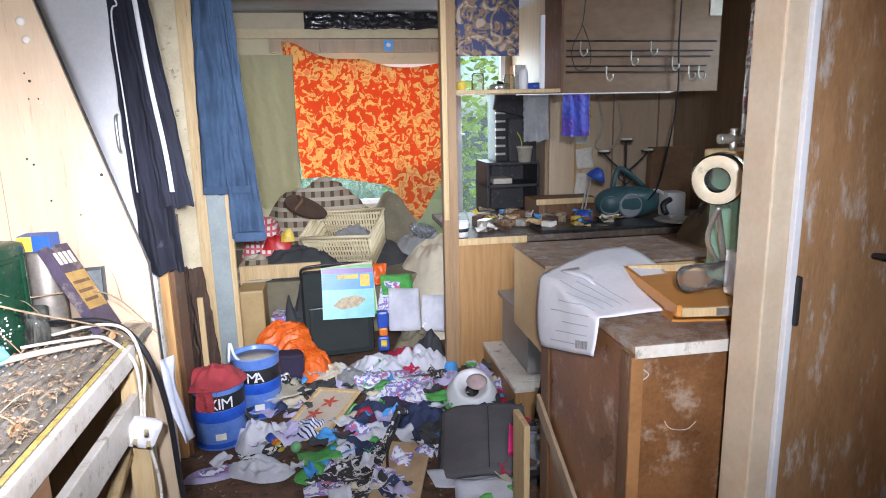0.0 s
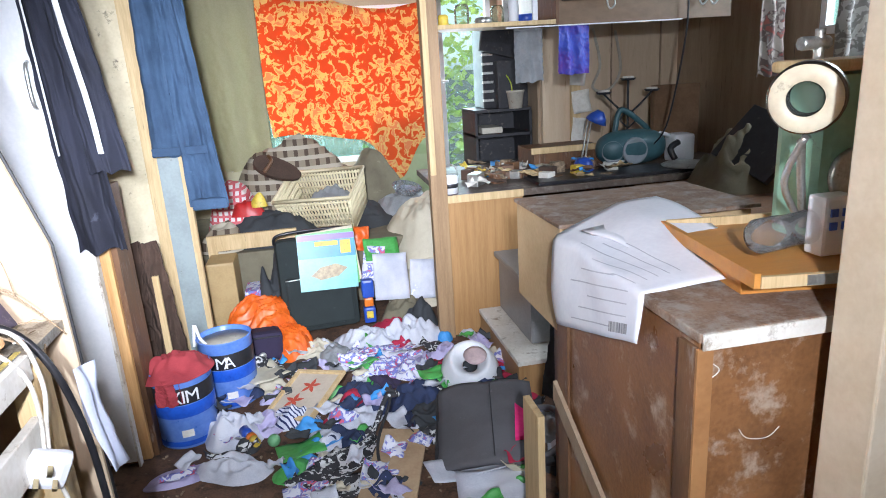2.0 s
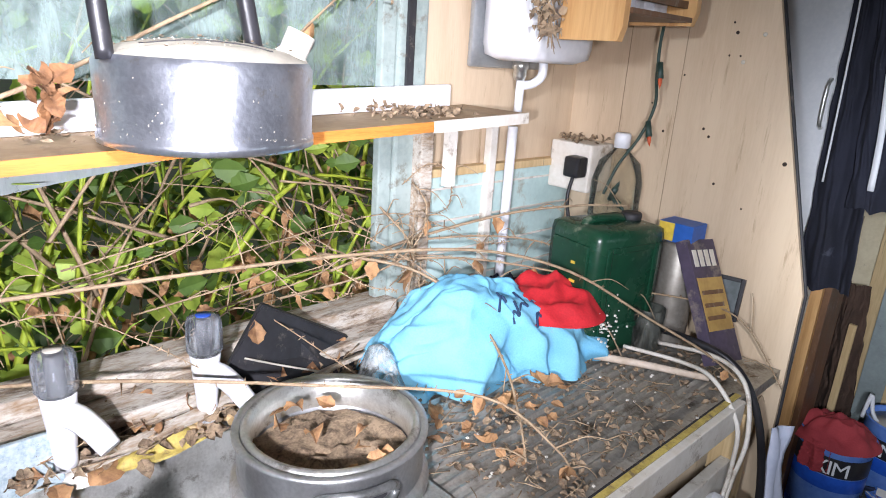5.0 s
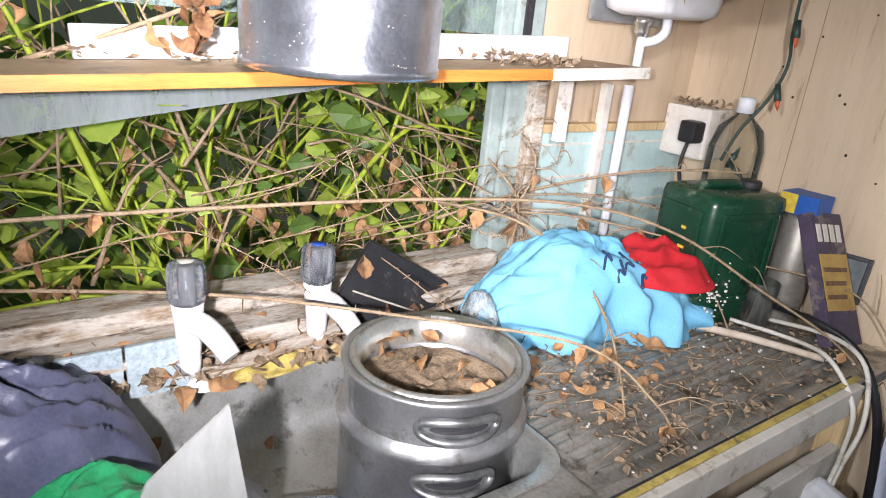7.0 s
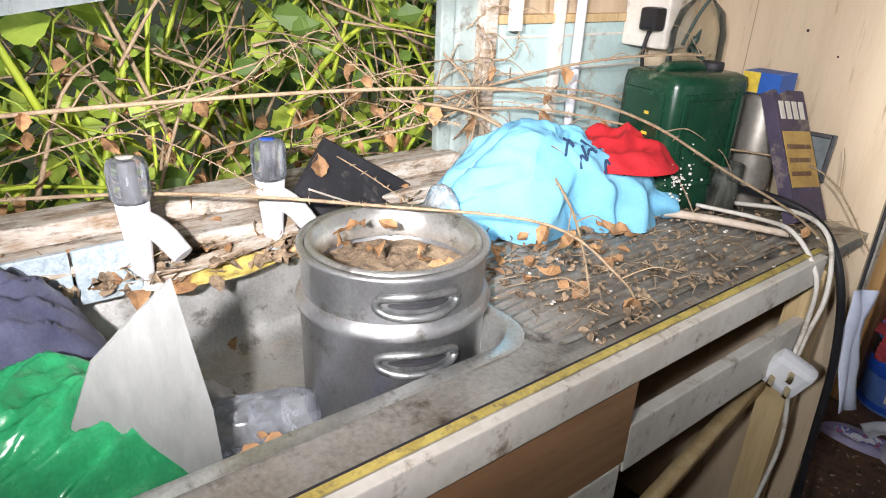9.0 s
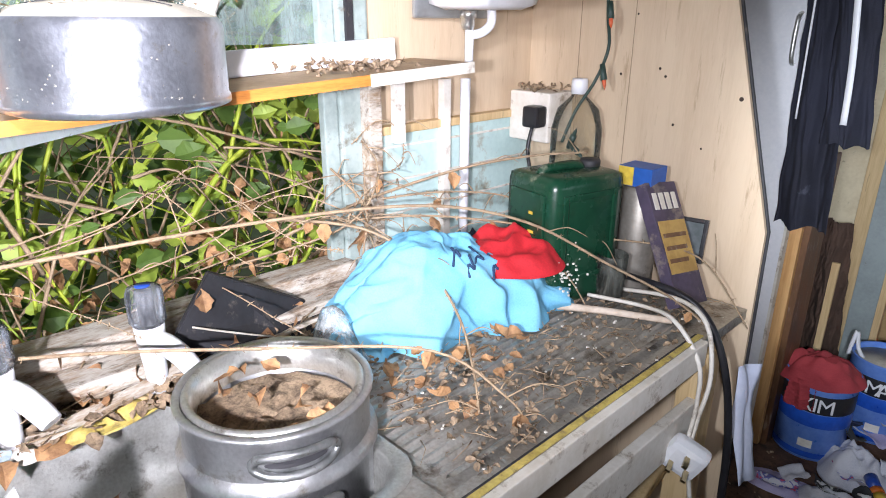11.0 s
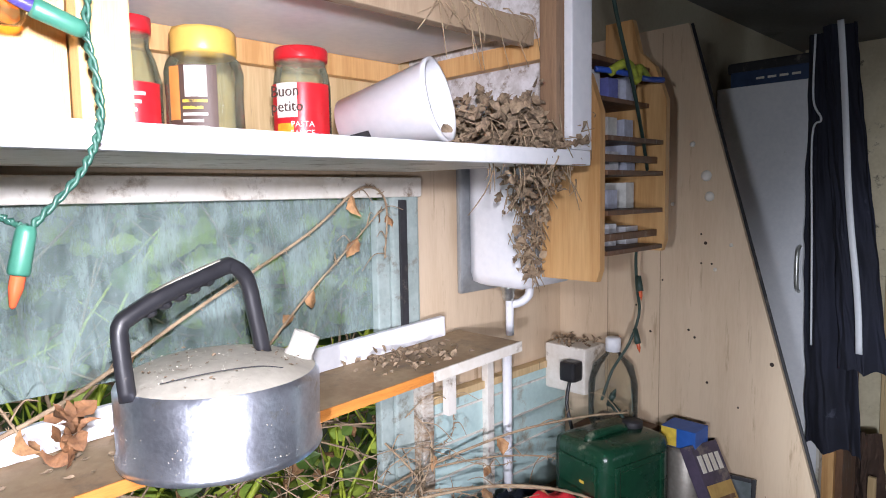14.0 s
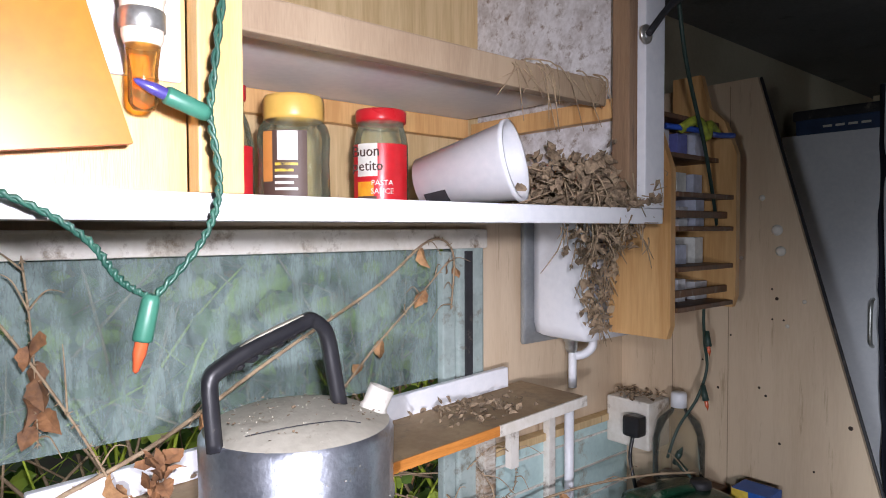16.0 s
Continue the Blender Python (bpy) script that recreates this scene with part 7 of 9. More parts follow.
# ---- floor heap: cloths ----
COL = dict(
    navy=cloth_mat("navy_blue_cloth", (0.03, 0.045, 0.11), (0.02, 0.03, 0.07)), white=cloth_mat("white_cloth", (0.64, 0.65, 0.71), (0.46, 0.48, 0.56)),
    beige=cloth_mat("beige_cloth", (0.62, 0.57, 0.44), (0.50, 0.44, 0.33)), grey=cloth_mat("grey_cloth", (0.30, 0.31, 0.32), (0.20, 0.21, 0.22)), red=cloth_mat("crimson_cloth", (0.42, 0.02, 0.06), (0.3, 0.015, 0.04)),
    charcoal=cloth_mat("charcoal_cloth", (0.05, 0.055, 0.06), (0.03, 0.032, 0.036)), orange=mat("orange_nylon", (0.85, 0.16, 0.015), (0.62, 0.09, 0.01), 0.4, scale=9, bump=0.3), purple=cloth_mat("dark_purple_cloth", (0.035, 0.025, 0.06), (0.02, 0.015, 0.04)),
    lilac=cloth_mat("lilac_cloth", (0.50, 0.46, 0.66), (0.38, 0.34, 0.54)), brown=brown, green=mat("green_print", (0.10, 0.42, 0.10), (0.06, 0.3, 0.06), 0.4, scale=20), skyblue=mat("sky_blue_card", (0.07, 0.33, 0.75), (0.05, 0.26, 0.62), 0.5),
    print=two_tone("printed_paper", (0.70, 0.70, 0.78), (0.20, 0.22, 0.55), (0.62, 0.12, 0.20), 26, 3), news=two_tone("black_print_paper", (0.03, 0.03, 0.035), (0.62, 0.62, 0.62), None, 30, 3, cut=0.56), khaki=cloth_mat("khaki_cloth", (0.20, 0.18, 0.12), (0.14, 0.12, 0.08)),
)
HEAP = (
    ("beige", "beige_cloth", "beige stained cloth on the floor", -0.22, 3.12, 0.17, 0.14, 0.05), ("brown", "brown_cloth", "dark brown cloth on the floor", 0.0, 3.16, 0.16, 0.13, 0.05), ("beige", "beige_cloth", "pale beige cloth beside the suitcase", 0.06, 3.36, 0.15, 0.10, 0.07),
    ("grey", "grey_bag", "thin grey plastic bag on the floor", 0.17, 3.24, 0.16, 0.11, 0.07), ("white", "white_sheet", "crumpled white sheet on the floor", 0.34, 3.36, 0.21, 0.15, 0.11), ("white", "pillow", "white pillow slumped against the post", 0.56, 3.36, 0.17, 0.11, 0.16),
    ("print", "printed_cloth", "crumpled white and blue printed papers", 0.36, 3.06, 0.17, 0.12, 0.06), ("print", "printed_cloth", "heap of printed plastic bags", 0.52, 3.04, 0.13, 0.11, 0.07), ("navy", "navy_cloth", "dark navy clothes on the floor", 0.25, 2.80, 0.17, 0.10, 0.09), ("navy", "navy_cloth", "navy trousers crumpled on the floor", 0.47, 2.72, 0.13, 0.12, 0.09),
    ("charcoal", "dark_cloth", "charcoal cloth on the floor", 0.52, 2.58, 0.14, 0.10, 0.07), ("white", "white_cloth", "white underwear crumpled on the floor", 0.22, 2.64, 0.12, 0.08, 0.06), ("white", "white_cloth", "crumpled white cloth by the picture frame", 0.10, 2.56, 0.11, 0.07, 0.05), ("navy", "navy_sock", "navy sock on the floor", 0.19, 2.50, 0.08, 0.06, 0.05),
    ("white", "white_rag", "white rag on the floor by the paint tin", -0.24, 2.44, 0.15, 0.085, 0.06), ("lilac", "lilac_paper", "lilac wrapping paper on the floor", -0.42, 2.46, 0.13, 0.06, 0.025), ("white", "white_bag", "white plastic bag beside the paint tins", -0.28, 2.70, 0.11, 0.14, 0.12), ("lilac", "lilac_cloth", "lilac cloth beside the white bag", -0.15, 2.72, 0.08, 0.10, 0.07),
    ("charcoal", "dark_glove", "dark glove on the floor", -0.20, 2.58, 0.05, 0.05, 0.06), ("red", "red_cloth", "crimson cloth on the floor", 0.86, 2.68, 0.11, 0.12, 0.09), ("white", "white_cloth", "white cloth beside the navy clothes", 0.42, 2.50, 0.11, 0.06, 0.04), ("red", "red_cloth", "scrap of red cloth on the floor", 0.53, 2.46, 0.06, 0.035, 0.035),
    ("khaki", "dark_clothes", "dark clothes beside the suitcase", 0.56, 3.70, 0.16, 0.16, 0.17), ("red", "red_book", "dark red cloth beside the suitcase", 0.50, 3.50, 0.16, 0.07, 0.08), ("charcoal", "black_cloth", "black clothes by the post", 0.63, 3.52, 0.10, 0.14, 0.15), ("lilac", "lilac_cloth", "pale lilac cloth by the oak panel", 0.66, 3.12, 0.10, 0.10, 0.08),
    ("grey", "grey_cloth", "grey cloth by the chest", 0.93, 2.38, 0.10, 0.11, 0.07), ("white", "white_papers", "white papers beside the chest", 0.97, 2.22, 0.13, 0.10, 0.03), ("charcoal", "black_strap", "black straps and bag by the chest", 0.90, 2.12, 0.10, 0.06, 0.06), ("purple", "purple_scarf", "purple scarf in the floor heap", 0.33, 2.92, 0.10, 0.05, 0.06),
)
for k, (c, n, lab, x, y, sx, sy, h) in enumerate(HEAP):
    solid(n, crumple(x, y, 0.001, sx, sy, h, 200 + k, (k * 37) % 180, 30), COL[c], lab, "cloth" if "paper" not in n else "paper")

# loose papers, magazines and books on the floor
PAPERS = (
    ("green", 0.0, 2.475, 0.17, 0.12, 12, "green exercise book on the floor"), ("skyblue", 0.09, 2.50, 0.10, 0.08, 38, "bright blue card on the floor"), ("news", 0.10, 2.30, 0.20, 0.15, 40, "black printed magazine on the floor"), ("news", 0.20, 2.38, 0.17, 0.13, 20, "torn black and white leaflet on the floor"), ("print", 0.02, 2.22, 0.15, 0.10, 8, "brown pictured magazine on the floor"),
    ("news", 0.14, 2.20, 0.15, 0.12, 65, "black printed page on the floor"), ("white", 0.62, 2.08, 0.24, 0.16, -8, "white sheet of paper on the floor"), ("white", 0.56, 2.20, 0.28, 0.13, 8, "large white paper under the grey bag"), ("beige", -0.16, 3.02, 0.17, 0.19, 30, "stained beige paper sheet on the floor"), ("green", 0.27, 3.0, 0.13, 0.09, 25, "green and white leaflet in the heap"),
    ("green", 0.57, 2.80, 0.15, 0.08, 12, "green wrapper on the floor"), ("print", 0.28, 3.10, 0.14, 0.10, -20, "printed leaflet in the heap"), ("print", 0.45, 3.12, 0.15, 0.10, 15, "printed page in the heap"), ("print", -0.42, 2.43, 0.12, 0.05, 14, "pink label strip on the floor"), ("white", 0.38, 2.56, 0.10, 0.12, 25, "white paper scrap on the floor"),
)
for k, (c, x, y, w, d, a, lab) in enumerate(PAPERS):
    solid("paper_sheet" if c in ("white", "beige") else "magazine", sheet_of(x, y, 0.012 + 0.003 * (k % 3) + (0.06 if y > 2.7 else 0), w, d, a, 0.018, k + 1, 0.002, ((k * 7) % 9 - 4, (k * 5) % 9 - 4)), COL[c], lab, "paper")
sc = random.Random(17)
for k in range(70):
    x, y = sc.uniform(-0.5, 0.95), sc.uniform(1.9, 3.3)
    if y < 2.3 and x < -0.05:
        continue
    c = sc.choice(("white", "print", "navy", "lilac", "beige", "news", "red", "skyblue", "green", "charcoal", "white", "print"))
    if sc.random() < 0.55:
        solid("paper_scrap", sheet_of(x, y, 0.015 + sc.random() * 0.05, sc.uniform(0.04, 0.11), sc.uniform(0.03, 0.08), sc.uniform(0, 180), 0.02, k + 40, 0.0012, (sc.uniform(-12, 12), sc.uniform(-12, 12))), COL[c], "small scrap of paper in the floor heap", "paper", group="scraps on the floor")
    else:
        solid("cloth_scrap", crumple(x, y, 0.001, sc.uniform(0.03, 0.08), sc.uniform(0.025, 0.06), sc.uniform(0.03, 0.08), 400 + k, sc.uniform(0, 180), 9), COL[c], "small crumpled cloth in the floor heap", "cloth", group="scraps on the floor")
pl = [(pose(sc.uniform(-0.55, 0.7), sc.uniform(1.5, 2.6), 0.004, sc.uniform(-20, 20), sc.uniform(-20, 20), sc.uniform(0, 360)), sc.uniform(0.006, 0.018), 0.4) for k in range(500)]
scatter("floor_crumbs", pl, M["litter"], "leaf crumbs and dirt on the floor", "litter")

board = solid("floor_board", slab([(-0.085, -0.22), (0.11, -0.26), (0.13, 0.18), (0.10, 0.20), (-0.04, 0.22)], 0.012, m=pose(0.295, 2.28, 0.022, 2, -2, -13)), mat("pale_chipboard", (0.50, 0.36, 0.22), (0.42, 0.29, 0.17), 0.6, scale=20), "pale brown board lying on the floor", "board")
solid("black_cable", tube([(0.30, 2.08, 0.045), (0.27, 2.25, 0.045), (0.28, 2.42, 0.05), (0.34, 2.55, 0.11), (0.36, 2.66, 0.13)], 0.006), M["dustblack"], "dark cable across the board", "cable")
solid("rope", tube([(0.05, 2.34, 0.04), (0.18, 2.38, 0.05), (0.26, 2.46, 0.05), (0.33, 2.58, 0.12), (0.38, 2.60, 0.12), (0.34, 2.64, 0.13)], 0.010), COL["news"], "speckled grey cord on the floor", "cord")
pic = thing("picture_frame", (0.02, 2.78, 0.05), "wooden picture frame with red leaf print, tipped on the floor", "picture frame")
mpf = Matrix.Translation((0.02, 2.775, 0.085)) @ Euler((radians(14), radians(-6), radians(-34))).to_matrix().to_4x4()
for x0, x1, y0, y1 in ((-0.12, 0.12, -0.145, -0.127), (-0.12, 0.12, 0.127, 0.145), (-0.12, -0.102, -0.127, 0.127), (0.102, 0.12, -0.127, 0.127)):
    part("frame_bar", cube(x0, x1, y0, y1, 0, 0.014, 0.002, mpf), M["pale"], pic)
part("print", cube(-0.102, 0.102, -0.127, 0.127, 0.002, 0.005, 0, mpf), mat("beige_mount", (0.60, 0.52, 0.42), (0.52, 0.44, 0.35), 0.4), pic)
for px, py in ((-0.03, -0.04), (0.0, 0.05)):
    for a in range(5):
        bm = bm_new()
        vs, fs = leaf_shape(0.045, 0)
        vv = [bm.verts.new((v[0] * 0.5, v[1], 0)) for v in vs]
        for f in fs:
            bm.faces.new([vv[i] for i in f])
        bm.transform(mpf @ pose(px, py, 0.0062 + 0.0003 * a, 0, 0, a * 72))
        part("red_leaf", bm, mat("red_leaf_print", (0.62, 0.10, 0.06), None, 0.5) if "red_leaf_print" not in bpy.data.materials else bpy.data.materials["red_leaf_print"], pic, fix=False)
solid("striped_cloth", crumple(-0.03, 2.68, 0.03, 0.11, 0.07, 0.06, 91, -30, 16), stripes("navy_white_stripe", (0.60, 0.62, 0.72), (0.02, 0.03, 0.12), (0.02, 0.03, 0.12), 0.007, axes=((0.8, 0.6, 0), (0.8, 0.6, 0))), "navy and white striped cloth under the picture frame", "cloth")
toy = thing("toy_torch", (-0.18, 2.58, 0.02), "small blue, red and yellow plastic toy on the floor", "toy")
part("barrel", tube([(-0.215, 2.63, 0.055), (-0.19, 2.59, 0.045)], 0.02, steps=1, seg=14), blue_paint, toy)
part("ring", tube([(-0.189, 2.588, 0.045), (-0.178, 2.572, 0.042)], 0.021, steps=1, seg=14), mat("toy_orange", (0.8, 0.2, 0.02), None, 0.35), toy)
part("tip", tube([(-0.177, 2.570, 0.042), (-0.16, 2.545, 0.038)], 0.019, 0.016, steps=1, seg=14), M["yellow"], toy)
solid("green_ball", lathe([(0, 0)] + [(0.024 * math.sin(math.pi * k / 10), 0.024 - 0.024 * math.cos(math.pi * k / 10)) for k in range(1, 10)] + [(0, 0.048)], 18, pose(-0.10, 2.55, 0.012)), mat("pale_green", (0.18, 0.42, 0.20), (0.12, 0.3, 0.14), 0.5), "small green ball on the floor", "ball")

# small scraps between the larger cloths
scr = random.Random(77)
for k in range(110):
    x, y = scr.uniform(-0.40, 0.92), scr.uniform(2.12, 3.42)
    if y < 2.45 and x < -0.1:
        x += 0.45
    c = scr.choice(("white", "white", "print", "lilac", "navy", "print", "skyblue", "green", "news", "beige", "charcoal", "red"))
    z = 0.012 + 0.07 * scr.random() * (1 if 2.5 < y < 3.2 else 0.3)
    if k % 3:
        solid("paper_scrap", sheet_of(x, y, z, scr.uniform(0.05, 0.14), scr.uniform(0.03, 0.10), scr.uniform(0, 180), 0.03, 500 + k, 0.0012, (scr.uniform(-22, 22), scr.uniform(-22, 22))), COL[c], "torn paper scrap in the floor heap", "paper", group="scraps in the floor heap")
    else:
        solid("cloth_scrap", crumple(x, y, max(0.002, z - 0.03), scr.uniform(0.04, 0.08), scr.uniform(0.03, 0.06), scr.uniform(0.03, 0.06), 600 + k, scr.uniform(0, 180), 12), COL[c], "crumpled small cloth in the floor heap", "cloth", group="scraps in the floor heap")

# white moulded seat, grey bag with a pink pocket
seat = thing("potty_seat", (0.72, 2.80, 0.01), "white moulded plastic seat with a floral rim, on the floor", "seat")


def pan(u, v):
    a = 2 * math.pi * u
    rx, ry = 0.125, 0.15
    r = 0.25 + 0.75 * v
    x, y = rx * r * math.cos(a), ry * r * math.sin(a)
    z = 0.16 - 0.10 * max(0, v - 0.55) ** 1.3 * 2.0 - 0.05 * max(0, 0.45 - v) * 2 + 0.004 * noise.noise(Vector((x * 30, y * 30, 0)))
    return Vector((0.72, 2.80, 0.0)) + Euler((radians(24), 0, radians(-10))).to_matrix() @ Vector((x, y, z - 0.02)) + Vector((0, 0, 0.03))


part("bowl", surface(pan, 40, 16, 0.006, closed=True), M["white"], seat)
part("inset", lathe([(0.03, 0.0), (0.045, 0.004), (0.05, 0.012), (0.03, 0.02), (0, 0.02)], 24, pose(0.735, 2.755, 0.155, 24, 0, -10)), mat("pale_pink", (0.6, 0.45, 0.45), None, 0.5), seat, "grey-pink hollow")
bagm = cloth_mat("grey_nylon", (0.125, 0.12, 0.13), (0.09, 0.088, 0.095))
bag = thing("grey_bag", (0.66, 2.40, 0.01), "grey nylon bag with black sides and a pink pocket", "bag")
mbg = Matrix.Translation((0.675, 2.36, 0.06)) @ Euler((radians(14), radians(-5), radians(-14))).to_matrix().to_4x4() @ Matrix.Diagonal((1.15, 1.12, 1, 1))
bm = surface(lambda u, v: mbg @ Vector(((u - 0.5) * 0.30, (v - 0.5) * 0.36, 0.03 * math.sin(math.pi * u) + 0.012 * noise.noise(Vector((u * 3, v * 3, 5))))), 16, 18, 0.02)
part("flap", bm, bagm, bag)
part("side", cube(-0.165, -0.145, -0.16, 0.17, -0.03, 0.02, 0.008, mbg), M["dustblack"], bag)
part("pocket", slab([(0, 0), (0.055, 0.01), (0.05, 0.10), (0.012, 0.15)], 0.02, m=mbg @ pose(0.085, -0.10, 0.035)), mat("hot_pink", (0.90, 0.03, 0.25), (0.75, 0.02, 0.18), 0.5), bag, "hot pink pocket")
part("strap", tube([mbg @ Vector(p) for p in ((0.15, 0.05, 0.02), (0.22, 0.02, 0.03), (0.24, -0.08, 0.02), (0.18, -0.15, 0.02), (0.12, -0.16, 0.03))], 0.012, seg=6), bagm, bag)
part("buckle", cube(0.14, 0.19, -0.19, -0.165, 0.01, 0.03, 0.004, mbg), M["black"], bag)
part("seam", tube([mbg @ Vector((0.02, y, 0.052)) for y in (-0.16, -0.05, 0.05, 0.16)], 0.002), M["dustblack"], bag)

def mound(cx, cy, z, sx, sy, h, seed, n=36):
    """A soft heap of bedding with broad folds."""
    def f(u, v):
        a = 2 * math.pi * u
        e = 1 + 0.22 * noise.noise(Vector((math.cos(a), math.sin(a), seed * 1.3)))
        x, y = v * e * math.cos(a) * sx, v * e * math.sin(a) * sy
        q = Vector((x * 5, y * 5, seed))
        zz = h * (1 - v ** 3) * (0.72 + 0.35 * noise.noise(q * 0.8)) + 0.05 * abs(noise.noise(q * 1.8)) * (1 - v ** 2) + 0.012 * noise.noise(q * 5) * (1 - v) + 0.02 * (1 - abs(noise.noise(q * 2.6 + Vector((0, 0, 3)))) * 2.5) * (1 - v ** 4)
        return (cx + x, cy + y, z + max(0.003, zz))
    return surface(f, n * 2, n, closed=True)



# ---- suitcase, bags, books ----
case = thing("suitcase", (0.10, 3.72, 0.0), "dark green fabric suitcase standing on end", "suitcase")
mcs = Matrix.Translation((0.105, 3.66, 0.02)) @ Euler((radians(-10), 0, radians(6))).to_matrix().to_4x4()
dkgreen = cloth_mat("dark_green_fabric", (0.022, 0.030, 0.030), (0.014, 0.02, 0.02))
bm = cube(-0.20, 0.20, -0.09, 0.11, 0.0, 0.50, 0.035)
bm.transform(mcs)
part("body", bm, dkgreen, case)
part("pocket", cube(-0.17, 0.17, -0.115, -0.088, 0.03, 0.30, 0.012, mcs), dkgreen, case)
part("zip", tube([mcs @ Vector(p) for p in ((-0.17, -0.118, 0.29), (0.0, -0.119, 0.292), (0.17, -0.118, 0.29))], 0.003), M["steel"], case)
part("handle", tube([mcs @ Vector(p) for p in ((-0.20, -0.02, 0.48), (-0.16, -0.05, 0.53), (0.15, -0.05, 0.53), (0.20, -0.02, 0.48))], 0.008), M["black"], case)
blackbag = solid("black_holdall", crumple(-0.12, 3.86, 0.0, 0.14, 0.14, 0.46, 131, 0, 16, 0.4), COL["charcoal"], "black holdall behind the suitcase", "bag")
for k, (dy, c) in enumerate(((0.0, None), (0.022, COL["green"]), (0.04, COL["beige"]))):
    mbk = Matrix.Translation((0.165 + 0.012 * k, 3.545 + dy, 0.27 + 0.006 * k)) @ Euler((radians(-14), radians(2 - 3 * k), radians(4))).to_matrix().to_4x4()
    bk = thing("car_manual" if k == 0 else "book", (0.165, 3.55 + dy, 0.27), "large thin teal book with a yellow patch, on the suitcase" if k == 0 else "worn book behind the teal one on the suitcase", "book")
    part("pages", cube(-0.145, 0.145, -0.006, 0.012, 0, 0.285, 0.001, mbk), paper_white, bk)
    part("cover", cube(-0.148, 0.148, -0.010, -0.0065, -0.002, 0.288, 0.001, mbk), c or mat("teal_cover", (0.20, 0.52, 0.52), (0.15, 0.44, 0.46), 0.35, scale=14), bk)
    if k == 0:
        part("blue_band", cube(-0.146, 0.146, -0.0118, -0.0104, 0.165, 0.255, 0, mbk), mat("blue_cover_band", (0.02, 0.25, 0.62), None, 0.35), bk)
        part("purple_band", cube(-0.146, 0.146, -0.0118, -0.0104, 0.256, 0.286, 0, mbk), mat("purple_cover_band", (0.20, 0.10, 0.35), None, 0.35), bk)
        part("yellow_patch", cube(0.07, 0.125, -0.0125, -0.0119, 0.18, 0.25, 0, mbk), M["yellow"], bk)
        part("title_bar", cube(-0.06, 0.06, -0.0125, -0.0119, 0.225, 0.250, 0, mbk), M["yellow"], bk, "yellow title")
        part("picture", slab([(-0.08, 0.0), (-0.03, -0.025), (0.06, -0.01), (0.11, 0.03), (0.05, 0.055), (-0.03, 0.04)], 0.0012, m=mbk @ pose(-0.01, -0.0106, 0.075, 90, 0, 0)), mat("brown_picture", (0.42, 0.33, 0.18), (0.2, 0.14, 0.07), 0.4, scale=50), bk, "brown machine drawing")
orb = thing("orange_jacket", (-0.20, 3.55, 0.0), "bright orange jacket bundled on the floor", "jacket")
part("cloth", creased(-0.20, 3.57, 0.0, 0.22, 0.18, 0.24, 141, 25, 60, 1.1), COL["orange"], orb)
part("sleeve", creased(-0.04, 3.44, 0.0, 0.11, 0.16, 0.12, 142, 150, 50), COL["orange"], orb)
pb = thing("purple_bag", (-0.24, 3.40, 0.0), "dark purple zipped bag on the floor", "bag")
bm = cube(-0.155, 0.155, -0.075, 0.075, 0, 0.15, 0.03)
mpb = Matrix.Translation((-0.255, 3.36, 0.01)) @ Euler((radians(-6), radians(4), radians(12))).to_matrix().to_4x4()
bm.transform(mpb)
part("body", bm, COL["purple"], pb)
part("badge", lathe([(0, 0), (0.018, 0), (0.018, 0.004), (0, 0.004)], 16, mpb @ pose(0.05, -0.079, 0.04, 90, 0, 0)), M["steel"], pb)
part("zip", tube([mpb @ Vector(p) for p in ((-0.14, -0.07, 0.125), (0, -0.078, 0.13), (0.14, -0.07, 0.125))], 0.004), M["dustblack"], pb)
t = thing("toy_robot", (0.36, 3.55, 0.0), "blue and orange plastic toy standing by the suitcase", "toy")
part("body", cube(0.325, 0.39, 3.52, 3.57, 0.20, 0.30, 0.014), blue_paint, t)
part("middle", cube(0.333, 0.382, 3.525, 3.565, 0.15, 0.199, 0.010), bpy.data.materials["toy_orange"], t)
part("foot", cube(0.325, 0.39, 3.52, 3.57, 0.06, 0.149, 0.014), blue_paint, t)
part("plate", cube(0.34, 0.375, 3.515, 3.5195, 0.09, 0.13, 0.002), M["yellow"], t)

# ---- bed and its pile ----
bed = thing("bed", (0.1, 4.6, 0), "low bed buried under clothes and blankets", "bed")
part("front_rail", cube(-0.49, 0.01, 4.03, 4.055, 0.41, 0.50, 0.003), M["pale"], bed, "pale wooden front rail")
part("base", cube(-0.90, 1.05, 4.06, 5.18, 0.0, 0.38, 0.01), COL["khaki"], bed)
part("leg", cube(-0.49, -0.44, 4.03, 4.055, 0, 0.41), M["pale"], bed)
solid("cardboard_box", cube(-0.48, -0.33, 3.80, 4.02, 0, 0.40, 0.012), mat("tan_vinyl", (0.50, 0.36, 0.17), (0.42, 0.29, 0.13), 0.5), "tan padded box under the bed's rail", "box")
solid("paper_stack", cube(-0.30, -0.15, 3.82, 4.0, 0, 0.22, 0.01), COL["print"], "stack of papers under the bed's rail", "papers")
plaid = stripes("brown_plaid", (0.30, 0.25, 0.18), (0.10, 0.07, 0.05), (0.48, 0.43, 0.34), 0.035)
redcheck = stripes("red_white_check", (0.75, 0.70, 0.68), (0.60, 0.10, 0.12), (0.62, 0.14, 0.16), 0.018)
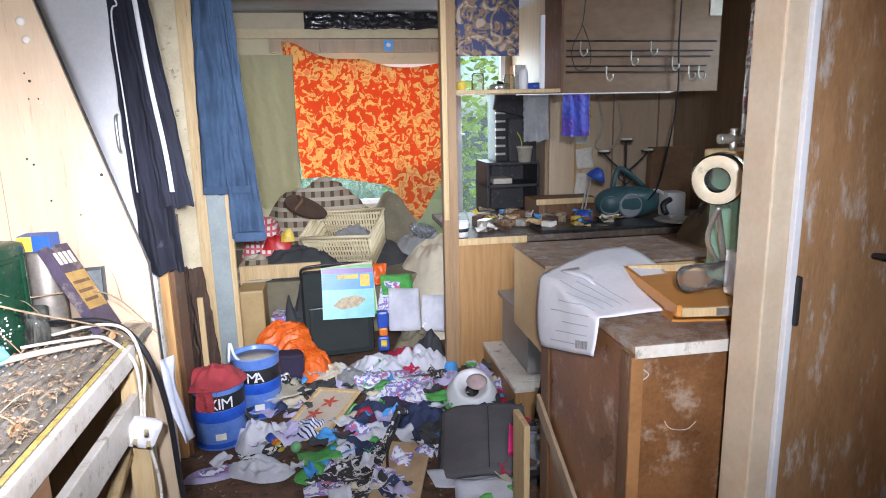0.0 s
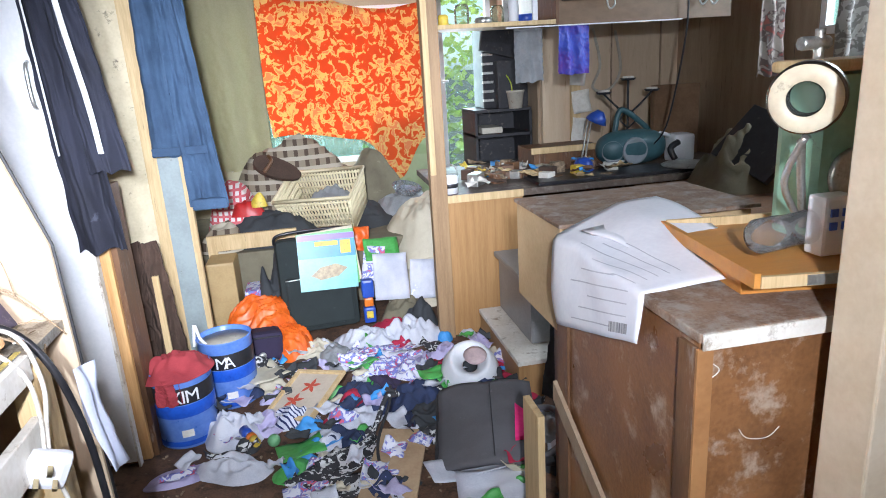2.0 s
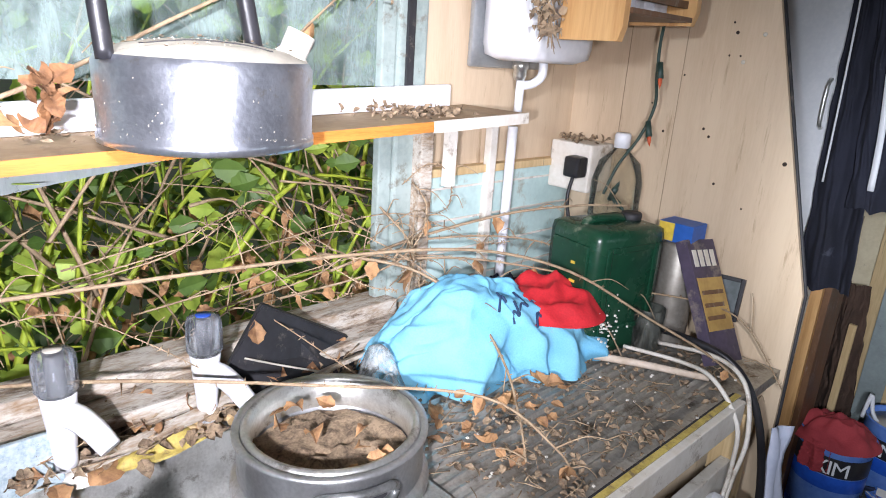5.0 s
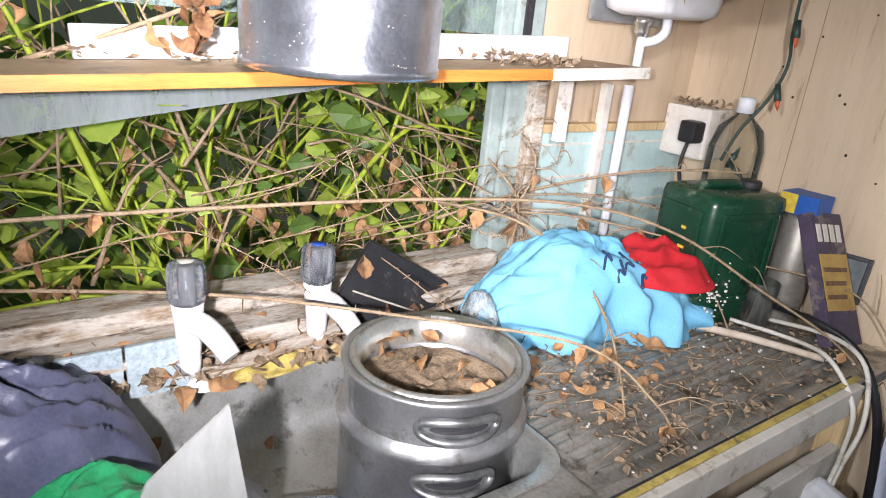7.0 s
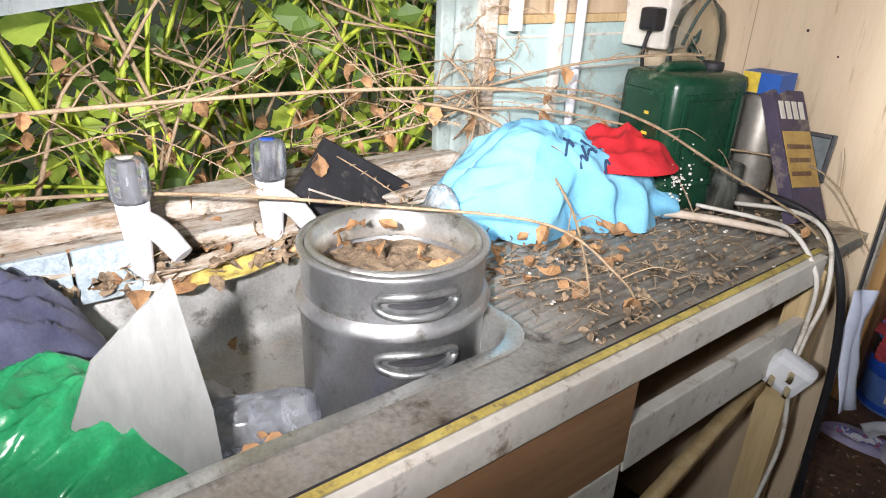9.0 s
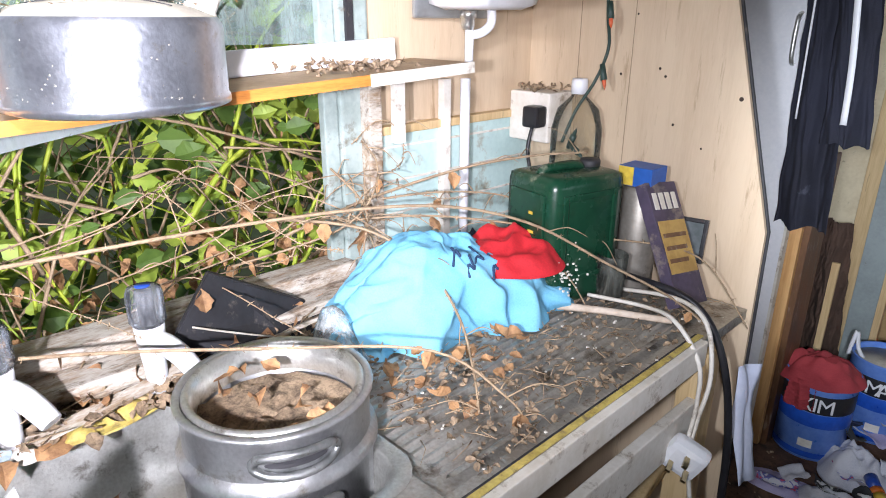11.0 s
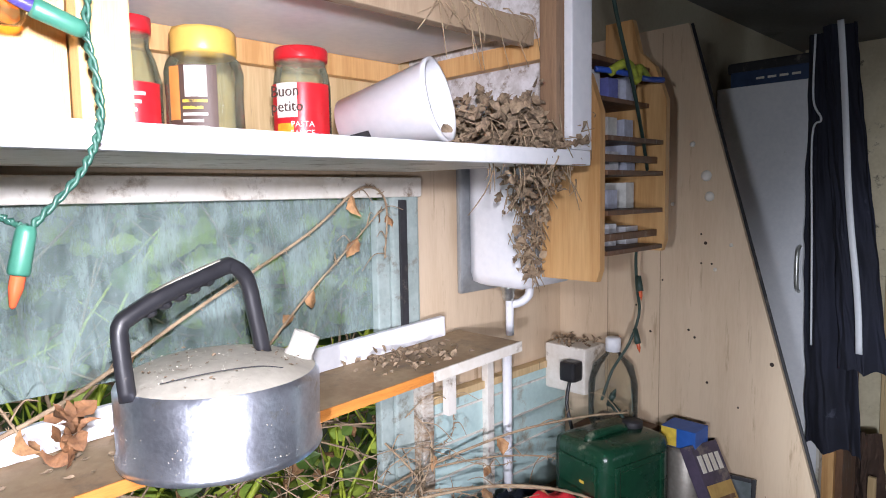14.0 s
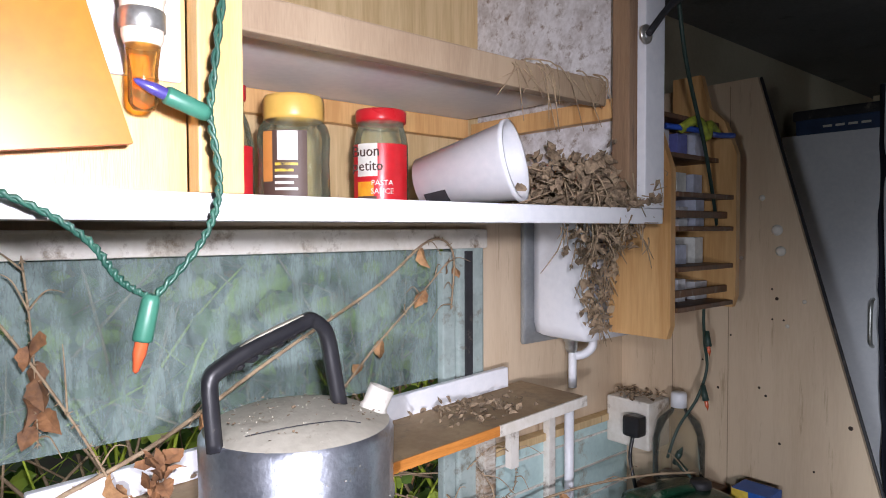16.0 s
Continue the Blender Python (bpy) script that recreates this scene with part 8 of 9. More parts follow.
BED = (("blanket", plaid, "brown plaid blanket rolled along the bed's back", 0.0, 4.92, 0.46, 0.22, 0.74, 0.38), ("khaki_blanket", COL["khaki"], "khaki blanket on the bed", 0.44, 4.96, 0.40, 0.18, 0.52, 0.38), ("check_cloth", redcheck, "red and white checked cloth on the bed", -0.36, 4.45, 0.18, 0.26, 0.40, 0.38),
       ("dark_blanket", COL["charcoal"], "dark grey blanket hanging off the bed", -0.14, 4.28, 0.30, 0.20, 0.20, 0.38), ("plaid_cloth", plaid, "brown plaid shirt at the bed's edge", -0.42, 4.18, 0.14, 0.12, 0.20, 0.38), ("dark_cover", COL["charcoal"], "dark blanket under the basket", 0.25, 4.55, 0.40, 0.30, 0.16, 0.38),
       ("beige_sheet", COL["beige"], "beige sheet slipping off the bed", 0.76, 4.22, 0.27, 0.36, 0.42, 0.2), ("beige_sheet", COL["beige"], "beige sheet hanging to the floor", 0.72, 3.98, 0.22, 0.20, 0.36, 0.0), ("grey_clothes", COL["grey"], "grey clothes beside the basket", 0.72, 4.65, 0.22, 0.18, 0.20, 0.38), ("teal_bag", mat("teal_plastic", (0.01, 0.30, 0.36), (0.008, 0.22, 0.27), 0.35), "teal plastic bag by the post", 0.93, 4.50, 0.09, 0.09, 0.20, 0.40),
       ("red_toy", red_paint, "red plastic toy on the checked cloth", -0.27, 4.28, 0.10, 0.05, 0.10, 0.55), ("yellow_toy", M["yellow"], "yellow plastic toy on the bed", -0.20, 4.26, 0.05, 0.03, 0.07, 0.60))
for k, (n, mm, lab, x, y, sx, sy, h, z) in enumerate(BED):
    solid(n, mound(x, y, z, sx, sy, h, 300 + k), mm, lab, "blanket" if "blank" in n else "cloth")
shoe = thing("shoe_sole", (-0.06, 4.42, 0.72), "brown sandal lying on the bed", "sandal")
mso = Matrix.Translation((-0.10, 4.42, 0.80)) @ Euler((radians(52), radians(24), radians(6))).to_matrix().to_4x4()
part("sole", slab([(0.15 * math.cos(a) * (1 + 0.15 * math.cos(a)), 0.07 * math.sin(a)) for a in [2 * math.pi * k / 20 for k in range(20)]], 0.03, m=mso), COL["brown"], shoe)
part("strap", tube([mso @ Vector(p) for p in ((-0.05, -0.06, 0.03), (-0.03, 0, 0.07), (-0.05, 0.06, 0.03))], 0.012), M["darkwood"], shoe)
basket = thing("laundry_basket", (0.22, 4.42, 0.45), "cream plastic laundry basket with holes, tipped on the bed", "basket")
mbs = Matrix.Translation((0.215, 4.40, 0.47)) @ Euler((radians(24), radians(-3), radians(-24))).to_matrix().to_4x4()
creamp = mat("cream_plastic_basket", (0.72, 0.64, 0.42), (0.62, 0.53, 0.33), 0.45, scale=8, bump=0.03)


def basket_wall(a, b, n):
    """One lattice side between two bottom corners: bars and rails."""
    bm = bm_new()
    a, b = Vector(a), Vector(b)
    out = Vector((a.x + b.x, a.y + b.y, 0)).normalized() * 0.035
    up = Vector((0, 0, 0.24))
    grow = 1.12
    for t_ in [k / n for k in range(n + 1)]:
        p = a.lerp(b, t_)
        q = Vector((p.x * grow, p.y * grow, 0.0)) + out * 0.3 + up
        tube([mbs @ p, mbs @ q], 0.0078, 0.0084, 4, bm, 1)
    for h in (0.0, 0.18, 0.36, 0.54, 0.72, 0.9):
        p, q = (Vector((c.x * (1 + (grow - 1) * h), c.y * (1 + (grow - 1) * h), 0)) + out * 0.3 * h + up * h for c in (a, b))
        tube([mbs @ p, mbs @ q], 0.0085, 0.0085, 4, bm, 1)
    return bm


cor = ((-0.21, -0.14, 0), (0.21, -0.14, 0), (0.21, 0.14, 0), (-0.21, 0.14, 0))
for k in range(4):
    part("lattice_side", basket_wall(cor[k], cor[(k + 1) % 4], 22 if k % 2 == 0 else 15), creamp, basket)
part("bottom", cube(-0.21, 0.21, -0.14, 0.14, -0.004, 0.004, 0.001, mbs), creamp, basket)
rimp = [mbs @ Vector((1.18 * x, 1.18 * y, 0.245)) for x, y, _ in cor]
part("rim", tube([rimp[0], rimp[1], rimp[2], rimp[3], rimp[0]], 0.013, steps=1, seg=8), creamp, basket)
solid("basket_cloth", crumple(0.24, 4.42, 0.56, 0.16, 0.11, 0.10, 341, 0, 14), COL["grey"], "grey and dark clothes in the basket", "cloth")
for k, (c, n, lab, x, y, z, w, d, tx) in enumerate((("green", "green_packet", "green packet beside the books", 0.47, 3.85, 0.36, 0.20, 0.14, 50), ("white", "white_carton", "flattened white carton with holes", 0.50, 3.72, 0.24, 0.19, 0.26, 62), ("white", "white_carton", "white perforated carton leaning on the bed", 0.68, 3.74, 0.20, 0.14, 0.22, 70), ("orange", "orange_packet", "orange packet beside the books", 0.37, 3.92, 0.42, 0.09, 0.14, 60), ("print", "comic", "printed booklet by the suitcase", 0.42, 3.80, 0.30, 0.12, 0.2, 60))):
    solid(n, sheet_of(x, y, z, w, d, 8 - 6 * k, 0.02, k + 70, 0.004, (tx, 4)), COL[c], lab, "packet")
solid("glass_dish", lathe([(0, 0), (0.07, 0.0), (0.10, 0.04), (0.098, 0.042), (0.068, 0.006), (0, 0.006)], 24, pose(0.72, 4.45, 0.57, 15, 10, 0)), clear, "cloudy plastic dish on the bed", "dish")

# ---- far window and curtains ----
w2 = thing("window_2", (0.3, 5.22, FZ0), "far window with a white frame behind the curtain", "window", kind="structure")
for x0, x1, z0, z1 in ((FX0, FX1, FZ0, FZ0 + 0.04), (FX0, FX1, FZ1 - 0.04, FZ1), (FX0, FX0 + 0.04, FZ0 + 0.04, FZ1 - 0.04), (FX1 - 0.04, FX1, FZ0 + 0.04, FZ1 - 0.04)):
    part("frame_bar", cube(x0, x1, Y1 + 0.005, Y1 + 0.045, z0, z1, 0.003), M["white"], w2)
p2 = part("pane", cube(FX0 + 0.04, FX1 - 0.04, Y1 + 0.022, Y1 + 0.026, FZ0 + 0.04, FZ1 - 0.04), glass("hazy_pane", (0.75, 0.92, 0.88), 0.1, 0.35, (0.45, 0.6, 0.55)), w2)
p2.visible_shadow = False
orange_print = two_tone("orange_floral_cotton", (0.80, 0.115, 0.02), (0.88, 0.58, 0.20), (0.84, 0.30, 0.12), 17, 3.0, 0.9, 0.515, 1.0, trans=0.35)


def curtain(u, v):
    x = -0.205 + 1.20 * u + 0.09 * (1 - v) * (1 - u)
    sag = 0.10 * math.sin(math.pi * min(1, max(0, (u - 0.08) / 0.42))) * 0.9 + 0.05 * math.sin(math.pi * min(1, max(0, (u - 0.5) / 0.5)))
    top = 1.965 - 0.17 * min(1, u * 1.5) - (sag if u > 0.08 else 0) * 0.55
    bot = 0.93 - 0.06 * u - 0.34 * math.exp(-((u - 0.80) / 0.13) ** 2) + 0.02 * math.sin(9 * u)
    y = 5.11 + 0.034 * math.sin(u * 21 + 3 * v) * (0.4 + 0.6 * v) + 0.02 * noise.noise(Vector((u * 4, v * 4, 2)))
    return (x, y, bot + (top - bot) * v)


solid("orange_curtain", surface(curtain, 60, 36, 0.002), orange_print, "orange floral cloth hung as a curtain", "curtain")
olivecloth = two_tone("olive_cotton", (0.45, 0.42, 0.26), (0.47, 0.44, 0.28), None, 60, 2, trans=0.25)
solid("olive_curtain", hanging(-0.66, -0.13, 5.06, 0.72, 1.86, 2.3, 0.025, 9.0, 1.0, 0.0), olivecloth, "olive green curtain drawn aside", "curtain")
solid("green_curtain", hanging(0.60, 1.04, 5.16, 0.42, 1.0, 2, 0.012, 10.0, 1.0), two_tone("pale_green_cotton", (0.36, 0.44, 0.24), (0.42, 0.50, 0.30), None, 3, 2, trans=0.3), "pale green cloth under the orange curtain", "curtain")
solid("curtain_rail", cube(-0.30, 1.08, 5.14, 5.19, 1.885, 1.985, 0.003), M["brownwall"], "brown pelmet board over the window", "pelmet")
solid("wall_beam", cube(-0.90, 1.10, 5.16, 5.195, 1.99, 2.06, 0.003), mat("cream_beam", (0.52, 0.45, 0.28), (0.45, 0.38, 0.23), 0.6), "cream board across the far wall", "beam")
tag = thing("blue_sticker", (0.60, 5.13, 1.89), "small bright blue sticker on the pelmet", "sticker")
part("card", cube(0.565, 0.635, 5.134, 5.1385, 1.895, 1.975), COL["skyblue"], tag)
part("face", lathe([(0, 0), (0.018, 0), (0.018, 0.002), (0, 0.002)], 14, pose(0.60, 5.134, 1.938, 90, 0, 0)), M["white"], tag)
polythene = surface(lambda u, v: (1.06 * u - 0.53, 0.17 * v - 0.085 + 0.012 * noise.noise(Vector((u * 7, 0, 4))), 0.012 + 0.022 * abs(noise.noise(Vector((u * 12, v * 4, 1)))) + 0.012 * noise.noise(Vector((u * 30, v * 12, 1)))), 60, 16, 0.002)
polythene.transform(Matrix.Translation((0.50, 5.155, 2.135)) @ Euler((radians(80), 0, 0)).to_matrix().to_4x4())
solid("black_plastic", polythene, mat("black_polythene", (0.015, 0.015, 0.018), (0.01, 0.01, 0.012), 0.25, scale=12, bump=0.5), "crumpled black polythene tacked over the wall", "polythene")

# ---- glazed door with daylight ----
gd = thing("door_2", (1.34, 5.22, 0), "white framed glass door to the garden", "door", kind="structure")
for x0, x1, z0, z1 in ((1.14, 1.18, 0, 1.95), (1.51, 1.55, 0, 1.95), (1.18, 1.51, 0, 0.12), (1.18, 1.51, 1.86, 1.95)):
    part("frame_bar", cube(x0, x1, Y1 + 0.002, Y1 + 0.045, z0, z1, 0.003), M["white"], gd)
dp = part("pane", cube(1.18, 1.51, Y1 + 0.02, Y1 + 0.024, 0.12, 1.86), glass("garden_pane", (0.85, 0.95, 0.93), 0.1, 0.10, (0.5, 0.56, 0.55)), gd)
dp.visible_shadow = False
part("handle", tube([(1.165, 5.20, 1.24), (1.165, 5.17, 1.24), (1.20, 5.165, 1.24)], 0.008), M["white"], gd, "white lever handle")
g3 = []
for k in range(900):
    g3.append((pose(lf.uniform(0.6, 2.4), 5.75 + lf.random() * 1.2, 0.5 + lf.random() * 1.5, lf.uniform(-40, 60), lf.uniform(-60, 60), lf.uniform(0, 360)), lf.uniform(0.05, 0.13), lf.uniform(-0.4, 0.5)))
scatter("garden_leaves", g3, green1, "green shrub leaves outside the glass door", "foliage")

# ---- peninsula: post, oak panel and worktop ----
solid("brown_post", cube(0.692, 0.772, 3.32, 3.38, 0, TOP, 0.004), mat("brown_timber", (0.36, 0.23, 0.12), (0.26, 0.16, 0.08), 0.55, stretch=GRAIN, scale=5, dirt=0.12), "brown timber post at the worktop's end", "post")
solid("post_strip", cube(0.692, 0.720, 3.30, 3.319, 0.85, TOP, 0.003), M["pale"], "pale strip on the post", "trim", kind="structure")
pen = thing("worktop_unit", (1.6, 3.7, 0), "oak veneer unit with a dark cluttered worktop", "kitchen unit")
part("worktop", cube(0.775, 2.54, 3.345, 4.29, 0.70, 0.735, 0.004), mat("dark_dusty_worktop", (0.12, 0.09, 0.07), (0.07, 0.05, 0.04), 0.55, scale=10, dirt=0.5, dirt_colour=(0.22, 0.19, 0.16)), pen)
part("end_panel", cube(0.775, 1.16, 3.352, 3.375, 0, 0.699, 0.002), M["oak"], pen, "oak veneer panel")
part("side_panel", cube(1.14, 1.16, 3.376, 4.1, 0, 0.699), M["oak"], pen)
part("shelf", cube(1.165, 2.54, 3.5, 4.2, 0.30, 0.32), M["darkwood"], pen)
part("edge", cube(0.775, 1.16, 3.338, 3.3445, 0.70, 0.737), M["pale"], pen)
# added board: its dark colour gives the shade of the void under the worktop
solid("back_board", cube(1.17, 2.54, 4.21, 4.23, 0, 0.69), M["darkwood"], "dark board added for the shaded void under the worktop", "board")
over = thing("overhead_unit", (1.5, 3.4, 1.5), "brown overhead unit with a small open shelf", "cupboard")
part("shelf", cube(0.765, 1.345, 3.35, 3.62, 1.505, 1.525, 0.002), M["pale"], over, "pale shelf board")
part("board", cube(1.362, 2.275, 3.37, 3.395, 1.50, TOP - 0.004, 0.002), mat("brown_hardboard", (0.21, 0.13, 0.075), (0.16, 0.098, 0.055), 0.5, scale=4, stretch=(3, 1, 6)), over, "brown hardboard front")
part("side", cube(1.345, 1.361, 3.35, 3.62, 1.50, TOP - 0.004, 0.002), M["darkwood"], over)
part("edge_light", cube(1.10, 2.0, 3.352, 3.36, 1.494, 1.4995), M["white"], over)
rail = thing("hook_rail", (1.8, 3.36, 1.6), "wire rack with hooks fixed to the brown board", "hook rack")
for z in (1.765, 1.715, 1.685, 1.635, 1.605):
    part("rod", tube([(1.375, 3.35, z + 0.004), (2.24 - 0.02 * (1.765 - z) * 20, 3.35, z)], 0.004, steps=1, seg=6), M["dustblack"], rail)
for k, (x, z) in enumerate(((1.45, 1.765), (1.60, 1.635), (1.74, 1.715), (1.85, 1.765), (1.98, 1.685), (2.08, 1.635), (2.14, 1.635))):
    part("hook", tube([(x, 3.345, z), (x, 3.342, z - 0.05), (x + 0.012, 3.335, z - 0.075), (x + 0.03, 3.33, z - 0.06), (x + 0.032, 3.33, z - 0.04)], 0.0045), M["steel"], rail, "chrome hook")
part("coat_hanger", tube([(1.47, 3.335, 1.99), (1.455, 3.335, 1.85), (1.40, 3.335, 1.72), (1.43, 3.335, 1.62), (1.50, 3.335, 1.64), (1.50, 3.335, 1.74), (1.455, 3.335, 1.85)], 0.0025), M["dustblack"], rail)
solid("flex", tube([(2.02, 3.345, 2.15), (2.015, 3.345, 1.75), (2.02, 3.345, 1.45), (2.03, 3.50, 1.0), (2.02, 3.62, 0.86)], 0.005), M["black"], "black flex hanging past the board", "cable")
solid("note", cube(2.20, 2.27, 3.362, 3.369, 1.90, 1.98, 0, None), paper_white, "small pale note pinned to the board", "note")
# things on the small shelf
solid("poster", cube(0.80, 1.20, 3.640, 3.646, 1.72, TOP - 0.001), two_tone("shell_print", (0.08, 0.10, 0.22), (0.34, 0.24, 0.16), (0.6, 0.5, 0.4), 14, 4, cut=0.48), "picture of shells and stones behind the shelf", "poster")
for k, (x, w, h, mm, lab) in enumerate(((0.80, 0.05, 0.05, M["yellow"], "small yellow tin on the shelf"), (0.88, 0.07, 0.09, jarglass, "glass jar on the shelf"), (0.98, 0.08, 0.03, M["steel"], "metal lid on the shelf"), (1.06, 0.06, 0.08, jarglass, "small glass on the shelf"), (1.145, 0.05, 0.11, M["white"], "white pot on the shelf"), (1.19, 0.09, 0.035, blue_paint, "blue packet on the shelf"))):
    solid("shelf_jar", lathe([(0, 0), (w / 2 - 0.004, 0), (w / 2, 0.004), (w / 2, h * 0.8), (w / 2 - 0.006, h), (0, h)], 18, pose(x + w / 2, 3.45, 1.5255)), mm, lab, "jar")
solid("grey_speaker", cube(1.13, 1.20, 3.50, 3.58, 1.5255, 1.66, 0.004), M["steel"], "small grey loudspeaker on the shelf", "loudspeaker")
solid("white_strip", cube(1.235, 1.26, 3.36, 3.375, 1.526, 1.90, 0.003), M["white"], "white strip standing on the shelf", "strip")

# ---- worktop clutter ----
WZ = 0.7355
cupw = thing("small_bucket", (0.80, 3.42, WZ), "small white pot with a black band and wire handle", "pot")
part("body", lathe([(0, 0), (0.038, 0), (0.045, 0.085), (0.042, 0.085), (0.036, 0.006), (0, 0.006)], 22, pose(0.805, 3.42, WZ)), M["white"], cupw)
part("band", lathe([(0.0415, 0.03), (0.0425, 0.031), (0.0435, 0.05), (0.0428, 0.051)], 22, pose(0.805, 3.42, WZ)), M["black"], cupw)
part("handle", tube([(0.762, 3.42, WZ + 0.08), (0.775, 3.42, WZ + 0.13), (0.805, 3.42, WZ + 0.145), (0.835, 3.42, WZ + 0.13), (0.848, 3.42, WZ + 0.08)], 0.003), M["steel"], cupw)
radio = thing("radio", (1.93, 3.72, WZ), "teal and grey portable radio with round speakers and a handle", "radio")
teal = mat("teal_grey_plastic", (0.05, 0.12, 0.14), (0.035, 0.09, 0.105), 0.35, scale=12)
bm = bm_new()
bmesh.ops.create_uvsphere(bm, u_segments=28, v_segments=16, radius=1)
for v in bm.verts:
    v.co = Vector((0.21 * math.copysign(abs(v.co.x) ** 0.75, v.co.x), 0.10 * v.co.y, 0.105 + 0.10 * math.copysign(abs(v.co.z) ** 0.8, v.co.z)))
for f in bm.faces:
    f.smooth = True
bm.transform(pose(1.93, 3.72, WZ))
part("body", bm, teal, radio)
for dx in (-0.02,):
    part("speaker", lathe([(0, 0.0), (0.06, 0.0), (0.072, 0.006), (0.075, 0.0), (0.075, -0.02), (0, -0.02)], 26, pose(1.93 + dx, 3.625, WZ + 0.095, 90, 0, 0)), mat("grey_grille", (0.30, 0.33, 0.36), (0.22, 0.25, 0.28), 0.5, 0.3, fine=400), radio, "round grey speaker")
part("speaker", lathe([(0, 0.0), (0.05, 0.0), (0.06, 0.006), (0.06, -0.02), (0, -0.02)], 24, pose(1.79, 3.655, WZ + 0.095, 90, 0, -25)), bpy.data.materials["grey_grille"], radio, "round grey speaker")
part("handle", tube([(1.84, 3.74, WZ + 0.18), (1.86, 3.74, WZ + 0.29), (1.90, 3.74, WZ + 0.31), (2.02, 3.74, WZ + 0.22), (2.06, 3.74, WZ + 0.17)], 0.016), teal, radio)
lampb = thing("desk_lamp", (1.60, 3.66, WZ), "blue desk lamp with two thin arms", "desk lamp")
part("base", lathe([(0, 0), (0.055, 0), (0.06, 0.01), (0.05, 0.06), (0.03, 0.085), (0, 0.09)], 20, pose(1.59, 3.60, WZ)), blue_paint, lampb)
part("arm", tube([(1.59, 3.62, WZ + 0.08), (1.63, 3.66, WZ + 0.2), (1.66, 3.68, WZ + 0.29)], 0.005), M["steel"], lampb)
part("arm", tube([(1.61, 3.62, WZ + 0.08), (1.65, 3.66, WZ + 0.2), (1.68, 3.68, WZ + 0.29)], 0.005), M["steel"], lampb)
part("shade", lathe([(0.0, 0.06), (0.02, 0.06), (0.045, 0.03), (0.06, 0.0), (0.055, 0.0), (0.04, 0.028), (0, 0.05)], 20, pose(1.69, 3.66, WZ + 0.27, 15, 20, 0)), blue_paint, lampb)
cand = thing("candle_holder", (1.98, 3.86, WZ), "black iron candle holder with three arms", "candle holder")
part("stem", tube([(1.98, 3.86, WZ), (1.98, 3.86, WZ + 0.2), (1.98, 3.86, WZ + 0.47)], 0.007), M["dustblack"], cand)
for x, z in ((1.83, 0.40), (2.13, 0.40)):
    part("arm", tube([(1.98, 3.86, WZ + 0.27), ((1.98 + x) / 2, 3.86, WZ + 0.33), (x, 3.86, WZ + z)], 0.006), M["dustblack"], cand)
for x, z in ((1.83, 0.40), (2.13, 0.40), (1.98, 0.47)):
    dish = part("dish", lathe([(0, 0), (0.035, 0.0), (0.045, 0.012), (0.043, 0.013), (0, 0.004)], 18, pose(x, 3.86, WZ + z)), M["dustblack"], cand)
    part("candle", lathe([(0, 0.004), (0.03, 0.004), (0.032, 0.022), (0, 0.024)], 16, pose(x, 3.86, WZ + z)), paper_white, dish, "stub of white candle")
part("ring", tube([(1.98, 3.85, WZ + 0.20), (1.93, 3.85, WZ + 0.25), (1.98, 3.85, WZ + 0.30), (2.03, 3.85, WZ + 0.25), (1.98, 3.85, WZ + 0.20)], 0.005), M["dustblack"], cand)
ktl = thing("white_kettle", (2.22, 3.72, WZ), "white plastic appliance with a black lead", "appliance")
part("body", cube(2.17, 2.30, 3.66, 3.78, WZ, WZ + 0.16, 0.02), M["white"], ktl)
part("handle", tube([(2.17, 3.72, WZ + 0.15), (2.10, 3.70, WZ + 0.17), (2.04, 3.68, WZ + 0.12)], 0.012), M["white"], ktl)
part("lead", tube([(2.18, 3.64, WZ + 0.12), (2.12, 3.62, WZ + 0.09), (2.14, 3.60, WZ + 0.03)], 0.018), M["black"], ktl)
stove = thing("hob", (1.75, 3.52, WZ), "black cooking hob with a round grey plate", "hob")
part("top", cube(1.25, 2.45, 3.36, 3.60, WZ + 0.001, WZ + 0.02, 0.004), M["black"], stove)
part("plate", lathe([(0, 0), (0.13, 0), (0.135, 0.006), (0.12, 0.012), (0, 0.012)], 30, pose(2.12, 3.45, WZ + 0.021)), M["steel"], stove, "grey round plate")
clut = random.Random(9)
for k in range(74):
    x, y = clut.uniform(0.93, 1.75), clut.uniform(3.42, 4.05)
    mm = clut.choice((paper_white, M["darkwood"], M["litter"], M["yellow"], COL["skyblue"], M["steel"], M["pale"], COL["brown"]))
    if k % 2:
        solid("loose_paper", sheet_of(x, y, WZ + 0.012 + 0.03 * clut.random(), clut.uniform(0.06, 0.16), clut.uniform(0.02, 0.07), clut.uniform(0, 180), 0.02, k, 0.002, (clut.uniform(-25, 25), clut.uniform(-15, 15))), mm, "loose paper or strip on the worktop", "paper", group="clutter on the worktop")
    else:
        a = clut.uniform(0, 180)
        solid("odd_box", cube(-0.03, 0.03, -clut.uniform(0.02, 0.07), 0.03, 0, clut.uniform(0.015, 0.07), 0.004, pose(x, y, WZ + 0.001, 0, 0, a)), mm, "small box among the worktop's clutter", "box", group="clutter on the worktop")
dbox = thing("wooden_tray", (1.55, 3.95, WZ), "low wooden tray heaped with odds and ends", "tray")
part("tray", cube(1.38, 1.80, 3.80, 4.1, WZ, WZ + 0.12, 0.004), M["darkwood"], dbox)
part("rim", cube(1.36, 1.82, 3.785, 3.799, WZ + 0.10, WZ + 0.135, 0.003), M["pale"], dbox)
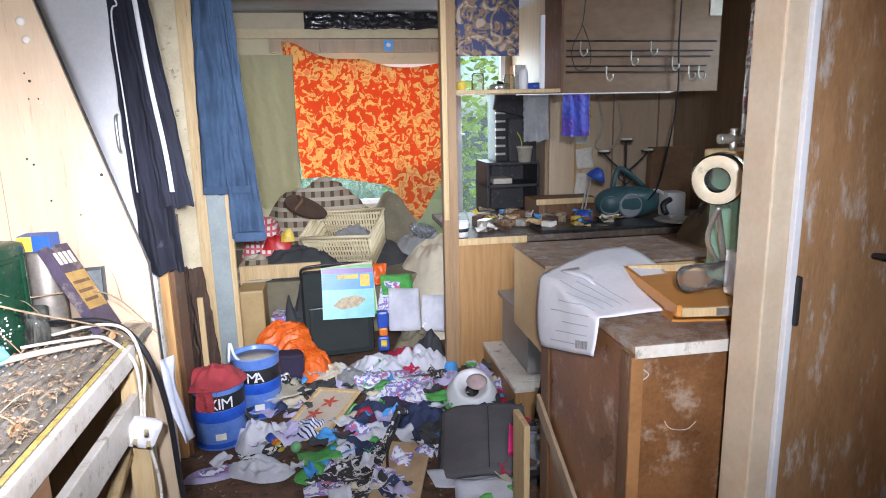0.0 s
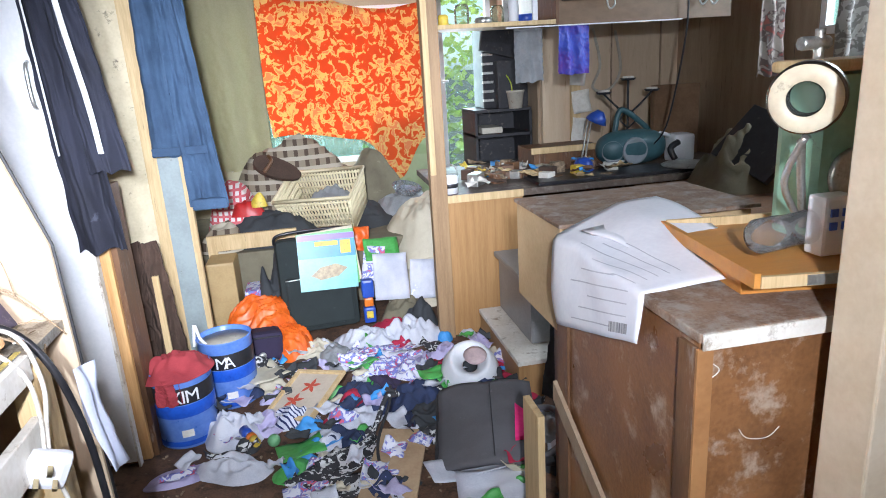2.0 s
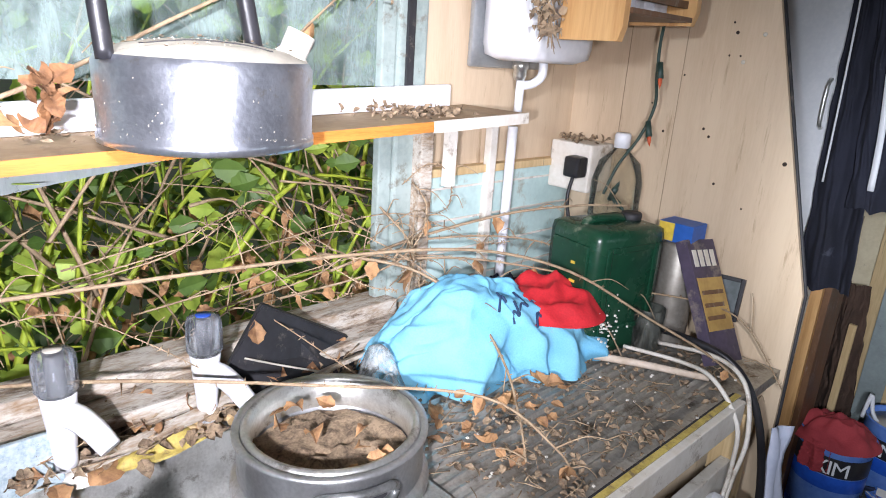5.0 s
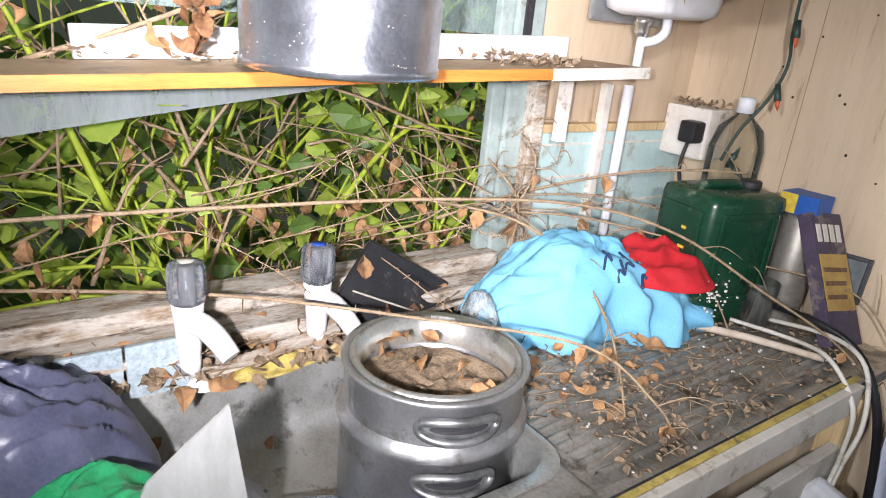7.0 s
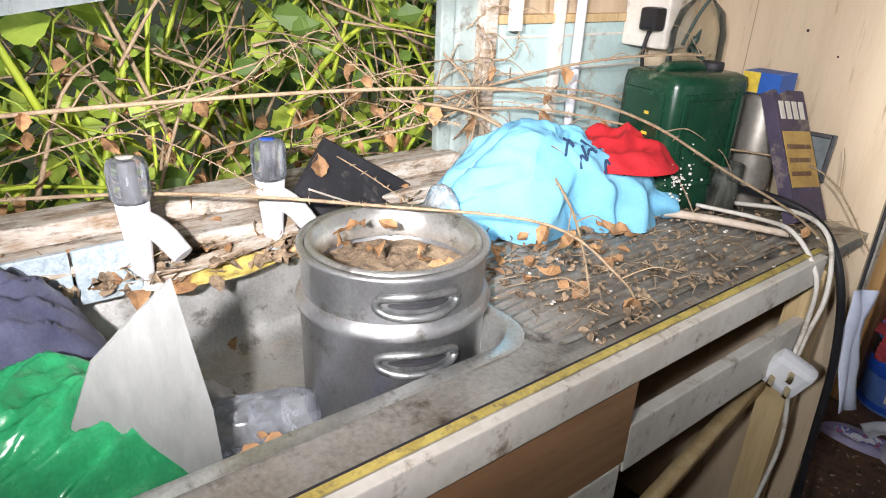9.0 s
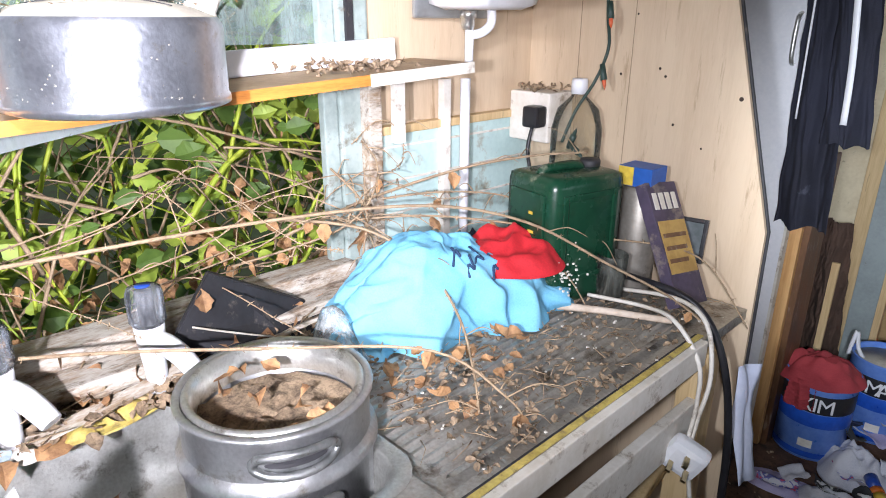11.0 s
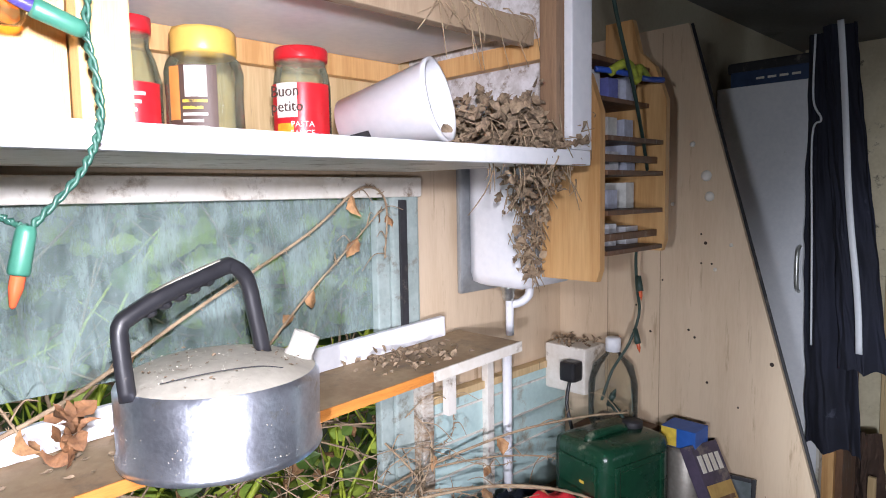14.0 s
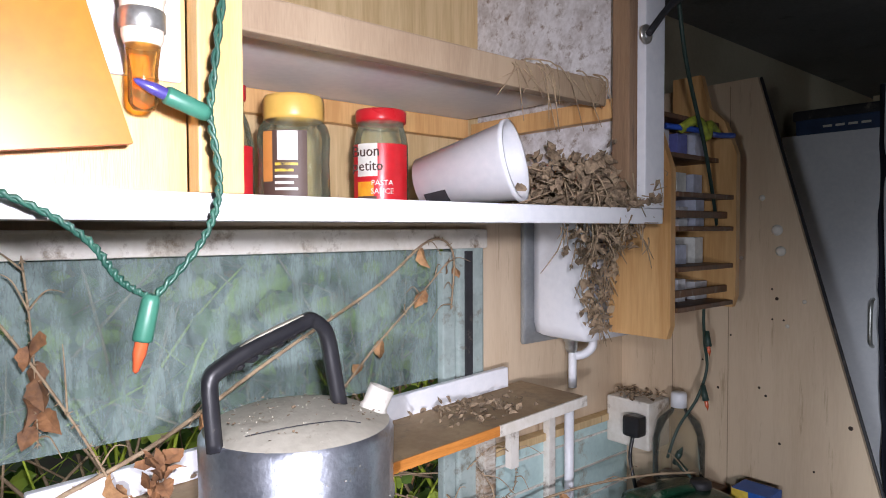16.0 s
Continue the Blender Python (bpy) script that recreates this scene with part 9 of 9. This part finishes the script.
sh = thing("black_shelf_unit", (1.43, 4.5, 0), "black low shelf unit with papers", "shelf unit")
for z in (0.30, 0.66, 0.88, 1.04):
    part("shelf", cube(1.20, 1.585, 4.42, 4.78, z, z + 0.02, 0.002), M["dustblack"], sh)
for x in (1.20, 1.57):
    part("side", cube(x, x + 0.018, 4.42, 4.78, 0, 1.039, 0.002), M["dustblack"], sh)
part("back", cube(1.218, 1.57, 4.765, 4.778, 0.0, 1.039), M["dustblack"], sh)
solid("paper_pile", cube(1.26, 1.40, 4.47, 4.7, 0.9005, 0.94, 0.006), M["alutop"], "papers in the black shelf unit", "papers")
st = thing("hifi_stack", (1.40, 4.6, 1.061), "black stereo stack with a silver front", "stereo")
part("body", cube(1.29, 1.56, 4.52, 4.76, 1.061, 1.56, 0.004), M["black"], st)
for k in range(6):
    part("silver_drawer", cube(1.285, 1.36, 4.508, 4.5195, 1.105 + 0.058 * k, 1.122 + 0.058 * k, 0.003), M["steel"], st, "silver front panel")
solid("loudspeaker", cube(1.37, 1.57, 4.44, 4.515, 1.061, 1.36, 0.004), M["dustblack"], "black loudspeaker beside the stereo", "loudspeaker")
pt = thing("plant_pot", (1.48, 4.40, 1.061), "grey plastic plant pot with a small seedling", "plant pot")
part("pot", lathe([(0, 0), (0.042, 0), (0.055, 0.10), (0.058, 0.10), (0.058, 0.112), (0.052, 0.112), (0.05, 0.09), (0, 0.09)], 22, pose(1.46, 4.435 - 0.07, 1.061)), M["alutop"], pt)
part("seedling", tube([(1.44, 4.36, 1.15), (1.43, 4.36, 1.22), (1.40, 4.35, 1.27)], 0.004), stalk, pt)
tvv = solid("black_screen", cube(-0.12, 0.12, -0.015, 0.015, 0, 0.20, 0.004, pose(1.36, 4.43, 1.40, -8, 14, 10)), M["dustblack"], "dark flat screen tilted on the stereo", "screen")
solid("hung_towel", hanging(1.21, 1.36, 3.585, 1.24, 1.504, 2, 0.01, 11.0, 1.0), COL["grey"], "pale grey cloth hanging under the shelf", "cloth")
solid("blue_bag", hanging(1.365, 1.53, 3.385, 1.27, 1.499, 2.5, 0.012, 12.0, 0.9), mat("blue_purple_plastic", (0.06, 0.10, 0.55), (0.14, 0.05, 0.36), 0.35, scale=6), "blue and purple plastic bag hanging", "bag")
strip = thing("timber_stud", (1.83, 4.28, 0), "brown timber stud with notes pinned on it", "stud")
part("stud", cube(1.80, 1.86, 4.26, 4.298, 0.74, TOP, 0.003), M["pale"], strip)
for k, (z, h, w) in enumerate(((1.36, 0.16, 0.10), (1.18, 0.14, 0.12), (0.98, 0.20, 0.09), (1.50, 0.10, 0.08))):
    part("pinned_note", sheet_of(1.83 + 0.02 * (k % 2), 4.245, z - 0.1, w, h, 0, 0.015, k + 5, 0.0012, (86, 6 * (-1) ** k)), paper_white if k != 3 else M["yellow"], strip, "paper note with a drawing")
solid("coiled_cable", tube([(1.95, 4.285, 1.52), (2.0, 4.28, 1.30), (1.95, 4.28, 1.16), (2.06, 4.28, 1.14), (2.14, 4.28, 1.26), (2.10, 4.28, 1.50)], 0.009), M["alutop"], "grey cable looped on the wall", "cable")
for x in (2.08, 2.42):
    solid("wall_seam", cube(x, x + 0.008, 4.290, 4.299, 0.74, TOP), M["brownwall"], "brown joint strip of the panelled wall", "trim", kind="structure")
solid("cardboard_sheet", cube(2.20, 2.50, 3.95, 4.0, WZ, 1.16, 0.004), mat("brown_cardboard", (0.25, 0.15, 0.085), (0.19, 0.11, 0.06), 0.7), "brown cardboard panel standing at the wall", "cardboard")
solid("wall_paper", hanging(2.36, 2.50, 3.25, 1.20, 1.95, 2, 0.02, 13.0, 0.8), two_tone("newsprint", (0.55, 0.50, 0.46), (0.22, 0.18, 0.17), (0.45, 0.16, 0.14), 16, 4), "torn printed paper hanging on the wall", "paper")
solid("lace_curtain", hanging(2.20, 2.52, 2.6, 0.75, 2.1, 4, 0.03, 14.0, 0.9), two_tone("lace_print", (0.60, 0.58, 0.55), (0.30, 0.28, 0.26), None, 22, 3, trans=0.45), "grey patterned curtain at the side window", "curtain")
solid("leaning_slab", cube(-0.015, 0.015, -0.18, 0.18, 0, 0.30, 0.003, pose(2.10, 3.0, 0.80, 20, 38, 20)), M["black"], "black slab leaning on the worktop", "panel")
solid("heaped_cloth", crumple(2.25, 3.1, 0.70, 0.28, 0.35, 0.28, 361, 0, 22), COL["khaki"], "heap of khaki cloth at the wall", "cloth")
side_table = thing("side_table", (2.1, 2.9, 0), "dark low table under the cloth heap", "table")
part("top", cube(1.75, 2.54, 2.5, 3.33, 0.66, 0.70, 0.004), M["darkwood"], side_table)
for x in (1.78, 2.48):
    for y in (2.53, 3.28):
        part("leg", cube(x, x + 0.04, y, y + 0.04, 0, 0.66), M["darkwood"], side_table)

# ---- chest by the doorway and what lies on it ----
ch = thing("chest", (0.95, 1.4, 0), "worn brown chest with a dusty top and a strap", "chest")
body = part("body", cube(0.688, 1.30, 1.115, 1.66, 0, 0.935, 0.006), M["chest"], ch)
part("top", cube(0.680, 1.305, 1.105, 1.665, 0.936, 0.952, 0.003), M["chesttop"], ch, "dusty chipped top")
part("front_edge", cube(0.684, 1.30, 1.1005, 1.1045, 0.926, 0.951, 0.001), M["oldwhite"], ch, "bare white front edge")
part("corner_strip", cube(0.680, 0.706, 1.108, 1.114, 0, 0.925, 0.001), mat("orange_brown_strip", (0.36, 0.18, 0.07), (0.28, 0.13, 0.05), 0.4), ch)
part("side_frame", cube(0.6805, 0.6875, 1.115, 1.16, 0, 0.925, 0.001), M["darkwood"], ch)
part("side_frame", cube(0.6805, 0.6875, 1.60, 1.66, 0, 0.925, 0.001), M["darkwood"], ch)
part("strap", slab([(0, 0), (0.0, -0.05), (0.52, -0.31), (0.52, -0.255)], 0.010, m=Matrix(((0, 0, -1, 0.6800), (-1, 0, 0, 1.665), (0, 1, 0, 0.60), (0, 0, 0, 1)))), M["brownwall"], ch, "diagonal worn strap")
part("scratch", tube([(0.76, 1.1135, 0.78), (0.775, 1.1135, 0.762), (0.81, 1.1135, 0.757), (0.83, 1.1135, 0.772)], 0.0008), M["oldwhite"], body)
part("scratch", tube([(0.705, 1.1135, 0.90), (0.72, 1.1135, 0.885), (0.70, 1.1135, 0.87)], 0.0009), M["oldwhite"], body)
dr = thing("drawer", (0.95, 1.3, 0.953), "shallow orange-brown wooden drawer lying on the chest", "drawer")
mdr = Matrix.Translation((0.815, 1.150, 0.9535)) @ Euler((radians(-1), radians(0), radians(-9))).to_matrix().to_4x4()
orangew = mat("orange_wood", (0.60, 0.27, 0.06), (0.50, 0.21, 0.04), 0.4, scale=4, stretch=(1, 8, 8))
part("base", cube(0.0, 0.45, 0.07, 0.38, 0.0, 0.035, 0.002, mdr), orangew, dr)
part("tray", cube(-0.015, 0.46, 0.0, 0.36, 0.0355, 0.045, 0.002, mdr), orangew, dr)
for a in ((-0.02, -0.010, -0.005, 0.37, 0.0353, 0.060), (-0.009, 0.46, -0.006, 0.004, 0.0353, 0.054), (-0.009, 0.46, 0.36, 0.37, 0.0353, 0.062)):
    part("rim", cube(*a, 0.001, mdr), orangew if a[0] < -0.01 else M["pale"], dr)
part("tape", cube(0.06, 0.30, -0.0075, -0.0062, 0.037, 0.053, 0, mdr), M["steel"], dr, "strip of grey tape")
bt = thing("plastic_bottle", (0.88, 1.17, 1.03), "empty clear plastic bottle lying in the drawer", "bottle")
mbt = Matrix.Translation((0.855, 1.235, 1.042)) @ Euler((0, radians(88), radians(6))).to_matrix().to_4x4()
part("body", lathe([(0, 0), (0.024, 0.0), (0.029, 0.008), (0.029, 0.05), (0.0275, 0.054), (0.0275, 0.10), (0.029, 0.104), (0.028, 0.14), (0.013, 0.175), (0.012, 0.19), (0, 0.19)], 22, mbt), glass("bottle_plastic", (0.94, 0.95, 0.95), 0.12, 0.10, (0.7, 0.7, 0.7)), bt)
part("neck_ring", lathe([(0.013, 0.176), (0.016, 0.177), (0.016, 0.186), (0.013, 0.187)], 16, mbt), red_paint, bt)
ml = thing("magnifier_lamp", (0.92, 1.35, 0.98), "round magnifier lamp with a cream ring and chrome back", "magnifier lamp")
mml = Matrix.Translation((0.905, 1.21, 1.258)) @ Vector((-0.70, -0.66, -0.05)).to_track_quat("Z", "Y").to_matrix().to_4x4() @ Matrix.Scale(0.88, 4)
part("housing", lathe([(0.030, 0.0), (0.058, 0.0), (0.062, -0.006), (0.062, -0.040), (0.055, -0.048), (0.030, -0.048)], 36, mml), mat("chrome_dull", (0.35, 0.33, 0.30), (0.25, 0.23, 0.2), 0.2, 1.0), ml, "chrome housing")
part("ring", lathe([(0.030, 0.0015), (0.034, 0.004), (0.055, 0.004), (0.058, 0.0012)], 36, mml), mat("cream_enamel", (0.66, 0.58, 0.42), (0.55, 0.47, 0.33), 0.4, dirt=0.2), ml, "cream front ring")
part("lens", lathe([(0, -0.01), (0.02, -0.012), (0.030, -0.016), (0.030, -0.026), (0, -0.03)], 30, mml), glass("lens_glass", (0.85, 0.9, 0.9), 0.03, 0.1), ml)
part("arm", tube([(0.93, 1.24, 1.19), (0.97, 1.28, 1.12), (1.00, 1.30, 1.03)], 0.007), M["steel"], ml)
part("arm", tube([(0.92, 1.22, 1.20), (0.93, 1.27, 1.12), (0.98, 1.29, 1.05)], 0.006), M["steel"], ml)
gm = thing("green_machine", (1.10, 1.45, 0.953), "pale green enamelled machine with chrome parts", "machine")
part("body", cube(1.00, 1.24, 1.275, 1.39, 1.0, 1.29, 0.02), mat("mint_enamel", (0.32, 0.55, 0.40), (0.26, 0.46, 0.33), 0.4, scale=8, dirt=0.12), gm)
part("top", cube(0.985, 1.245, 1.27, 1.395, 1.291, 1.312, 0.008), M["pale"], gm)
part("knob", tube([(0.955, 1.29, 1.338), (1.005, 1.29, 1.338)], 0.011), M["steel"], gm)
part("knob", tube([(0.99, 1.29, 1.313), (0.99, 1.29, 1.36)], 0.008), M["steel"], gm)
part("wheel", lathe([(0, 0), (0.045, 0), (0.05, 0.008), (0.045, 0.016), (0, 0.016)], 26, pose(1.06, 1.273, 1.12, 90, 0, 0)), M["steel"], gm, "chrome wheel")
wb = thing("white_timer", (0.90, 1.36, 1.04), "small white control box with dark keys", "control box")
part("box", cube(0.965, 1.025, 1.215, 1.255, 1.0, 1.10, 0.006), M["white"], wb)
for k in range(4):
    part("key", cube(0.975 + 0.022 * (k % 2), 0.988 + 0.022 * (k % 2), 1.2115, 1.2145, 1.045 + 0.022 * (k // 2), 1.058 + 0.022 * (k // 2)), blue_paint, wb)
cb = thing("cardboard_carton", (0.86, 1.86, 0.5), "open cardboard carton behind the chest", "carton")
card = mat("light_cardboard", (0.56, 0.40, 0.22), (0.48, 0.33, 0.17), 0.7, scale=6)
part("front", cube(0.705, 0.712, 1.70, 2.02, 0.70, 0.965, 0.001), card, cb)
part("side", cube(0.712, 1.20, 1.70, 1.708, 0.70, 0.96, 0.001), card, cb)
part("side", cube(0.712, 1.20, 2.012, 2.02, 0.70, 0.96, 0.001), card, cb)
part("lid", cube(0.70, 1.22, 1.69, 2.03, 0.9655, 0.975, 0.002), M["chesttop"], cb, "dusty brown lid")
solid("low_cabinet", cube(0.82, 1.30, 1.72, 2.05, 0, 0.699, 0.004), M["darkwood"], "dark low cabinet under the carton", "cabinet")


def letter(u, v):
    """A sheet that lies over the chest's edge and hangs down its side."""
    drop = 0.085 + 0.115 * v
    s = -drop + (drop + 0.28) * u
    y = 1.25 + 0.38 * v + 0.05 * u * v
    w = 0.006 * noise.noise(Vector((u * 4, v * 4, 3)))
    if s < 0:
        return (0.672 + w - 0.012 * math.sin(-s * 14), y, 0.962 + s)
    return (0.672 + s, y + 0.12 * s, 0.964 + 0.05 * min(1, v * 1.4) * min(1, s * 6) + w)


pa = thing("letter", (0.72, 1.4, 0.95), "white printed letter draped over the chest's edge", "paper")
part("sheet", surface(letter, 30, 20, 0.0008), mat("white_paper", (0.78, 0.79, 0.84), (0.70, 0.71, 0.77), 0.7, scale=4), pa)
ink = mat("grey_print", (0.48, 0.49, 0.55), (0.38, 0.39, 0.45), 0.7)
for k in range(9):
    u0 = 0.05 + 0.06 * k
    bm = surface(lambda u, v, u0=u0: Vector(letter(u0 + 0.006 * u, 0.12 + (0.60 - 0.1 * (k % 3)) * v)) + Vector((-0.0012, 0, 0.0012)), 1, 16)
    part("print_line", bm, ink, pa, "line of small print")
bm = surface(lambda u, v: Vector(letter(0.03 + 0.05 * u, 0.10 + 0.16 * v)) + Vector((-0.0022, 0, 0.001)), 2, 4)
part("barcode", bm, mat("barcode_grey", (0.12, 0.12, 0.14), (0.6, 0.6, 0.62), 0.7, scale=3, stretch=(1, 60, 1)), pa, "grey barcode block")
solid("letter_second", sheet_of(0.84, 1.50, 0.968, 0.20, 0.24, 20, 0.02, 77, 0.001, (3, -3)), bpy.data.materials["white_paper"], "second white letter lying on the chest", "paper")

# crate, step and sleeve behind the chest
cr = thing("plastic_crate", (1.15, 3.1, 0.1), "grey translucent plastic crate", "crate")
crm = mat("cloudy_grey_plastic", (0.24, 0.24, 0.24), (0.18, 0.18, 0.18), 0.35, scale=8)
part("front", cube(0.985, 0.993, 2.75, 3.22, 0.18, 0.44, 0.002), crm, cr)
part("side", cube(0.993, 1.36, 3.212, 3.22, 0.18, 0.44, 0.002), crm, cr)
part("side", cube(0.993, 1.36, 2.75, 2.758, 0.18, 0.44, 0.002), crm, cr)
part("rim", cube(0.965, 1.38, 2.735, 3.235, 0.44, 0.465, 0.006), crm, cr)
stp = thing("step_box", (0.95, 2.9, 0), "brown wooden box with a dirty white top", "box")
part("body", cube(0.885, 1.45, 2.62, 3.24, 0, 0.150, 0.004), M["oak"], stp)
part("top", cube(0.880, 1.45, 2.615, 3.245, 0.1505, 0.172, 0.004), M["oldwhite"], stp, "dirty white top")
solid("denim_sleeve", hanging(0.92, 1.06, 2.45, 0.10, 0.62, 1.2, 0.03, 15.0, 1.2, 0.08), COL["charcoal"], "dark grey trouser leg hanging from the carton", "trousers")
solid("short_plank", cube(0.655, 0.675, 1.74, 1.86, 0.0, 0.46, 0.003, None), M["pale"], "pale short plank leaning on the chest", "plank")
solid("blue_bottle", lathe([(0, 0), (0.025, 0), (0.028, 0.01), (0.028, 0.06), (0.015, 0.08), (0.015, 0.10), (0, 0.10)], 18, pose(1.02, 2.40, 0.08)), M["white"], "small white and blue bottle by the step", "bottle")
ceil = thing("ceiling_lamp", (0.1, 2.2, TOP - 0.05), "small round white ceiling lamp", "ceiling lamp")
part("base", lathe([(0, 0.05), (0.05, 0.05), (0.05, 0.03), (0.035, 0.0), (0, 0.0)], 22, pose(-0.45, 1.95, TOP - 0.052)), M["oldwhite"], ceil)
solid("ceiling_trunking", cube(-0.46, 2.0, 1.94, 1.95, TOP - 0.006, TOP - 0.0005), M["white"], "thin white cable strip on the ceiling", "cable", kind="structure")

# ---- side window ----
w3 = thing("window_3", (2.57, 2.25, 1.32), "side window with a white frame", "window", kind="structure")
for y0, y1, z0, z1 in ((2.0, 3.1, 1.38, 1.42), (2.0, 3.1, 1.90, 1.94), (2.0, 2.04, 1.42, 1.90), (3.06, 3.1, 1.42, 1.90), (2.53, 2.57, 1.42, 1.90)):
    part("frame_bar", cube(X1 + 0.004, X1 + 0.045, y0, y1, z0, z1, 0.003), M["white"], w3)
for y0, y1 in ((2.04, 2.53), (2.57, 3.06)):
    q = part("pane", cube(X1 + 0.022, X1 + 0.026, y0, y1, 1.42, 1.90), bpy.data.materials["hazy_pane"], w3)
    q.visible_shadow = False
